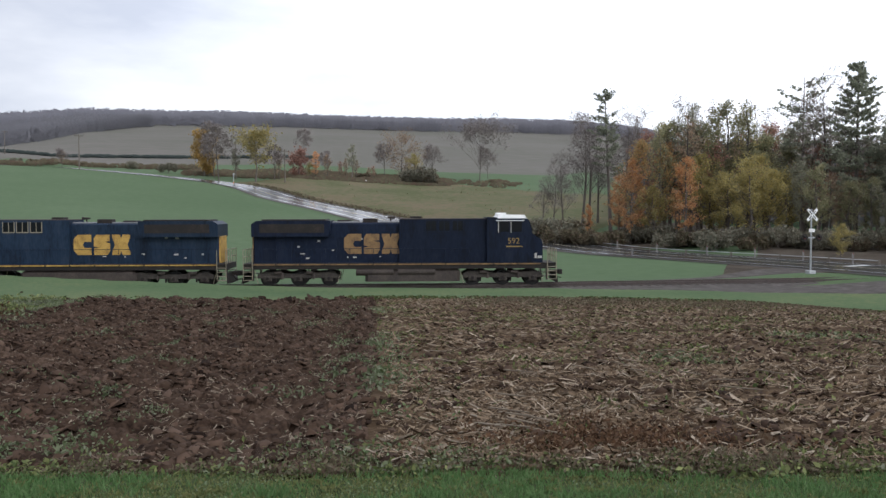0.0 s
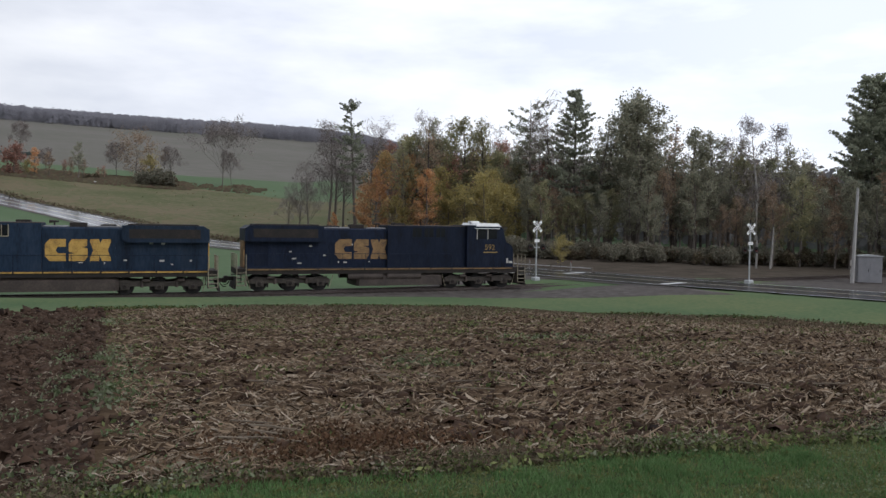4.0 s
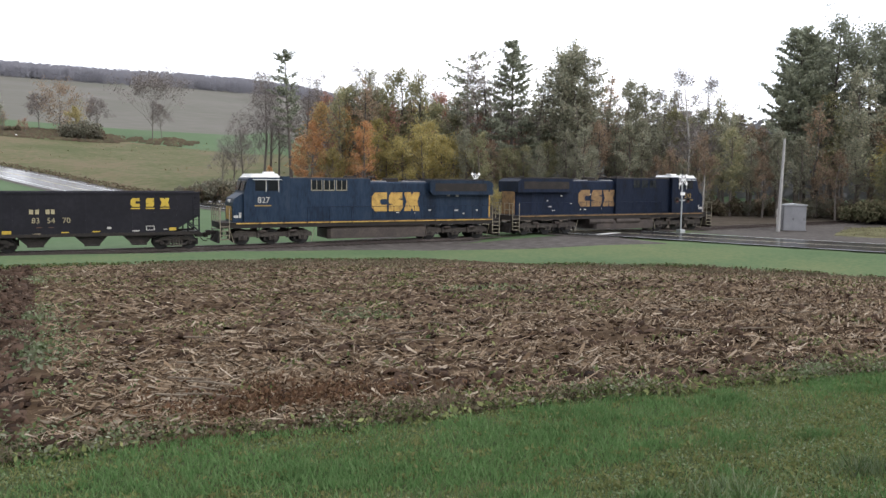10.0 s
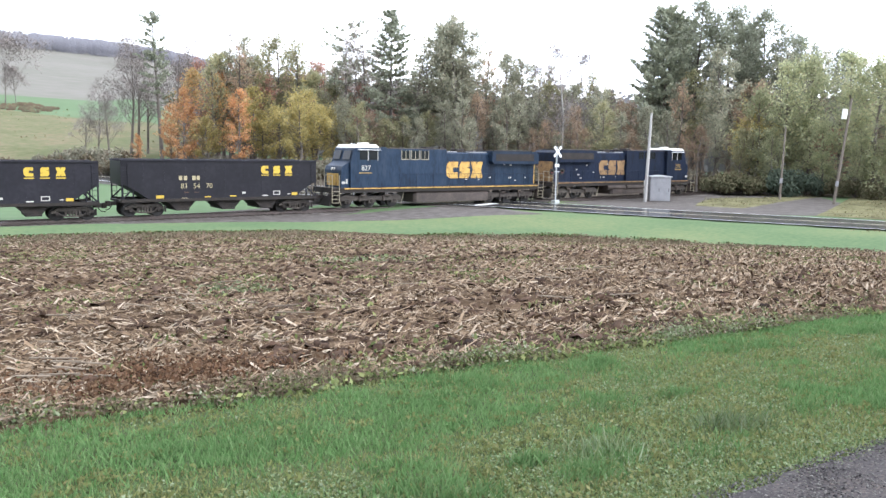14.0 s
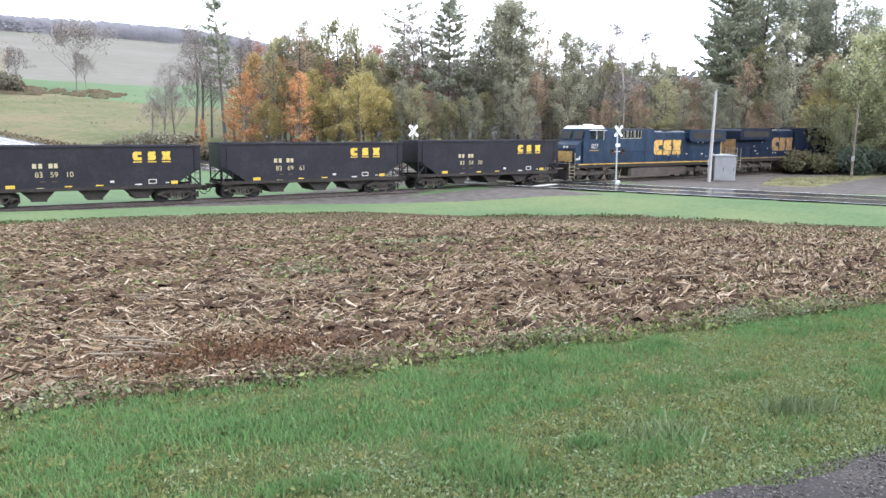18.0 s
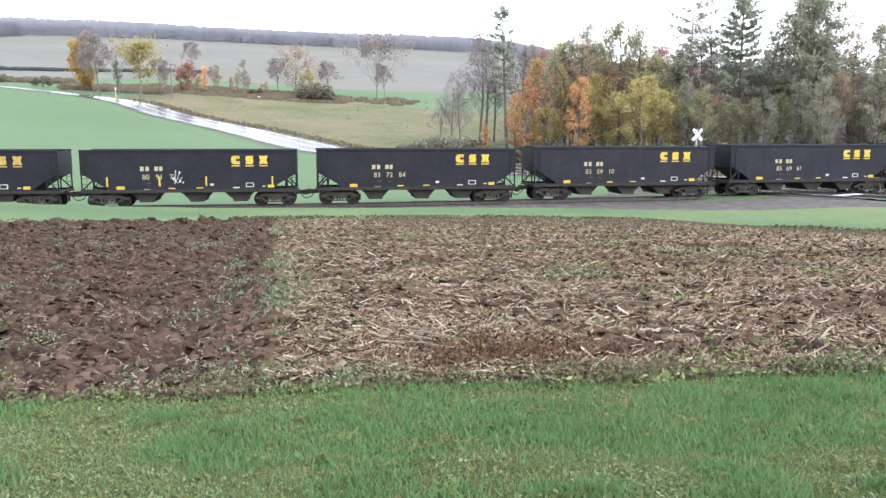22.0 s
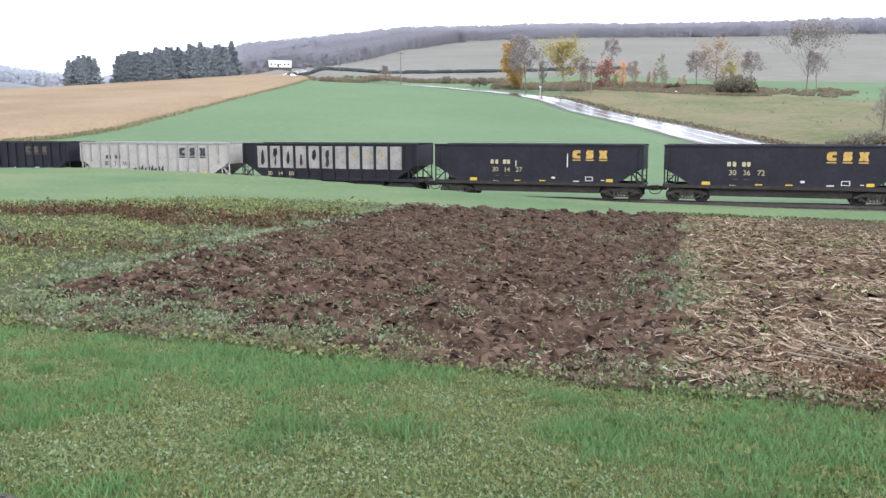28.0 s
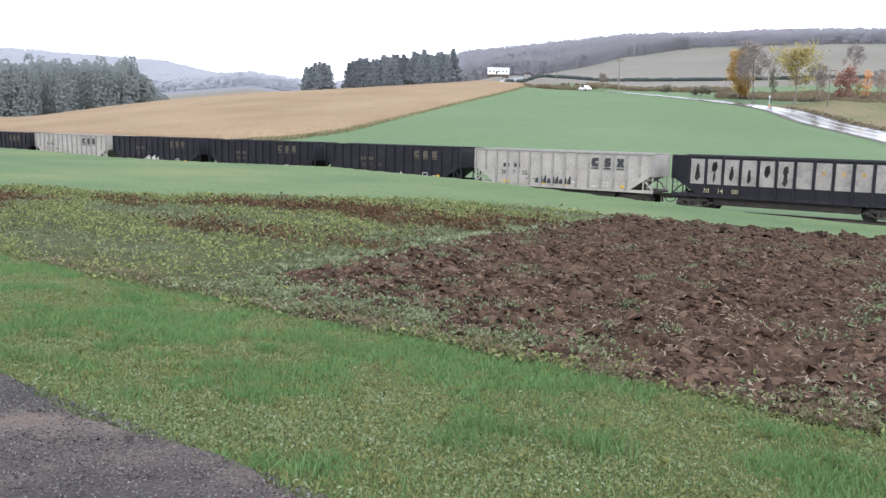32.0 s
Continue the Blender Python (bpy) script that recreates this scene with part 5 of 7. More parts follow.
    for row, r0, n in ((0, 110, 42), (1, 120, 44)):
        for k in range(n):
            az = -15.5 - k * (49 / n) + rng.uniform(-.5, .5)
            s = float(np.interp(az, ks, [top[q] for q in ks])) * rng.uniform(.74, 1.04)
            pool = slim + [slim[0], slim[2], grey[1], brown, olive[1]] + ([russet] if az > -42 else [])
            again(rng.choice(pool), az, r0 + rng.uniform(-3, 3), rng.uniform(0, 360), s)
    for k, (az, r, s) in enumerate(((-5.6, 112, 1.0), (-6.4, 111, 1.3), (-7.2, 110, 1.5), (-8.0, 110, 1.5), (-8.9, 110, 1.5), (-9.6, 111, 1.6))):
        again(scrub2 if k % 2 else scrub, az, r, k * 61, s)
    for k in range(70):
        az = -8.5 - k * .78 + rng.uniform(-.3, .3)
        r = (104 if az > -16 else 97) + rng.uniform(-2, 3)
        if az < -38:
            r = 103 + rng.uniform(-2, 3)
        again(rng.choice([scrub, scrub2, scrub]), az, r, rng.uniform(0, 360), rng.uniform(.7, 1.2))
    # trees and bushes beside the gravel lot
    for k, (az, r, s, ob) in enumerate(((-57.4, 99, 1.05, 0), (-59.4, 97, 1.0, 1), (-61.6, 95, .98, 0), (-64, 93, .95, 1), (-52.4, 100, .8, 1), (-53.4, 97, .5, 0), (-56.4, 97, .55, 1), (-58.4, 96, .5, 0), (-60.4, 95, .5, 1))):
        again(lime[ob], az, r, az * 31 % 360, s)
    for az, r, s, ob in ((-52.2, 101, .8, yellow), (-51.5, 98, .5, olive[0]), (-60.6, 84, .3, russet), (-61.6, 82, .32, brown), (-62.8, 80, .34, russet), (-66, 88, .6, olive[0])):
        again(ob, az, r, az * 31 % 360, s)
    stand(low, -50.4, 94, 0, 1.1)
    for az, r, s in ((-51.2, 95, 1.2), (-52.0, 95, 1.1), (-52.9, 96, 1.0), (-57.2, 97, .9), (-58.4, 96, .9), (-59.8, 94, .9), (-61.4, 88, .8)):
        again(low, az, r, az * 53 % 360, s)
    stand(spruce_green, -54.2, 95, 0, 1.2)
    again(spruce_green, -55.4, 96, 120, 1.0)
    return olive, grey, yellow, orange[0], brown, russet, bare, pb, scrub, scrub2


def dead_trunks():
    for az, h, lean, seed in ((-39.75, 3.6, .02, 3), (-40.6, 4.6, .1, 5)):
        rng = np.random.RandomState(seed)
        top = tagged(new("dead_tree"), "slender pale dead trunk at the edge of the woods", "tree")
        stand(top, az, 95, 0)
        part("trunk", Shape().tube((0, 0, -.3), (lean * h * .6, 0, h * .55), .13, .1, 7).tube((lean * h * .6, 0, h * .55), (lean * h, .1, h), .1, .05, 7), M_BIRCH, top)
        for k in range(4):
            z = h * rng.uniform(.4, .9)
            part("branch", Shape().tube((lean * z, 0, z), (lean * z + rng.uniform(-.6, .6), -.2, z + .35), .03, .012, 5), M_BIRCH, top)


def hedgerow(kit):
    olive, grey, yellow, orange, brown, russet, bare, pb, scrub, scrub2 = kit
    gold = leafy_tree(201, 12.5, 7.0, L_GOLD, 5200, "golden yellow tree beside the country road", bare=.06, size=.5)
    stand(gold, 15.7, 232, 0, 1.0)
    thin = leafy_tree(203, 13.0, 9.0, L_YEL, 2800, "thin yellow tree by the road junction", bare=.4, size=.5)
    stand(thin, 12.3, 214, 0)
    wide = leafy_tree(205, 14.0, 11.5, L_BROWN, 2600, "wide half bare brownish tree in the hedgerow", bare=.1, size=.42)
    stand(wide, 2.2, 256, 0)
    spread = bare_tree(87, 11.0, 15.0, "wide leafless tree in the hedgerow", 4200, thick=.22)
    dead = bare_tree(89, 13.0, 8.0, "grey leafless tree in the hedgerow", 3000, thick=.22)
    stand(dead, 14.7, 214, 0, .95)
    stand(spread, -3.3, 262, 0, 1.1)
    blush = leafy_tree(207, 8, 6.0, L_RED, 1700, "low russet tree in the hedgerow", bare=.05, size=.5)
    stand(blush, 9.3, 236, 0)
    rows = [(15.0, 224, dead, .72), (13.6, 222, grey[0], .5), (11.0, 226, dead, .62), (10.7, 228, brown, .5), (8.2, 238, orange, .62), (7.4, 238, brown, .5), (8.6, 242, yellow, .4),
            (5.7, 240, grey[1], .6), (5.4, 243, brown, .4), (4.9, 246, scrub2, 1.2), (1.3, 248, yellow, .74), (1.0, 236, scrub, 2.6), (.6, 238, scrub2, 2.3), (1.6, 238, scrub, 2.0), (.0, 262, dead, .72),
            (-3.9, 266, dead, .7), (24.4, 262, dead, .36), (24.4, 262, brown, .36), (20.2, 270, scrub, 1.2), (18.0, 245, scrub, 1.4), (27.0, 285, scrub, 1.0), (26.0, 280, scrub2, .9),
            (28.3, 290, scrub2, .9), (4.2, 250, russet, .3), (6.5, 250, russet, .35), (9.0, 330, dead, .8), (6.1, 242, brown, .42), (4.5, 250, russet, .26), (7.6, 246, dead, .5), (3.4, 256, dead, .7)]
    for k, (az, r, ob, s) in enumerate(rows):
        again(ob, az, r, k * 47 % 360, s)
    # dark evergreens on the crest, one row and a small group
    rng = random.Random(8)
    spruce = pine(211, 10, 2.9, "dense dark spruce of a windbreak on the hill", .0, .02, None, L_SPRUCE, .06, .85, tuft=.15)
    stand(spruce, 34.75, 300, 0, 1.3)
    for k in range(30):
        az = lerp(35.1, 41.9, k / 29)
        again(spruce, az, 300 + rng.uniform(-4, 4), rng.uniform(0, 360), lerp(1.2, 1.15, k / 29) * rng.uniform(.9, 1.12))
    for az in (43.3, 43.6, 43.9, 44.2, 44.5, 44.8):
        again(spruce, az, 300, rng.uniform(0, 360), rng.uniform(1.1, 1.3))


def far_wood(name, seed, n, place, size, leaf, label, tall, per=34, loose=.04, leafy=.42, height=None):
    """Far-off woods, too many trees to count."""
    rng = np.random.RandomState(seed)
    v = []
    az, r = place(rng, n)
    x, y = -np.sin(np.radians(az)) * r, np.cos(np.radians(az)) * r
    z = land(x, y)
    c = np.stack([x, y, z], 1)
    p = np.repeat(c, per, 0)
    h = np.repeat(tall * rng.uniform(.8, 1.1, n) * (height(az) if height else 1), per)
    f = rng.uniform(.05, 1, n * per)
    w = np.repeat(size * rng.uniform(.7, 1.3, n), per) * np.sqrt(np.clip(1 - ((f - .42) / .62) ** 2, .03, 1))
    a = rng.uniform(0, 2 * np.pi, n * per)
    q = p + np.stack([np.cos(a) * w, np.sin(a) * w, f * h], 1)
    b = np.repeat(np.radians(az), per)
    nrm = np.stack([.8 * np.sin(b) + np.cos(a) * .15, -.8 * np.cos(b) + np.sin(a) * .1, .6 + .2 * f], 1) + rng.normal(0, loose, (len(q), 3))
    nrm /= np.linalg.norm(nrm, axis=1)[:, None]
    e = np.cross(nrm, rng.normal(0, 1, (len(q), 3)))
    e /= np.linalg.norm(e, axis=1)[:, None]
    g = np.cross(nrm, e)
    s = (size * rng.uniform(.5, .95, len(q)))[:, None] * leafy
    big = np.stack([q - e * s, q - g * s * .8, q + e * s, q + g * s * .8], 1)
    stuff(name, big, leaf, label, "woods")


def distance():
    far_wood("ridge_woods", 301, 9000, lambda g, n: (g.uniform(-16, 38, n), 1000 + 330 * g.uniform(0, 1, n) ** 1.0), 3.4, L_FARW, "leafless woods on the far ridge, paled grey mauve as haze", 15)
    def slope_place(g, n):
        az = g.uniform(19, 41, n)
        near = np.interp(az, [19, 23, 26, 30, 41], [1000, 800, 650, 560, 560])
        return az, near + (970 - near) * g.uniform(0, 1, n)

    far_wood("slope_woods", 303, 3600, slope_place, 2.6, L_SLOPE, "leafless woods on the far slope, paled grey mauve as haze", 13)
    far_wood("valley_woods", 305, 750, lambda g, n: (g.uniform(54.2, 73, n), 300 + 110 * g.uniform(0, 1, n)), 2.6, L_VALL, "grey green woods in the valley, dulled as haze", 18.5, 210, .1, .24,
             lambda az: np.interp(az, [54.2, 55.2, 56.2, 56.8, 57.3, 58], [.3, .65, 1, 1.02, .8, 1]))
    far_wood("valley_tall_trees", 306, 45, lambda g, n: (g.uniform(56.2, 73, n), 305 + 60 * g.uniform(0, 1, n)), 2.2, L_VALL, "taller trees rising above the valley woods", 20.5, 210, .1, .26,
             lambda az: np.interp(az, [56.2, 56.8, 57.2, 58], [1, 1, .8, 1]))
    far_wood("blue_ridge_woods", 307, 15000, lambda g, n: (g.uniform(40, 75, n), 850 + 1300 * g.uniform(0, 1, n)), 5.2, L_HAZY, "distant wooded ridge, paled as haze", 14, 14)
    far_wood("back_woods", 309, 1800, lambda g, n: (g.uniform(-72, -14, n), 135 + 90 * g.uniform(0, 1, n)), 1.9, L_BACK, "deep leafless woods behind the railway", 13)


def hedges():
    far_wood("hedge_scrub", 311, 420, lambda g, n: (np.where(g.rand(n) < .75, g.uniform(-1, 16, n), g.uniform(-6, 17, n)), 232 + 32 * g.uniform(0, 1, n)), 1.5, L_SCRUB, "brown and russet scrub along the old fence line", .85)
    far_wood("field_hedge", 313, 260, lambda g, n: (g.uniform(8, 31, n), 345 + 4 * g.uniform(0, 1, n)), 1.2, L_FARP, "dark hedge line between the far fields", 1.2)
    far_wood("roadside_scrub", 314, 170, lambda g, n: (g.uniform(16, 30, n), 272 + 12 * g.uniform(0, 1, n)), 1.0, L_SCRUB, "low scrub beside the far road", 1.4)


KIT = woods()
dead_trunks()
hedgerow(KIT)
distance()
hedges()

# ---- crossing, poles, buildings ----
def crossing_signal(x, y, turn, label):
    """Railway crossing mast with a crossbuck and a pair of lamps."""
    top = tagged(new("crossing_signal", None), label, "crossing signal", "crossing signals")
    z = float(land(x, y))
    top.matrix_basis = pose(x, y, z, 0, 0, turn)
    part("mast", Shape().tube((0, 0, -.3), (0, 0, 4.9), .065, k=10), M_STEEL, top, "silver mast")
    part("base", Shape().box(-.28, .28, -.28, .28, -.2, .25, .04), M_STEEL, top)
    part("finial", Shape().tube((0, 0, 4.9), (0, 0, 5.3), .05, .03, 8), M_UNDER, top)
    for a in (45, -45):
        c, s = math.cos(radians(a)) * .6, math.sin(radians(a)) * .6
        u, w = math.sin(radians(a)) * .11, math.cos(radians(a)) * .11
        yy = -.1 if a > 0 else -.125
        b = part("crossbuck_board", Shape().prism([(-c + u, 4.45 - s - w), (c + u, 4.45 + s - w), (c - u, 4.45 + s + w), (-c - u, 4.45 - s + w)], yy - .012, yy), M_WHITE, top, "white crossbuck board")
        for k in (-.33, .05):
            f0, f1 = k, k + .28
            part("lettering_bar", Shape().prism([(-c + 2 * c * (.5 + f0) + u * .4, 4.45 - s + 2 * s * (.5 + f0) - w * .4), (-c + 2 * c * (.5 + f1) + u * .4, 4.45 - s + 2 * s * (.5 + f1) - w * .4),
                                                (-c + 2 * c * (.5 + f1) - u * .4, 4.45 - s + 2 * s * (.5 + f1) + w * .4), (-c + 2 * c * (.5 + f0) - u * .4, 4.45 - s + 2 * s * (.5 + f0) + w * .4)], yy - .016, yy - .012), M_DARKL, b)
    part("lamp_arm", Shape().box(-.72, .72, -.05, .05, 2.68, 2.76), M_STEEL, top)
    for sx in (-.62, .62):
        d = part("lamp_disc", Shape().tube((sx, -.1, 2.72), (sx, -.06, 2.72), .28, k=18), M_UNDER, top)
        part("lamp_lens", Shape().tube((sx, -.14, 2.72), (sx, -.1, 2.72), .11, k=12), M_RED, d)
        part("lamp_hood", Shape().tube((sx, -.1, 2.8), (sx, -.32, 2.83), .13, .1, 10), M_UNDER, d)
    part("sign_plate", Shape().box(-.25, .25, -.09, -.07, 3.15, 3.4), M_WHITE, top)
    return top


def utility_pole(az, r, height, label, lean=0.0, gear=(), wood=None, arm=False, thick=.17):
    top = tagged(new("utility_pole"), label, "utility pole", "utility poles")
    top.matrix_basis = pose(*spot(az, r), 0, lean, az)
    part("pole", Shape().tube((0, 0, -.5), (0, 0, height), thick, thick * .65, 9), wood or M_WOOD, top)
    if "can" in gear:
        part("transformer", Shape().tube((-.38, 0, height - 1.9), (-.38, 0, height - 1.0), .24, k=12), M_WHITE, top, "white transformer can")
        part("bracket", Shape().box(-.3, 0, -.05, .05, height - 1.5, height - 1.4), M_STEEL, top)
    if "tag" in gear:
        part("meter_box", Shape().box(-.14, .14, -.3, -.14, 1.7, 2.2), M_BOX, top)
    if arm:
        part("crossarm", Shape().box(-1.1, 1.1, -.06, .06, height - .6, height - .45), M_WOOD, top)
        for a in (-1.0, -.4, .4, 1.0):
            part("insulator", Shape().tube((a, 0, height - .45), (a, 0, height - .25), .05, k=6), M_GLASS, top)
    return top


def signal_cabinet():
    top = tagged(new("signal_cabinet"), "grey metal railway signal cabinet on gravel", "signal cabinet")
    top.matrix_basis = pose(*spot(-46.35, 80), 0, 0, -38)
    part("cabinet_body", Shape().box(-.95, .95, -.75, .75, 0.1, 2.35, .03), M_BOX, top)
    part("cabinet_roof", Shape().prism([(-1.05, 2.35), (1.05, 2.35), (1.05, 2.42), (0, 2.52), (-1.05, 2.42)], -.85, .85), M_STEEL, top)
    for a in (-.45, .45):
        d = part("cabinet_door", Shape().box(a - .42, a + .42, -.775, -.75, .25, 2.2), M_BOX, top)
        part("door_handle", Shape().box(a + .3, a + .34, -.81, -.775, 1.0, 1.25), M_UNDER, d)
        part("louvre", Shape().box(a - .2, a + .2, -.785, -.775, 1.8, 2.0), M_BOX, d)
    part("plinth", Shape().box(-1.05, 1.05, -.85, .85, -.3, .1), M_GRAVEL, top)
    for k, (a, z) in enumerate(((-1.35, 1.5), (-1.35, .75))):
        part("meter_box", Shape().box(a - .17, a + .17, -.75, -.5, z, z + .5, .02), M_LETTER, top)
    part("service_post", Shape().tube((-1.35, -.4, -.3), (-1.35, -.4, 2.2), .06), M_STEEL, top)


def guide_posts():
    first = None
    for k, j in enumerate((62, 66, 70, 74, 79, 84, 89)):
        q = along_road(4.3 if k < 99 else 0)[j]
        z = float(land(q[0], q[1]))
        if first is None:
            first = tagged(new("guide_post"), "short white roadside guide post", "guide post", "guide posts")
            part("post", Shape().box(-.07, .07, -.05, .05, -.3, .95, .02), M_STAKE, first)
            part("reflector", Shape().box(-.04, .04, -.06, -.05, .85, 1.0), M_RED, first)
            first.matrix_basis = pose(q[0], q[1], z)
        else:
            copy_thing(first, pose(q[0], q[1], z))
    q = along_road(-4.2)[76]
    copy_thing(first, pose(q[0], q[1], float(land(q[0], q[1]))))


def guardrail():
    top = tagged(new("guardrail"), "low weathered steel guardrail along the road", "guardrail")
    q = along_road(4.45)[60:96]
    s = Shape()
    for a, b in zip(q[:-1], q[1:]):
        za, zb = float(land(*a)), float(land(*b))
        s.tube((*a, za + .42), (*b, zb + .42), .035, k=6)
    part("rail_beam", s, M_STEEL, top)
    for k in range(0, 36, 4):
        z = float(land(*q[k]))
        part("post", Shape().box(q[k][0] - .08, q[k][0] + .08, q[k][1] - .08, q[k][1] + .08, z - .3, z + .5), M_WOOD, top)


def stop_lines():
    for off0, off1, j in ((-3.0, -.2, 47), (.2, 3.0, 60)):
        p, d = ROADLINE[j], ROADLINE[j + 1] - ROADLINE[j]
        ang = math.degrees(math.atan2(d[1], d[0]))
        ob = part("stop_line", Shape().box(-.3, .3, -off1, -off0, .034, .044), M_LINE, None)
        ob.matrix_basis = pose(p[0], p[1], p[2], 0, 0, ang)
        tagged(ob, "white painted stop line at the crossing", "road marking", kind="structure")
    s = Shape()
    p, d = ROADLINE[50], ROADLINE[51] - ROADLINE[50]
    top = tagged(new("crossing_planks"), "dark timber planks between the rails at the crossing", "crossing planks")
    top.matrix_basis = pose(38.4, float(track_y(38.4)), float(rail_z(38.4)), 0, 0, math.degrees(math.atan(.02 + .0016 * 38.4)))
    for o in (-1.15, -.95, -.45, -.15, .15, .45, .95, 1.15):
        part("plank", Shape().box(-3.9, 3.9, o - .12, o + .12, -.1, -.01, .01), M_TIE, top)


def house():
    top = tagged(new("house"), "long white farmhouse far on the hill", "house")
    x, y, z = spot(31.6, 440)
    top.matrix_basis = pose(x, y, z + 1.2, 0, 0, 32) @ Matrix.Diagonal((1.05, .85, .8, 1))
    part("wall", Shape().box(-5.4, 5.4, -3.2, 3.2, -.2, 2.9), M_WHITE, top)
    part("foundation", Shape().box(-5.3, 5.3, -3.1, 3.1, -3.5, -.2), M_DIRT, top, "dark stone foundation")
    part("roof", Shape().prism([(-3.6, 2.85), (3.6, 2.85), (0, 4.4)], -5.6, 5.6), M_STEEL, top, "pale grey roof", at=pose(0, 0, 0, 0, 0, 90))
    for a in (-4.2, -2.4, .2, 2.2, 4.0):
        w = part("window", Shape().box(a - .45, a + .45, -3.24, -3.2, 1.0, 2.1), M_GLASS, top)
        part("window_frame", Shape().box(a - .52, a + .52, -3.26, -3.24, .93, 1.0), M_WHITE, w)
    part("door", Shape().box(-1.4, -.5, -3.24, -3.2, 0, 2.05), M_GLASS, top)
    shed = tagged(new("shed"), "small grey shed beside the farmhouse", "shed")
    shed.matrix_basis = pose(*spot(29.6, 430), 0, 0, 30)
    part("wall", Shape().box(-1.8, 1.8, -1.5, 1.5, -.4, 2.2), M_GREYP, shed)
    part("roof", Shape().prism([(-2.0, 2.2), (2.0, 2.2), (0, 3.2)], -1.7, 1.7), M_TANK, shed)


def road_sign():
    top = tagged(new("road_sign"), "small sign post with orange base at the junction", "road sign")
    top.matrix_basis = pose(*spot(13.75, 206), 0, 0, 14)
    part("post", Shape().tube((0, 0, -.3), (0, 0, 2.6), .08), M_STEEL, top)
    part("panel", Shape().box(-.22, .22, -.05, 0, 2.1, 2.5), M_STEEL, top)
    part("marker", Shape().prism([(-.16, 0), (.16, 0), (.06, .45), (-.06, .45)], -.1, .1), island_mat("safety_orange", [(.6, .15, .04), (.62, .16, .05)]), top, "orange marker")


def white_car():
    top = tagged(new("car"), "small white car driving down the far road", "car")
    part("body", Shape().prism([(-2.1, .3), (2.1, .3), (2.1, .8), (1.2, .95), (.6, 1.4), (-1.1, 1.42), (-1.8, .95), (-2.1, .85)], -.85, .85), M_WHITE, top)
    for sd in (-1, 1):
        part("side_window", Shape().prism([(-1.5, .95), (.95, .95), (.5, 1.33), (-1.0, 1.35)], sd * .86 - .01, sd * .86 + .01), M_GLASS, top)
    for x in (-1.3, 1.3):
        for sd in (-.78, .78):
            w = part("wheel", Shape().tube((x, sd - .1, .32), (x, sd + .1, .32), .32, k=14), M_UNDER, top)
            part("rim", Shape().tube((x, sd - .11, .32), (x, sd + .11, .32), .18, k=10), M_STEEL, w)
    return top


def far_things():
    ob = part("white_marker", Shape().box(-.9, .9, -.4, .4, 0, .8, .15), M_WHITE, None)
    ob.matrix_basis = pose(*spot(4.57, 234))
    tagged(ob, "low white object in the rough grass", "marker")


crossing_signal(45.28, 55.25, 6, "silver railway crossing signal with white crossbuck beside the road")
crossing_signal(28.6, 60.9, 12, "railway crossing signal with white crossbuck beyond the track")
signal_cabinet()
utility_pole(-45.45, 78.5, 8.3, "weathered grey wooden pole beside the signal cabinet", 1.5, (), M_STAKE2)
utility_pole(-54.0, 88, 7.3, "slender brown utility pole in the grass", 1, ("tag",), None, False, .12)
utility_pole(-57.2, 84, 9.8, "utility pole with a white transformer can", 5, ("can", "tag"), None, False, .14)
utility_pole(23.4, 240, 9.4, "dark utility pole beside the far road", 0, (), None, True)
utility_pole(10.3, 218, 9.0, "weathered utility pole at the road junction", 0, (), None, True)
utility_pole(13.6, 222, 10, "weathered utility pole beside the road", 0)
utility_pole(27.6, 330, 8.5, "dark utility pole on the far hill", 0, (), None, True)
utility_pole(46.6, 420, 9, "far utility pole on the skyline", 0, (), None, True)
guide_posts()
guardrail()
stop_lines()
house()
road_sign()
ROAD_CAR = white_car()
far_things()

# ---- the train ----
def mark(parent, x, z, h, material, y, step=1.0, under=True, wide=None):
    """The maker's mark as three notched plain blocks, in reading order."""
    w, f = (wide or h * 1.0), -1 if y < 0 else 1

    def block(cx, poly):
        pts = [(cx - f * px * w / 2, z + pz * h / 2) for px, pz in (poly if f < 0 else poly[::-1])]
        s = Shape().prism(pts, min(y, y + f * .012), max(y, y + f * .012))
        part("emblem", s, material, parent, "yellow painted emblem block" if material in (M_YEL, M_CARY, M_FADED, M_EMBLEM, M_EMBOLD, M_DUSTY) else "dark painted emblem block")
        if under:
            part("emblem_bar", Shape().box(cx - w / 2, cx + w / 2, min(y, y + f * .012), max(y, y + f * .012), z - h * .76, z - h * .63), material, parent)

    block(x + f * step, [(-1, -.55), (-.55, -1), (.95, -1), (.95, -.3), (.2, -.3), (.0, 0), (.2, .3), (.95, .3), (.95, 1), (-.55, 1), (-1, .55)])
    block(x, [(-.9, -1), (.6, -1), (.9, -.6), (.9, .15), (.3, .3), (.85, .35), (.85, 1), (-.6, 1), (-.9, .6), (-.9, -.15), (-.3, -.3), (-.9, -.35)])
    block(x - f * step, [(-1, -1), (-.15, -1), (0, -.6), (.15, -1), (1, -1), (1, -.75), (.7, 0), (1, .75), (1, 1), (.15, 1), (0, .6), (-.15, 1), (-1, 1), (-1, .75), (-.7, 0), (-1, -.75)])


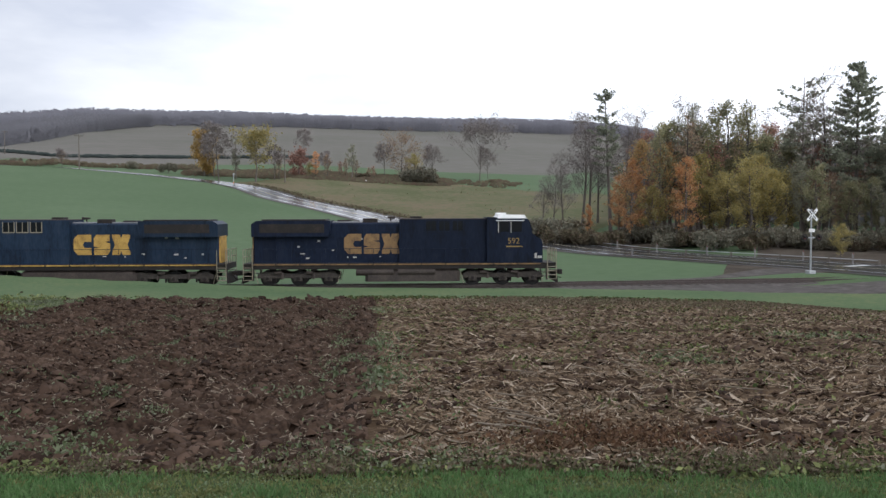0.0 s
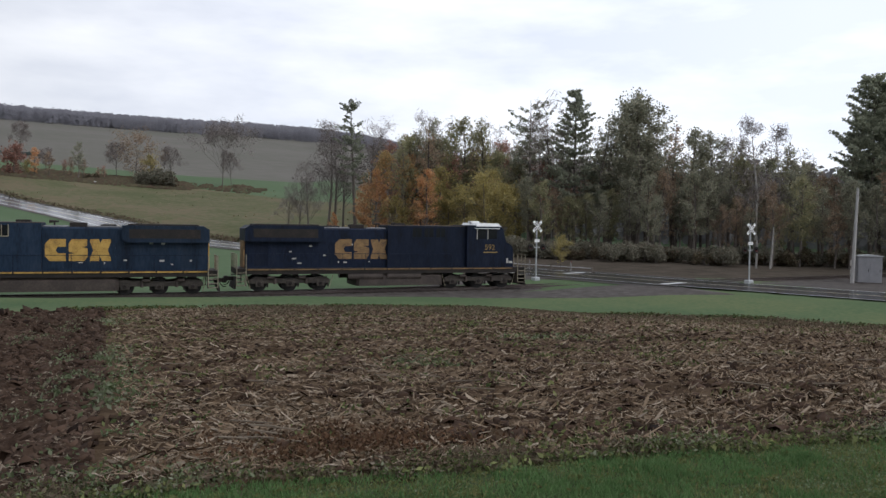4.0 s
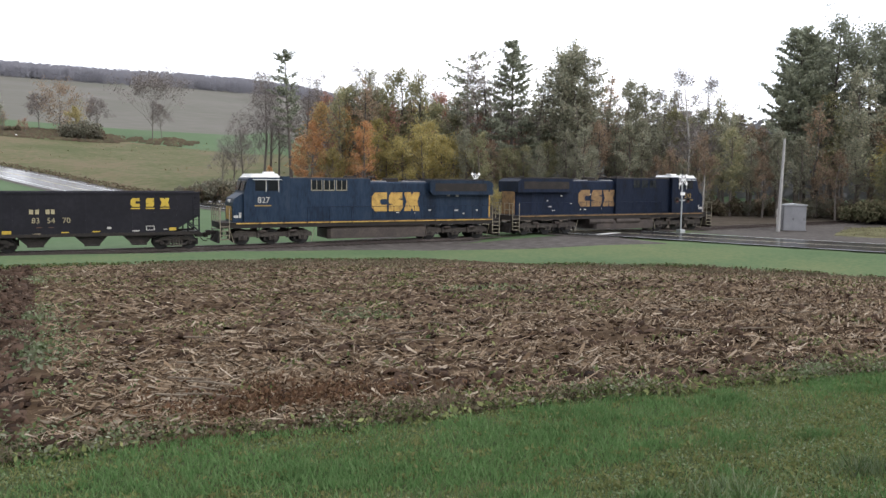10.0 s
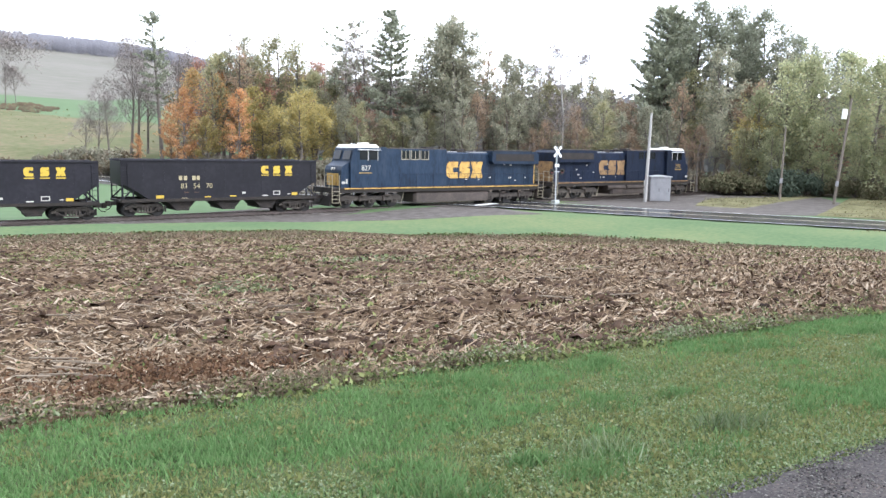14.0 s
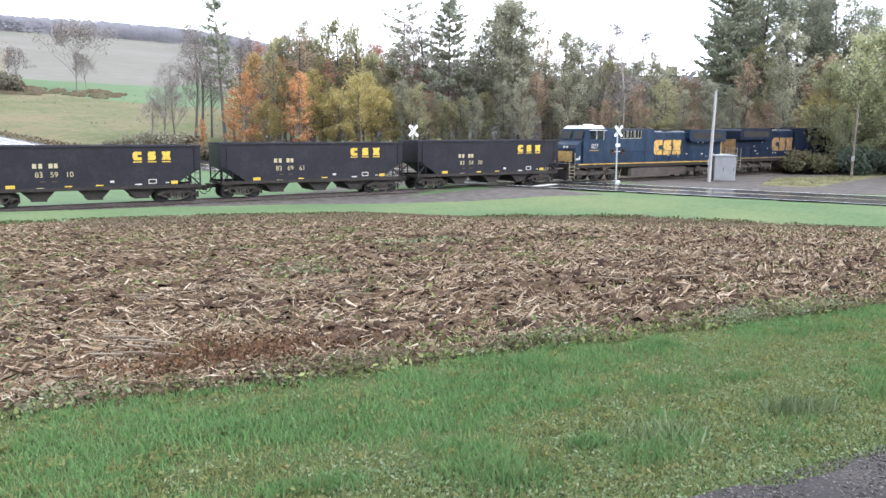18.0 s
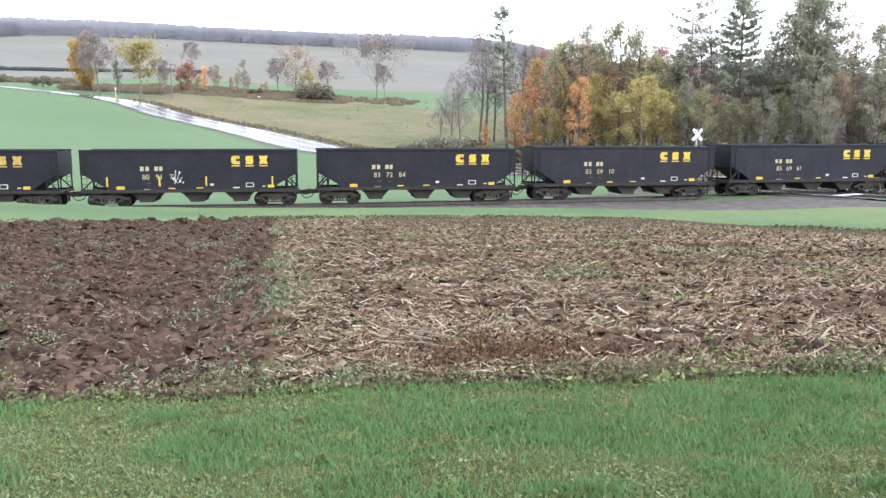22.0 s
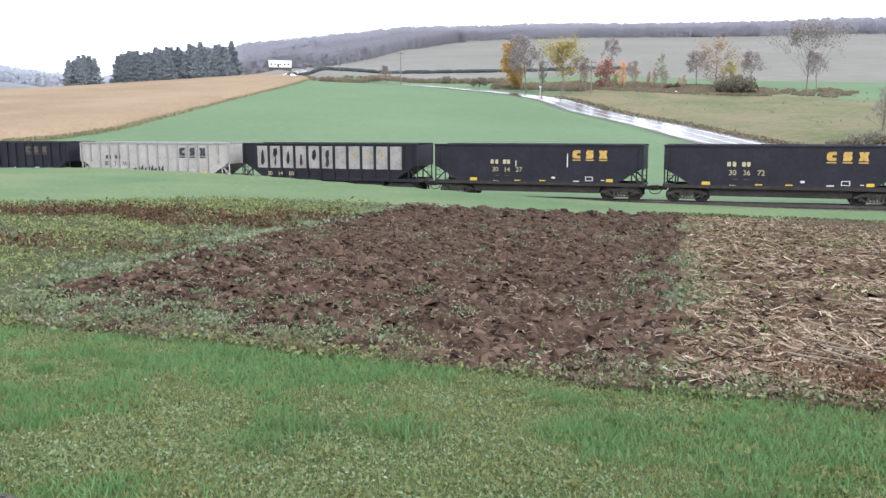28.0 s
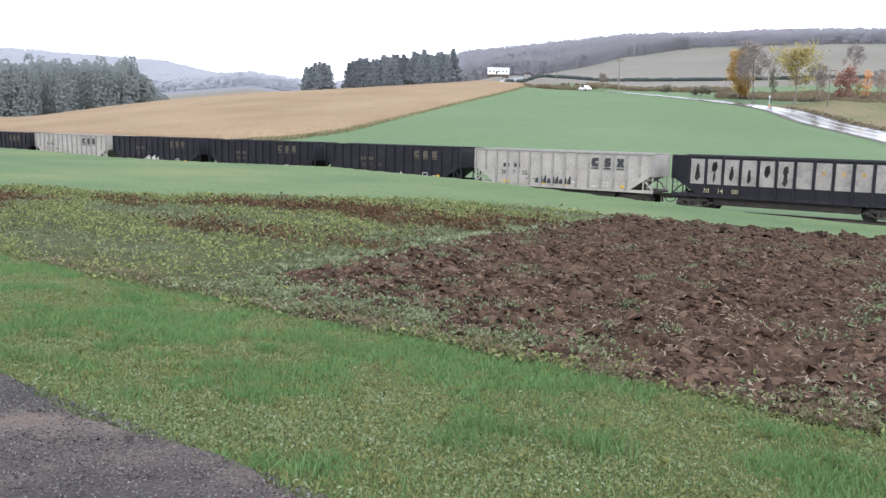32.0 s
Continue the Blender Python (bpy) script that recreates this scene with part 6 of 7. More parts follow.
def digits(parent, text, x, z, size, y, material):
    cu = bpy.data.curves.new("number", "FONT")
    cu.body, cu.size, cu.extrude, cu.align_x = text, size, .004, "CENTER"
    ob = new("number_source", cu)
    me = bpy.data.meshes.new_from_object(ob)
    bpy.data.objects.remove(ob)
    me.materials.clear()
    me.materials.append(material)
    part("number", me, None, parent, "painted car number", at=pose(x, y, z, 90, 0, 0 if y < 0 else 180))


WHEELSETS = []


def bogie(parent, x, axles, radius, frame_mat, half):
    """A truck with its wheel pairs."""
    n = len(axles)
    s = Shape()
    a, b = min(axles) - .35, max(axles) + .35
    for sd in (-1, 1):
        y0, y1 = sd * 1.0, sd * 1.16
        y0, y1 = min(y0, y1), max(y0, y1)
        mid = (a + b) / 2
        if n == 2:
            s.prism([(a, .5), (a + .4, .5), (mid - .62, .3), (mid - .3, .24), (mid + .3, .24), (mid + .62, .3), (b - .4, .5), (b, .5), (b, .62), (b - .35, .68), (mid + .62, .38), (mid + .3, .33), (mid - .3, .33), (mid - .62, .38), (a + .35, .68), (a, .62)], y0, y1)
            s.prism([(a + .1, .62), (b - .1, .62), (b - .45, .84), (a + .45, .84)], y0, y1)
            for c in (mid - .4, mid + .4):
                s.box(c - .06, c + .06, y0, y1, .3, .75)
            for k in range(3):
                s.tube((mid - .18 + .18 * k, sd * 1.08, .3), (mid - .18 + .18 * k, sd * 1.08, .62), .07, k=6)
        else:
            s.prism([(a - .3, .55), (b + .3, .55), (b + .3, .8), (b - .1, 1.0), (mid + .6, .86), (mid - .6, .86), (a + .1, 1.0), (a - .3, .8)], y0, y1)
            for ax in axles:
                s.box(ax - .28, ax + .28, y0 - .02, y1 + .02, .35, .7, .03)
                s.tube((ax + .55, sd * 1.1, .55), (ax + .4, sd * 1.1, 1.0), .05, k=6)
    s.box((a + b) / 2 - .3, (a + b) / 2 + .3, -1.1, 1.1, .5, .75)
    truck = part("truck", s, frame_mat, parent, "grimy steel truck frame", at=pose(x, 0, 0))
    for sd in (-1, 1):
        for ax in axles:
            part("journal_box", Shape().tube((ax, sd * 1.12, radius), (ax, sd * 1.24, radius), .15, .11, 9), M_UNDER, truck)
            part("brake_shoe", Shape().box(ax + radius * .92, ax + radius * 1.12, sd * 1.02 - .07, sd * 1.02 + .07, .3, .72), M_UNDER, truck)
        if n == 3:
            for a in (-1.05, 1.05):
                part("coil_spring", Shape().tube((a, sd * 1.2, .5), (a, sd * 1.2, .92), .1, k=8), M_TANK, truck)
                part("brake_cylinder", Shape().tube((a - .5, sd * 1.26, .93), (a - .05, sd * 1.26, .93), .11, k=8), M_TANK, truck)
            part("sand_pipe", Shape().tube((-2.9, sd * 1.2, 1.1), (-2.65, sd * 1.2, .2), .025, k=5), M_RAILING, truck)
            part("sand_pipe", Shape().tube((2.9, sd * 1.2, 1.1), (2.65, sd * 1.2, .2), .025, k=5), M_RAILING, truck)
    for ax in axles:
        w = Shape()
        for sd in (-1, 1):
            w.tube((0, sd * .67, 0), (0, sd * .80, 0), radius, k=20)
            w.tube((0, sd * .64, 0), (0, sd * .67, 0), radius + .03, k=20)
            w.tube((0, sd * .80, 0), (0, sd * .83, 0), radius * .35, k=8)
            for k in range(3):
                t = 2.1 * k
                w.tube((radius * .65 * math.cos(t), sd * .795, radius * .65 * math.sin(t)), (radius * .65 * math.cos(t), sd * .808, radius * .65 * math.sin(t)), .06, k=6)
        w.tube((0, -.7, 0), (0, .7, 0), .08, k=8)
        ob = part("wheelset", w, M_WHEEL, truck, at=pose(ax, 0, radius), soft=False)
        WHEELSETS.append((ob, ax, radius))
    return truck


def coupler(parent, x, sign):
    s = Shape().box(min(x, x - sign * .8), max(x, x - sign * .8), -.12, .12, .72, .98, .03)
    s.box(x - sign * .12 - .14, x - sign * .12 + .14, -.22, .22, .68, 1.02, .04)
    part("coupler", s, M_UNDER, parent)
    part("air_hose", Shape().tube((x - sign * .5, .3, .8), (x - sign * .25, .32, .45), .03, k=6).tube((x - sign * .25, .32, .45), (x, .1, .42), .03, k=6), M_UNDER, parent)


def rails(name, parent, pts, material, r=.022):
    for a, b in pts:
        part(name, Shape().tube(a, b, r, k=6, caps=False), material, parent)


def locomotive(label, paint, stripe, logo, flip, number):
    """Six-axle freight locomotive; nose towards +x."""
    top = tagged(new("locomotive"), label, "locomotive", "train")
    # frame and walkway
    s = Shape().box(-10.5, 10.5, -1.5, 1.5, 1.18, 1.5).box(-10.5, 10.5, -1.55, 1.55, 1.5, 1.56)
    part("frame", s, M_UNDER, top)
    for sd in (-1, 1):
        for k in range(12):
            a = -9.9 + k * 1.62
            part("sill_stripe", Shape().box(a, a + 1.52, sd * 1.555 - .006, sd * 1.555 + .006, 1.45, 1.53), stripe, top)
    # engine hood
    part("hood", Shape().box(-9.9, 4.2, -.97, .97, 1.56, 4.28, .1), paint, top)
    part("radiator", Shape().prism([(-9.95, 3.35), (-4.9, 3.35), (-4.7, 3.6), (-4.7, 4.42), (-9.6, 4.42), (-9.95, 4.2)], -1.45, 1.45), paint, top)
    part("radiator_top", Shape().box(-9.3, -5.0, -1.3, 1.3, 4.42, 4.52, .03), M_UNDER, top)
    for sd in (-1, 1):
        part("radiator_grille", Shape().box(-9.4, -5.1, sd * 1.452 - .01, sd * 1.452 + .01, 3.62, 4.2), M_UNDER, top)
        for k in range(9):
            a = -9.3 + k * 1.0
            part("hood_door", Shape().box(a, a + .94, sd * .972 - .008, sd * .972 + .008, 1.72, 3.3), paint, top)
    for a, b in ((-4.6, -2.75), (-1.5, -.15)):
        part("hood_roof", Shape().box(a, b, -.8, .8, 4.28, 4.36, .03), M_ROOF, top, "pale grey weathered hood roof")
    part("roof_hatch", Shape().box(-4.3, -3.4, -.5, .5, 4.36, 4.46, .03), M_UNDER, top)
    part("roof_vent", Shape().box(.6, 1.4, -.4, .4, 4.56, 4.7, .03), M_UNDER, top)
    part("antenna_box", Shape().box(6.5, 7.2, -.5, .1, 4.8, 4.92, .03), M_WHITE, top)
    part("exhaust_outlet", Shape().box(-2.6, -1.6, -.35, .35, 4.28, 4.56, .04), M_UNDER, top)
    part("horn", Shape().tube((-.7, -.2, 4.3), (-.7, -.2, 4.6), .05).tube((-.95, -.2, 4.61), (-.4, -.2, 4.61), .05, .1), M_UNDER, top)
    # electrical cabinet and dynamic brake section
    part("equipment_box", Shape().prism([(-.1, 1.56), (5.8, 1.56), (5.8, 4.5), (-.1, 4.5)], -1.22, 1.22), paint, top)
    part("equipment_roof", Shape().box(-.05, 5.75, -1.15, 1.15, 4.5, 4.56, .02), M_TANK, top)
    for sd in (-1, 1):
        for a in (1.7, 2.6, 3.5):
            v = part("vent", Shape().box(a, a + .7, sd * 1.222 - .012, sd * 1.222 + .012, 3.72, 4.36), M_GLASS, top)
            for x0, x1, z0, z1 in ((a - .05, a, 3.68, 4.4), (a + .7, a + .75, 3.68, 4.4), (a, a + .7, 3.66, 3.72), (a + .32, a + .36, 3.72, 4.36)):
                part("vent_frame", Shape().box(x0, x1, sd * 1.235 - .012, sd * 1.235 + .012, z0, z1), M_RAILING if flip else paint, v, "pale vent frame" if flip else "")
    # cab
    cab = part("cab", Shape().prism([(5.8, 1.56), (8.9, 1.56), (8.9, 3.45), (8.62, 4.45), (8.3, 4.62), (5.8, 4.62)], -1.52, 1.52), paint, top)
    part("cab_roof", Shape().prism([(6.5, 4.62), (8.45, 4.62), (8.35, 4.78), (6.65, 4.8)], -1.4, 1.4), M_WHITE, top, "white cab roof")
    part("roof_edge", Shape().prism([(6.5, 4.54), (8.55, 4.54), (8.4, 4.63), (6.5, 4.63)], -1.54, 1.54), M_WHITE, top, "white upper edge of the cab")
    for sd in (-1, 1):
        for a in (6.6, 7.45):
            w = part("cab_window", Shape().box(a, a + .7, sd * 1.522 - .012, sd * 1.522 + .012, 3.65, 4.32), M_GLASS, top)
            part("window_frame", Shape().box(a - .05, a, sd * 1.53 - .015, sd * 1.53 + .015, 3.6, 4.37), M_LETTER, w)
        part("sunshade", Shape().box(6.4, 8.3, min(sd * 1.5, sd * 1.72), max(sd * 1.5, sd * 1.72), 4.38, 4.42), M_WHITE, top)
    for y in (-.75, .75):
        part("windshield", Shape().prism([(8.86, 3.66), (8.9, 3.66), (8.7, 4.33), (8.66, 4.33)], y - .55, y + .55), M_GLASS, top, at=pose(.03, 0, 0))
    # nose
    part("nose", Shape().prism([(8.9, 1.56), (9.6, 1.56), (9.6, 2.85), (9.48, 3.15), (8.9, 3.5)], -1.3, 1.3), paint, top)
    part("headlight", Shape().tube((9.45, -.18, 2.95), (9.63, -.18, 2.93), .11).tube((9.45, .18, 2.95), (9.63, .18, 2.93), .11), M_LETTER, top)
    for sd in (-1, 1):
        part("nose_panel", Shape().box(9.05, 9.2, sd * 1.302 - .008, sd * 1.302 + .008, 1.85, 2.2), M_LETTER, top)
        part("nose_panel", Shape().box(9.25, 9.55, sd * 1.302 - .008, sd * 1.302 + .008, 1.85, 2.02), M_LETTER, top)
    part("rear_panel", Shape().box(-9.98, -9.9, -.9, .9, 1.6, 3.4), stripe, top, "yellow rear hood end")
    part("front_panel", Shape().box(9.602, 9.64, -.9, .9, 1.7, 2.6), stripe, top)
    for e, sg in ((10.5, 1), (-10.5, -1)):
        for sd in (-1, 1):
            st = Shape()
            for k in range(4):
                st.box(min(e, e - sg * .6), max(e, e - sg * .6), min(sd * 1.1, sd * 1.55), max(sd * 1.1, sd * 1.55), .42 + .28 * k, .46 + .28 * k)
            st.box(min(e - sg * .62, e - sg * .66), max(e - sg * .62, e - sg * .66), min(sd * 1.1, sd * 1.55), max(sd * 1.1, sd * 1.55), .4, 1.5)
            part("steps", st, M_TANK, top)
            for k in range(4):
                part("step_edge", Shape().box(min(e, e - sg * .6), max(e, e - sg * .6), sd * 1.555 - .006, sd * 1.555 + .006, .43 + .28 * k, .47 + .28 * k), M_RAILING, top)
            rails("handrail", top, [((e - sg * .02, sd * 1.55, .5), (e - sg * .02, sd * 1.55, 2.5)), ((e - sg * .62, sd * 1.55, .5), (e - sg * .62, sd * 1.55, 2.5)),
                                    ((e - sg * .02, sd * 1.5, 2.5), (e - sg * .1, sd * .3, 2.5)), ((e - sg * .05, sd * 1.0, 1.5), (e - sg * .05, sd * 1.0, 2.5)), ((e - sg * .05, sd * .3, 1.5), (e - sg * .05, sd * .3, 2.5)),
                                    ((e - sg * .02, sd * 1.5, 2.0), (e - sg * .1, sd * .3, 2.0))], M_RAILING, .028)
        part("plow", Shape().prism([(e, .22), (e + sg * .15, .22), (e, .95)] if sg > 0 else [(e, .95), (e - .15, .22), (e, .22)], -1.4, 1.4), M_UNDER, top)
        coupler(top, e + sg * .62, sg)
    for sd in (-1, 1):
        seg = [((-9.8 + 1.6 * k, sd * 1.5, 1.56), (-9.8 + 1.6 * k, sd * 1.5, 2.55)) for k in range(10)] + [((-9.8, sd * 1.5, 2.55), (4.6, sd * 1.5, 2.55))]
        rails("handrail", top, seg, M_DBLUE, .018)
        mark(top, -1.95 if not flip else -2.15, 2.85, 1.36, logo, sd * .985, 1.27, False, 1.2)
        digits(top, number, 7.6, 2.85, .55, sd * 1.535, M_LETTER if flip else M_FADED)
        part("number_bar", Shape().box(7.1, 8.2, sd * 1.53 - .01, sd * 1.53 + .01, 2.62, 2.7), M_FADED, top)
        rng = random.Random(4 + sd)
        for k in range(12):
            a, z = rng.uniform(-9, -.4), rng.uniform(1.8, 3.3)
            part("placard", Shape().box(a, a + rng.uniform(.08, .3), sd * .985 - .005, sd * .985 + .005, z, z + rng.uniform(.05, .12)), M_LETTER, top)
        for a in (-3.0, -.2) if not flip else ():
            part("air_reservoir", Shape().tube((a, sd * 1.25, .98), (a + 2.5, sd * 1.25, .98), .27, k=12), M_TANK, top)
    part("fuel_tank", Shape().box(-4.5 if flip else -2.4, 3.1 if flip else 4.0, -1.42, 1.42, .32, 1.18, .2), M_TANK, top, "weathered grey brown fuel tank")
    for x in (-6.9, 6.9):
        bogie(top, x, (-2.05, 0, 2.05), .53, M_TRUCK, 3.2)
    return top


def car_lettering(top, number, sds, y, colour=M_CARY):
    dark = colour is M_DARKL
    tone = M_DARKL if dark else M_STENCIL if colour is not M_FAINT else M_FAINT
    for sd in sds:
        f = -sd
        mark(top, f * (3.83 if dark else 3.72), 3.0 if dark else 3.06, .62 if dark else .54, colour, sd * y, .96 if dark else .88, True, .54)
        for k, w in enumerate((.22, .2, .22, .2)):
            a = f * ((-4.55, -4.25, -3.62, -3.32) if dark else (-3.0, -2.68, -2.12, -1.84))[k]
            part("reporting_bar", Shape().box(a - w / 2, a + w / 2, sd * y - .006, sd * y + .006, 2.38, 2.66), tone, top)
        for k, pair in enumerate(number.split()):
            digits(top, pair, f * ((-4.6, -3.72, -2.78) if dark else (-2.78, -1.95, -1.1))[k], 1.84, .46, sd * (y + .006), tone)
        for a, w, z, h, m in ((-4.35, .5, 1.2, .2, M_CARY), (-1.2, .42, 1.22, .07, M_CARY), (.55, .42, 1.24, .07, M_CARY), (1.3, .24, 1.42, .13, M_LETTER), (2.85, .42, 1.24, .07, M_LETTER),
                              (5.05, .42, 1.26, .19, M_CARY), (4.6, .22, 1.32, .06, M_LETTER), (-2.6, .3, 1.55, .05, M_RUST), (-1.95, .3, 1.55, .05, M_RUST), (-2.75, .4, 1.16, .05, M_STENCIL)):
            part("reflector" if m is M_CARY else "stencil_bar", Shape().box(f * a - w / 2, f * a + w / 2, sd * y - .008, sd * y + .008, z, z + h), m, top)
        for b in ((3.45, 3.95, 1.54, 1.59), (3.45, 3.95, 1.3, 1.34), (3.45, 3.5, 1.34, 1.54), (3.9, 3.95, 1.34, 1.54)):
            part("stencil_bar", Shape().box(min(f * b[0], f * b[1]), max(f * b[0], f * b[1]), sd * y - .008, sd * y + .008, b[2], b[3]), M_LETTER, top)


def coal_car(label, body, half, number, belly, ribs=False, panels=None, rim=None, dark=False, letters=True):
    """Open coal car; half: half its body length."""
    top = tagged(new("coal_car"), label, "freight car", "train")
    h, zt, zb = half, 3.62, 1.12
    notch = 1.75
    for sd in (-1, 1):
        y = sd * 1.52
        poly = [(-h + notch, zb), (h - notch, zb), (h - .28, 2.12), (h, 2.12), (h, zt), (-h, zt), (-h, 2.12), (-h + .28, 2.12)]
        part("side_sheet", Shape().prism(poly, min(y, y - sd * .05), max(y, y - sd * .05)), body, top)
        part("top_chord", Shape().box(-h - .03, h + .03, sd * 1.5 - .09, sd * 1.5 + .09, zt, zt + .11, .02), rim or body, top)
        part("side_sill", Shape().box(-h, h, sd * 1.45 - .09, sd * 1.45 + .09, zb - .14, zb + .06), M_UNDER if not ribs else body, top)
        if ribs:
            n = 13 if panels else 15
            for k in range(n + 1):
                a = lerp(-h + .05, h - .05, k / n)
                z0 = zb if abs(a) < h - notch else 2.12
                part("side_stake", Shape().box(a - .07, a + .07, sd * 1.57 - .06, sd * 1.57 + .06, z0, zt), rim or body, top)
        else:
            for k in range(9):
                a = lerp(-h + 1.4, h - 1.4, k / 8)
                part("side_seam", Shape().box(a - .03, a + .03, sd * 1.523 - .006, sd * 1.523 + .006, zb if abs(a) < h - notch else 2.2, zt), body, top)
        for e in (-1, 1):
            rails("end_post", top, [((e * (h - .06), sd * 1.48, .95), (e * (h - .06), sd * 1.48, 2.2)), ((e * (h - .75), sd * 1.44, 1.1), (e * (h - .75), sd * 1.44, 1.8)), ((e * (h - .06), sd * 1.48, 1.15), (e * (h - 1.0), sd * 1.3, 2.1))], body, .05)
            lad = [((e * h, sd * 1.53, 1.2 + .36 * k), (e * (h - .4), sd * 1.55, 1.2 + .36 * k)) for k in range(7)] + [((e * (h - .4), sd * 1.55, 1.1), (e * (h - .4), sd * 1.55, 3.5))]
            rails("ladder_rung", top, lad, body, .018)
        if panels:
            for k in range(n):
                a, b = lerp(-h + .05, h - .05, k / n) + .1, lerp(-h + .05, h - .05, (k + 1) / n) - .1
                if k in (0, n - 1):
                    continue
                part("side_panel", Shape().box(a, b, sd * 1.53 - .012, sd * 1.53 + .012, 1.85, zt - .12), panels, top, "pale grey weathered panel")
                if (sd < 0 and k < 7) or (sd > 0 and k > 5):
                    rr = random.Random(k)
                    c = (a + b) / 2
                    for j in range(3):
                        q, w = rr.uniform(2.1, 2.9), rr.uniform(.08, .2)
                        part("rust_patch", Shape().prism([(c - w, q), (c, q - .18), (c + w, q + .1), (c + w * .7, q + .5), (c - w * .6, q + .42)], sd * 1.545 - .006, sd * 1.545 + .006), M_UNDER, top, "peeling dark patch")
                if sd < 0 and k in (8, 9, 10):
                    c = (a + b) / 2
                    part("emblem", Shape().prism([(c - .12, 2.8), (c, 2.7), (c + .12, 2.8), (c + .12, 2.95), (c, 3.02), (c - .12, 2.95)], sd * 1.545 - .006, sd * 1.545 + .006), M_FADED, top)
    # ends, slope sheets and floor
    for e in (-1, 1):
        part("end_sheet", Shape().box(min(e * h, e * (h - .06)), max(e * h, e * (h - .06)), -1.5, 1.5, 2.1, zt), body, top)
        part("slope_sheet", Shape().prism([(e * (h - .1), 2.15), (e * (h - 1.9), 1.1), (e * (h - 1.95), 1.18), (e * (h - .12), 2.25)][::e], -1.46, 1.46), body, top)
        part("end_sill", Shape().box(min(e * (h + .1), e * (h - 1.8)), max(e * (h + .1), e * (h - 1.8)), -.35, .35, .85, 1.12), M_UNDER, top)
        part("brake_platform", Shape().box(min(e * (h + .05), e * (h - .25)), max(e * (h + .05), e * (h - .25)), -1.5, 1.5, .98, 1.1), M_UNDER, top)
        coupler(top, e * (h + .64), e)
    part("floor", Shape().box(-h + 1.8, h - 1.8, -1.46, 1.46, 1.08, 1.16), M_UNDER, top)
    part("coal_load_bed", Shape().prism([(-h + .2, 2.3), (h - .2, 2.3), (h - .6, 2.7), (-h + .6, 2.7)], -1.44, 1.44), M_UNDER, top, "dark empty interior with coal dust")
    if belly:
        part("belly_tub", Shape().prism([(-h + 2.75, 1.08), (-h + 2.9, .48), (h - 2.9, .48), (h - 2.75, 1.08)], -1.3, 1.3), M_UNDER, top)
    else:
        for c in (-2.8, .35, 3.1):
            part("hopper_chute", Shape().prism([(c - 1.15, 1.08), (c - .45, .42), (c + .35, .42), (c + .95, 1.08)], -1.25, 1.25), M_UNDER, top)
            part("chute_door", Shape().box(c - .5, c + .4, -1.3, 1.3, .36, .46), M_UNDER, top)
    for x in (-h + 1.5, h - 1.5):
        bogie(top, x, (-.88, .88), .46, M_TRUCK, 1.5)
    if letters:
        car_lettering(top, number, (-1, 1), 1.53 if not ribs else 1.56, M_DARKL if dark else M_FAINT if ribs else M_DUSTY if belly else M_CARY)
    return top


CARS = []


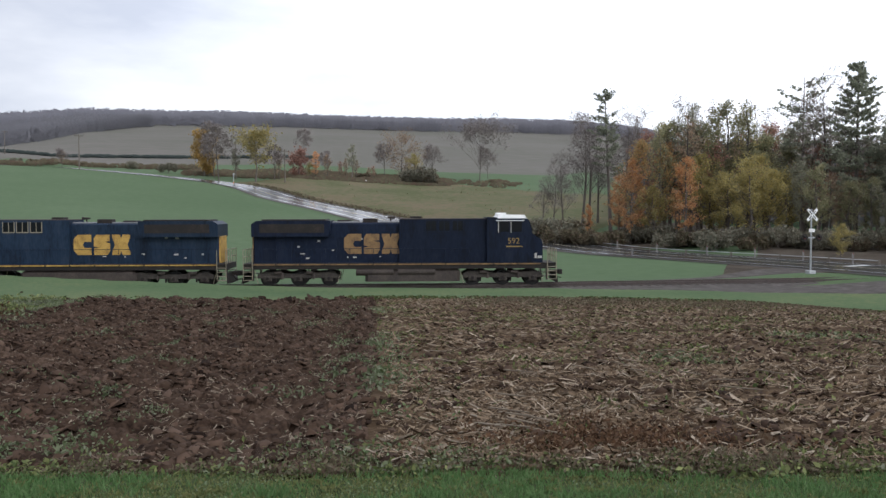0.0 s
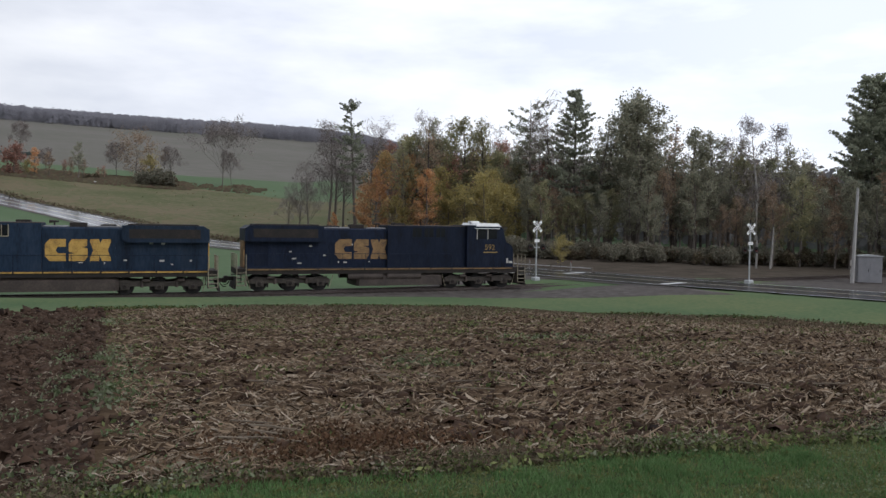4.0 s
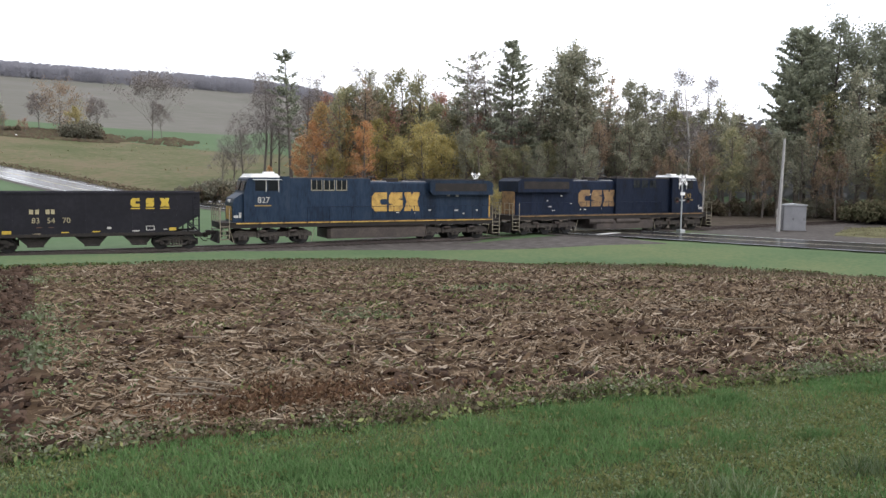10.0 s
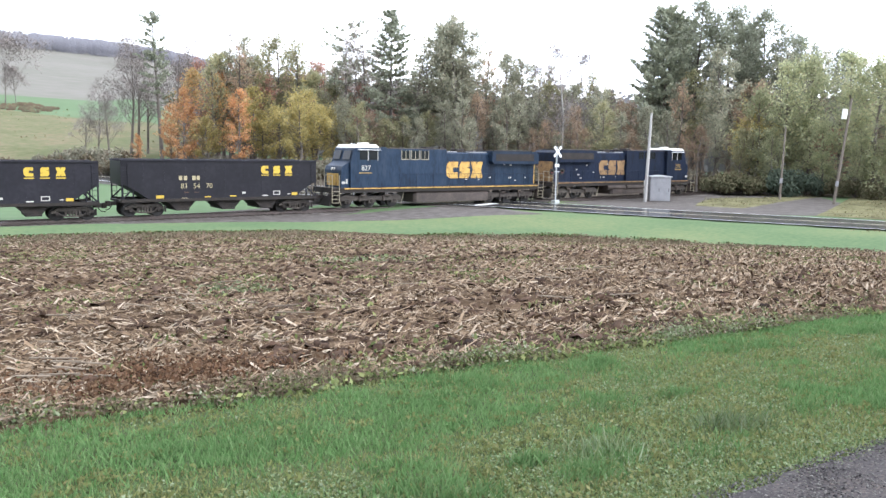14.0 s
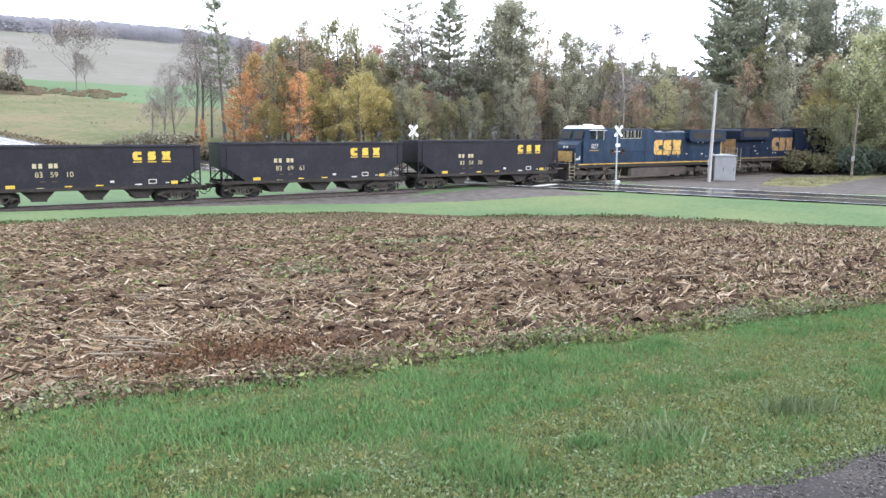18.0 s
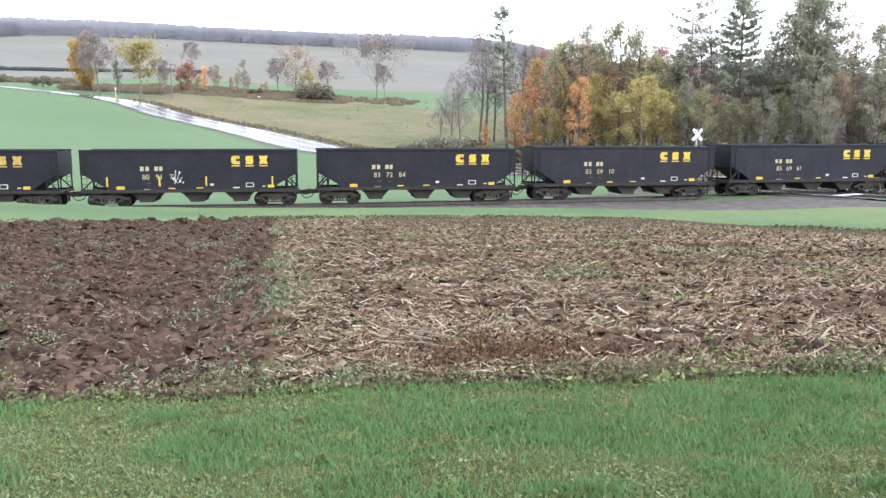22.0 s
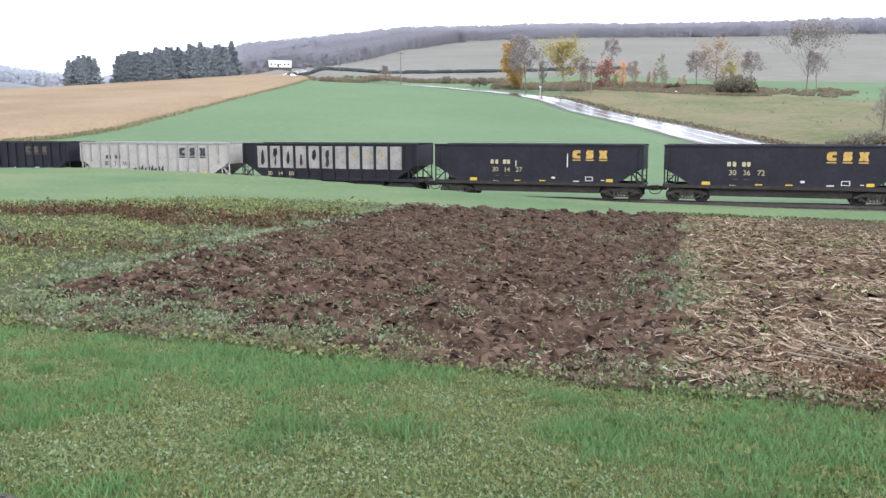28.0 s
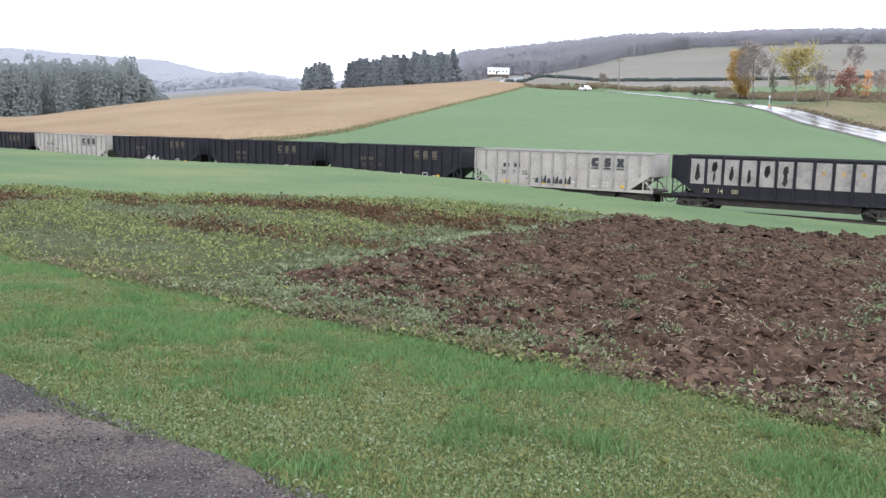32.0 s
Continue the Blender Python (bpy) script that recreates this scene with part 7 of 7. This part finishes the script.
def train():
    lead = locomotive("grimy dark blue freight locomotive with faded yellow emblem leading the train", M_DBLUE, M_EMBOLD, M_EMBOLD, False, "592")
    second = locomotive("blue freight locomotive with yellow emblem and white cab roof running backwards", M_BLUE, M_EMBLEM, M_EMBLEM, True, "827")
    CARS.append((lead, 22.1, False))
    CARS.append((second, 22.1, True))
    la, lb = 14.78, 15.72
    ha, hb = la / 2 - .64, lb / 2 - .64
    plain = "empty black hopper car with yellow emblem and three bottom chutes"
    for num in ("83 54 70", "83 69 61", "83 59 10", "83 72 84"):
        CARS.append((coal_car(plain, M_BLACK, ha, num, False), la, False))
    CARS.append((coal_car("black hopper car with yellow bars and white graffiti patch", M_BLACK, ha, "80 91 77", False), la, False))
    t = CARS[-1][0]
    rng = random.Random(9)
    for k in range(13):
        a, z, w, h = -1.2 + rng.uniform(0, .75), 1.5 + rng.uniform(0, .85), rng.uniform(.05, .22), rng.uniform(.05, .3)
        part("graffiti_mark", Shape().prism([(a, z), (a + w, z + .06), (a + w * .8, z + h), (a + .03, z + h * .7)], -1.545, -1.53), M_LETTER, t, "white scrawled graffiti")
    for a in (-5.2, -2.0, .9, 5.1):
        part("reflector", Shape().box(a, a + .1, -1.542, -1.53, 1.4, 2.0), M_CARY, t)
    for num in ("30 36 72", "30 14 27"):
        cut = .5 if num == "30 36 72" else 0
        CARS.append((coal_car("empty black coal gondola with rounded belly tub and yellow emblem", M_BLACK, hb - cut / 2, num, True), lb - cut, False))
    t = CARS[-1][0]
    for a, z0, z1 in ((-1.35, 2.2, 2.6), (2.2, 2.2, 3.1)):
        part("white_bar", Shape().box(a, a + .07, -1.542, -1.53, z0, z1), M_LETTER, t)
    CARS.append((coal_car("dark ribbed coal gondola with pale peeling grey panels", M_BLACK, hb, "30 14 00", True, True, M_GREYP, letters=False), lb, False))
    for k, pair in enumerate(("30", "14", "00")):
        digits(CARS[-1][0], pair, (-4.85, -3.95, -3.0)[k], 1.3, .42, -1.64, M_STENCIL)
    CARS.append((coal_car("weathered white ribbed coal gondola with dark emblem", M_PALE, hb, "30 7 55", True, True, None, M_STAKE, True), lb, False))
    t = CARS[-1][0]
    for k in range(9):
        part("graffiti_mark", Shape().prism([(-1.9 + .33 * k, 1.3), (-1.6 + .33 * k, 1.32), (-1.65 + .33 * k, 1.7 + .12 * (k % 3)), (-1.85 + .33 * k, 1.6)], -1.565, -1.545), M_DARKL, t, "dark scrawled graffiti")
    dark = "empty black ribbed coal gondola"
    for num, b in (("30 25 18", M_BLACK), ("30 40 6", M_BLACK), ("30 11 73", M_BLACK)):
        CARS.append((coal_car(dark, b, hb, num, True, True), lb, False))
    t = CARS[-1][0]
    for k in range(8):
        part("graffiti_mark", Shape().box(-1.6 + .3 * k, -1.4 + .3 * k, -1.63, -1.56, 1.2, 1.5 + .15 * (k % 3)), M_LETTER, t, "white scrawled graffiti")
    CARS.append((coal_car("weathered pale ribbed coal gondola with graffiti", M_PALE, hb, "30 2 6", True, True, None, M_STAKE, True), lb, False))
    for num in ("30 33 1", "30 8 24", "30 51 2", "30 27 9"):
        CARS.append((coal_car(dark, M_BLACK, hb, num, True, True), lb, False))


train()

TX = np.arange(-420, 260, .1)
TS = np.concatenate([[0], np.cumsum(np.hypot(np.diff(TX), np.diff(track_y(TX))))])
TS -= np.interp(0, TX, TS)


def front(t):
    """How far the head of the train has come along the track."""
    return 8.84 + 4.1613 * t + 0.0029 * t * t


def motions():
    back = 0.0
    times = [1.0 * k for k in range(33)]
    for ob, length, turned in CARS:
        mid = back + length / 2
        rows = []
        for t in times:
            a = float(np.interp(front(t) - mid - 5, TS, TX))
            b = float(np.interp(front(t) - mid + 5, TS, TX))
            ya, yb = float(track_y(a)), float(track_y(b))
            turn = math.degrees(math.atan2(yb - ya, b - a)) + (180 if turned else 0)
            rows.append((t, pose((a + b) / 2, (ya + yb) / 2, float(rail_z((a + b) / 2)), 0, 0, turn)))
        walk(ob, rows)
        back += length
    spin(0.15)
    drive()


def drive():
    """The white car comes down the far road at a steady pace."""
    p = ROADLINE[::-1]
    s = np.concatenate([[0], np.cumsum(np.hypot(*np.diff(p[:, :2], axis=0).T))])
    bearing = np.degrees(np.arctan2(-p[:, 0], p[:, 1]))
    last = float(s[np.where((bearing > 24.9) & (s > 150))[0][-1]])
    rows = []
    for k in range(65):
        t = k / 2
        d = max(2.0, last - 15.5 * (32 - t))
        q = [float(np.interp(d, s, p[:, j])) for j in range(3)]
        e = [float(np.interp(d + 3, s, p[:, j])) for j in range(2)]
        turn = math.atan2(e[1] - q[1], e[0] - q[0])
        rows.append((t, pose(q[0] + 1.7 * math.sin(turn), q[1] - 1.7 * math.cos(turn), q[2] + .03, 0, 0, math.degrees(turn))))
    walk(ROAD_CAR, rows)


def spin(step):
    """The wheels roll as the train goes."""
    for ob, x, radius in WHEELSETS:
        top = ob.parent.parent
        sign = -1 if next(turned for o, _, turned in CARS if o is top) else 1
        walk(ob, [(t, pose(x, 0, radius, 0, sign * math.degrees((front(t) - front(0)) / radius), 0)) for t in [step * k for k in range(int(32 / step) + 1)] + [32.0]])


motions()
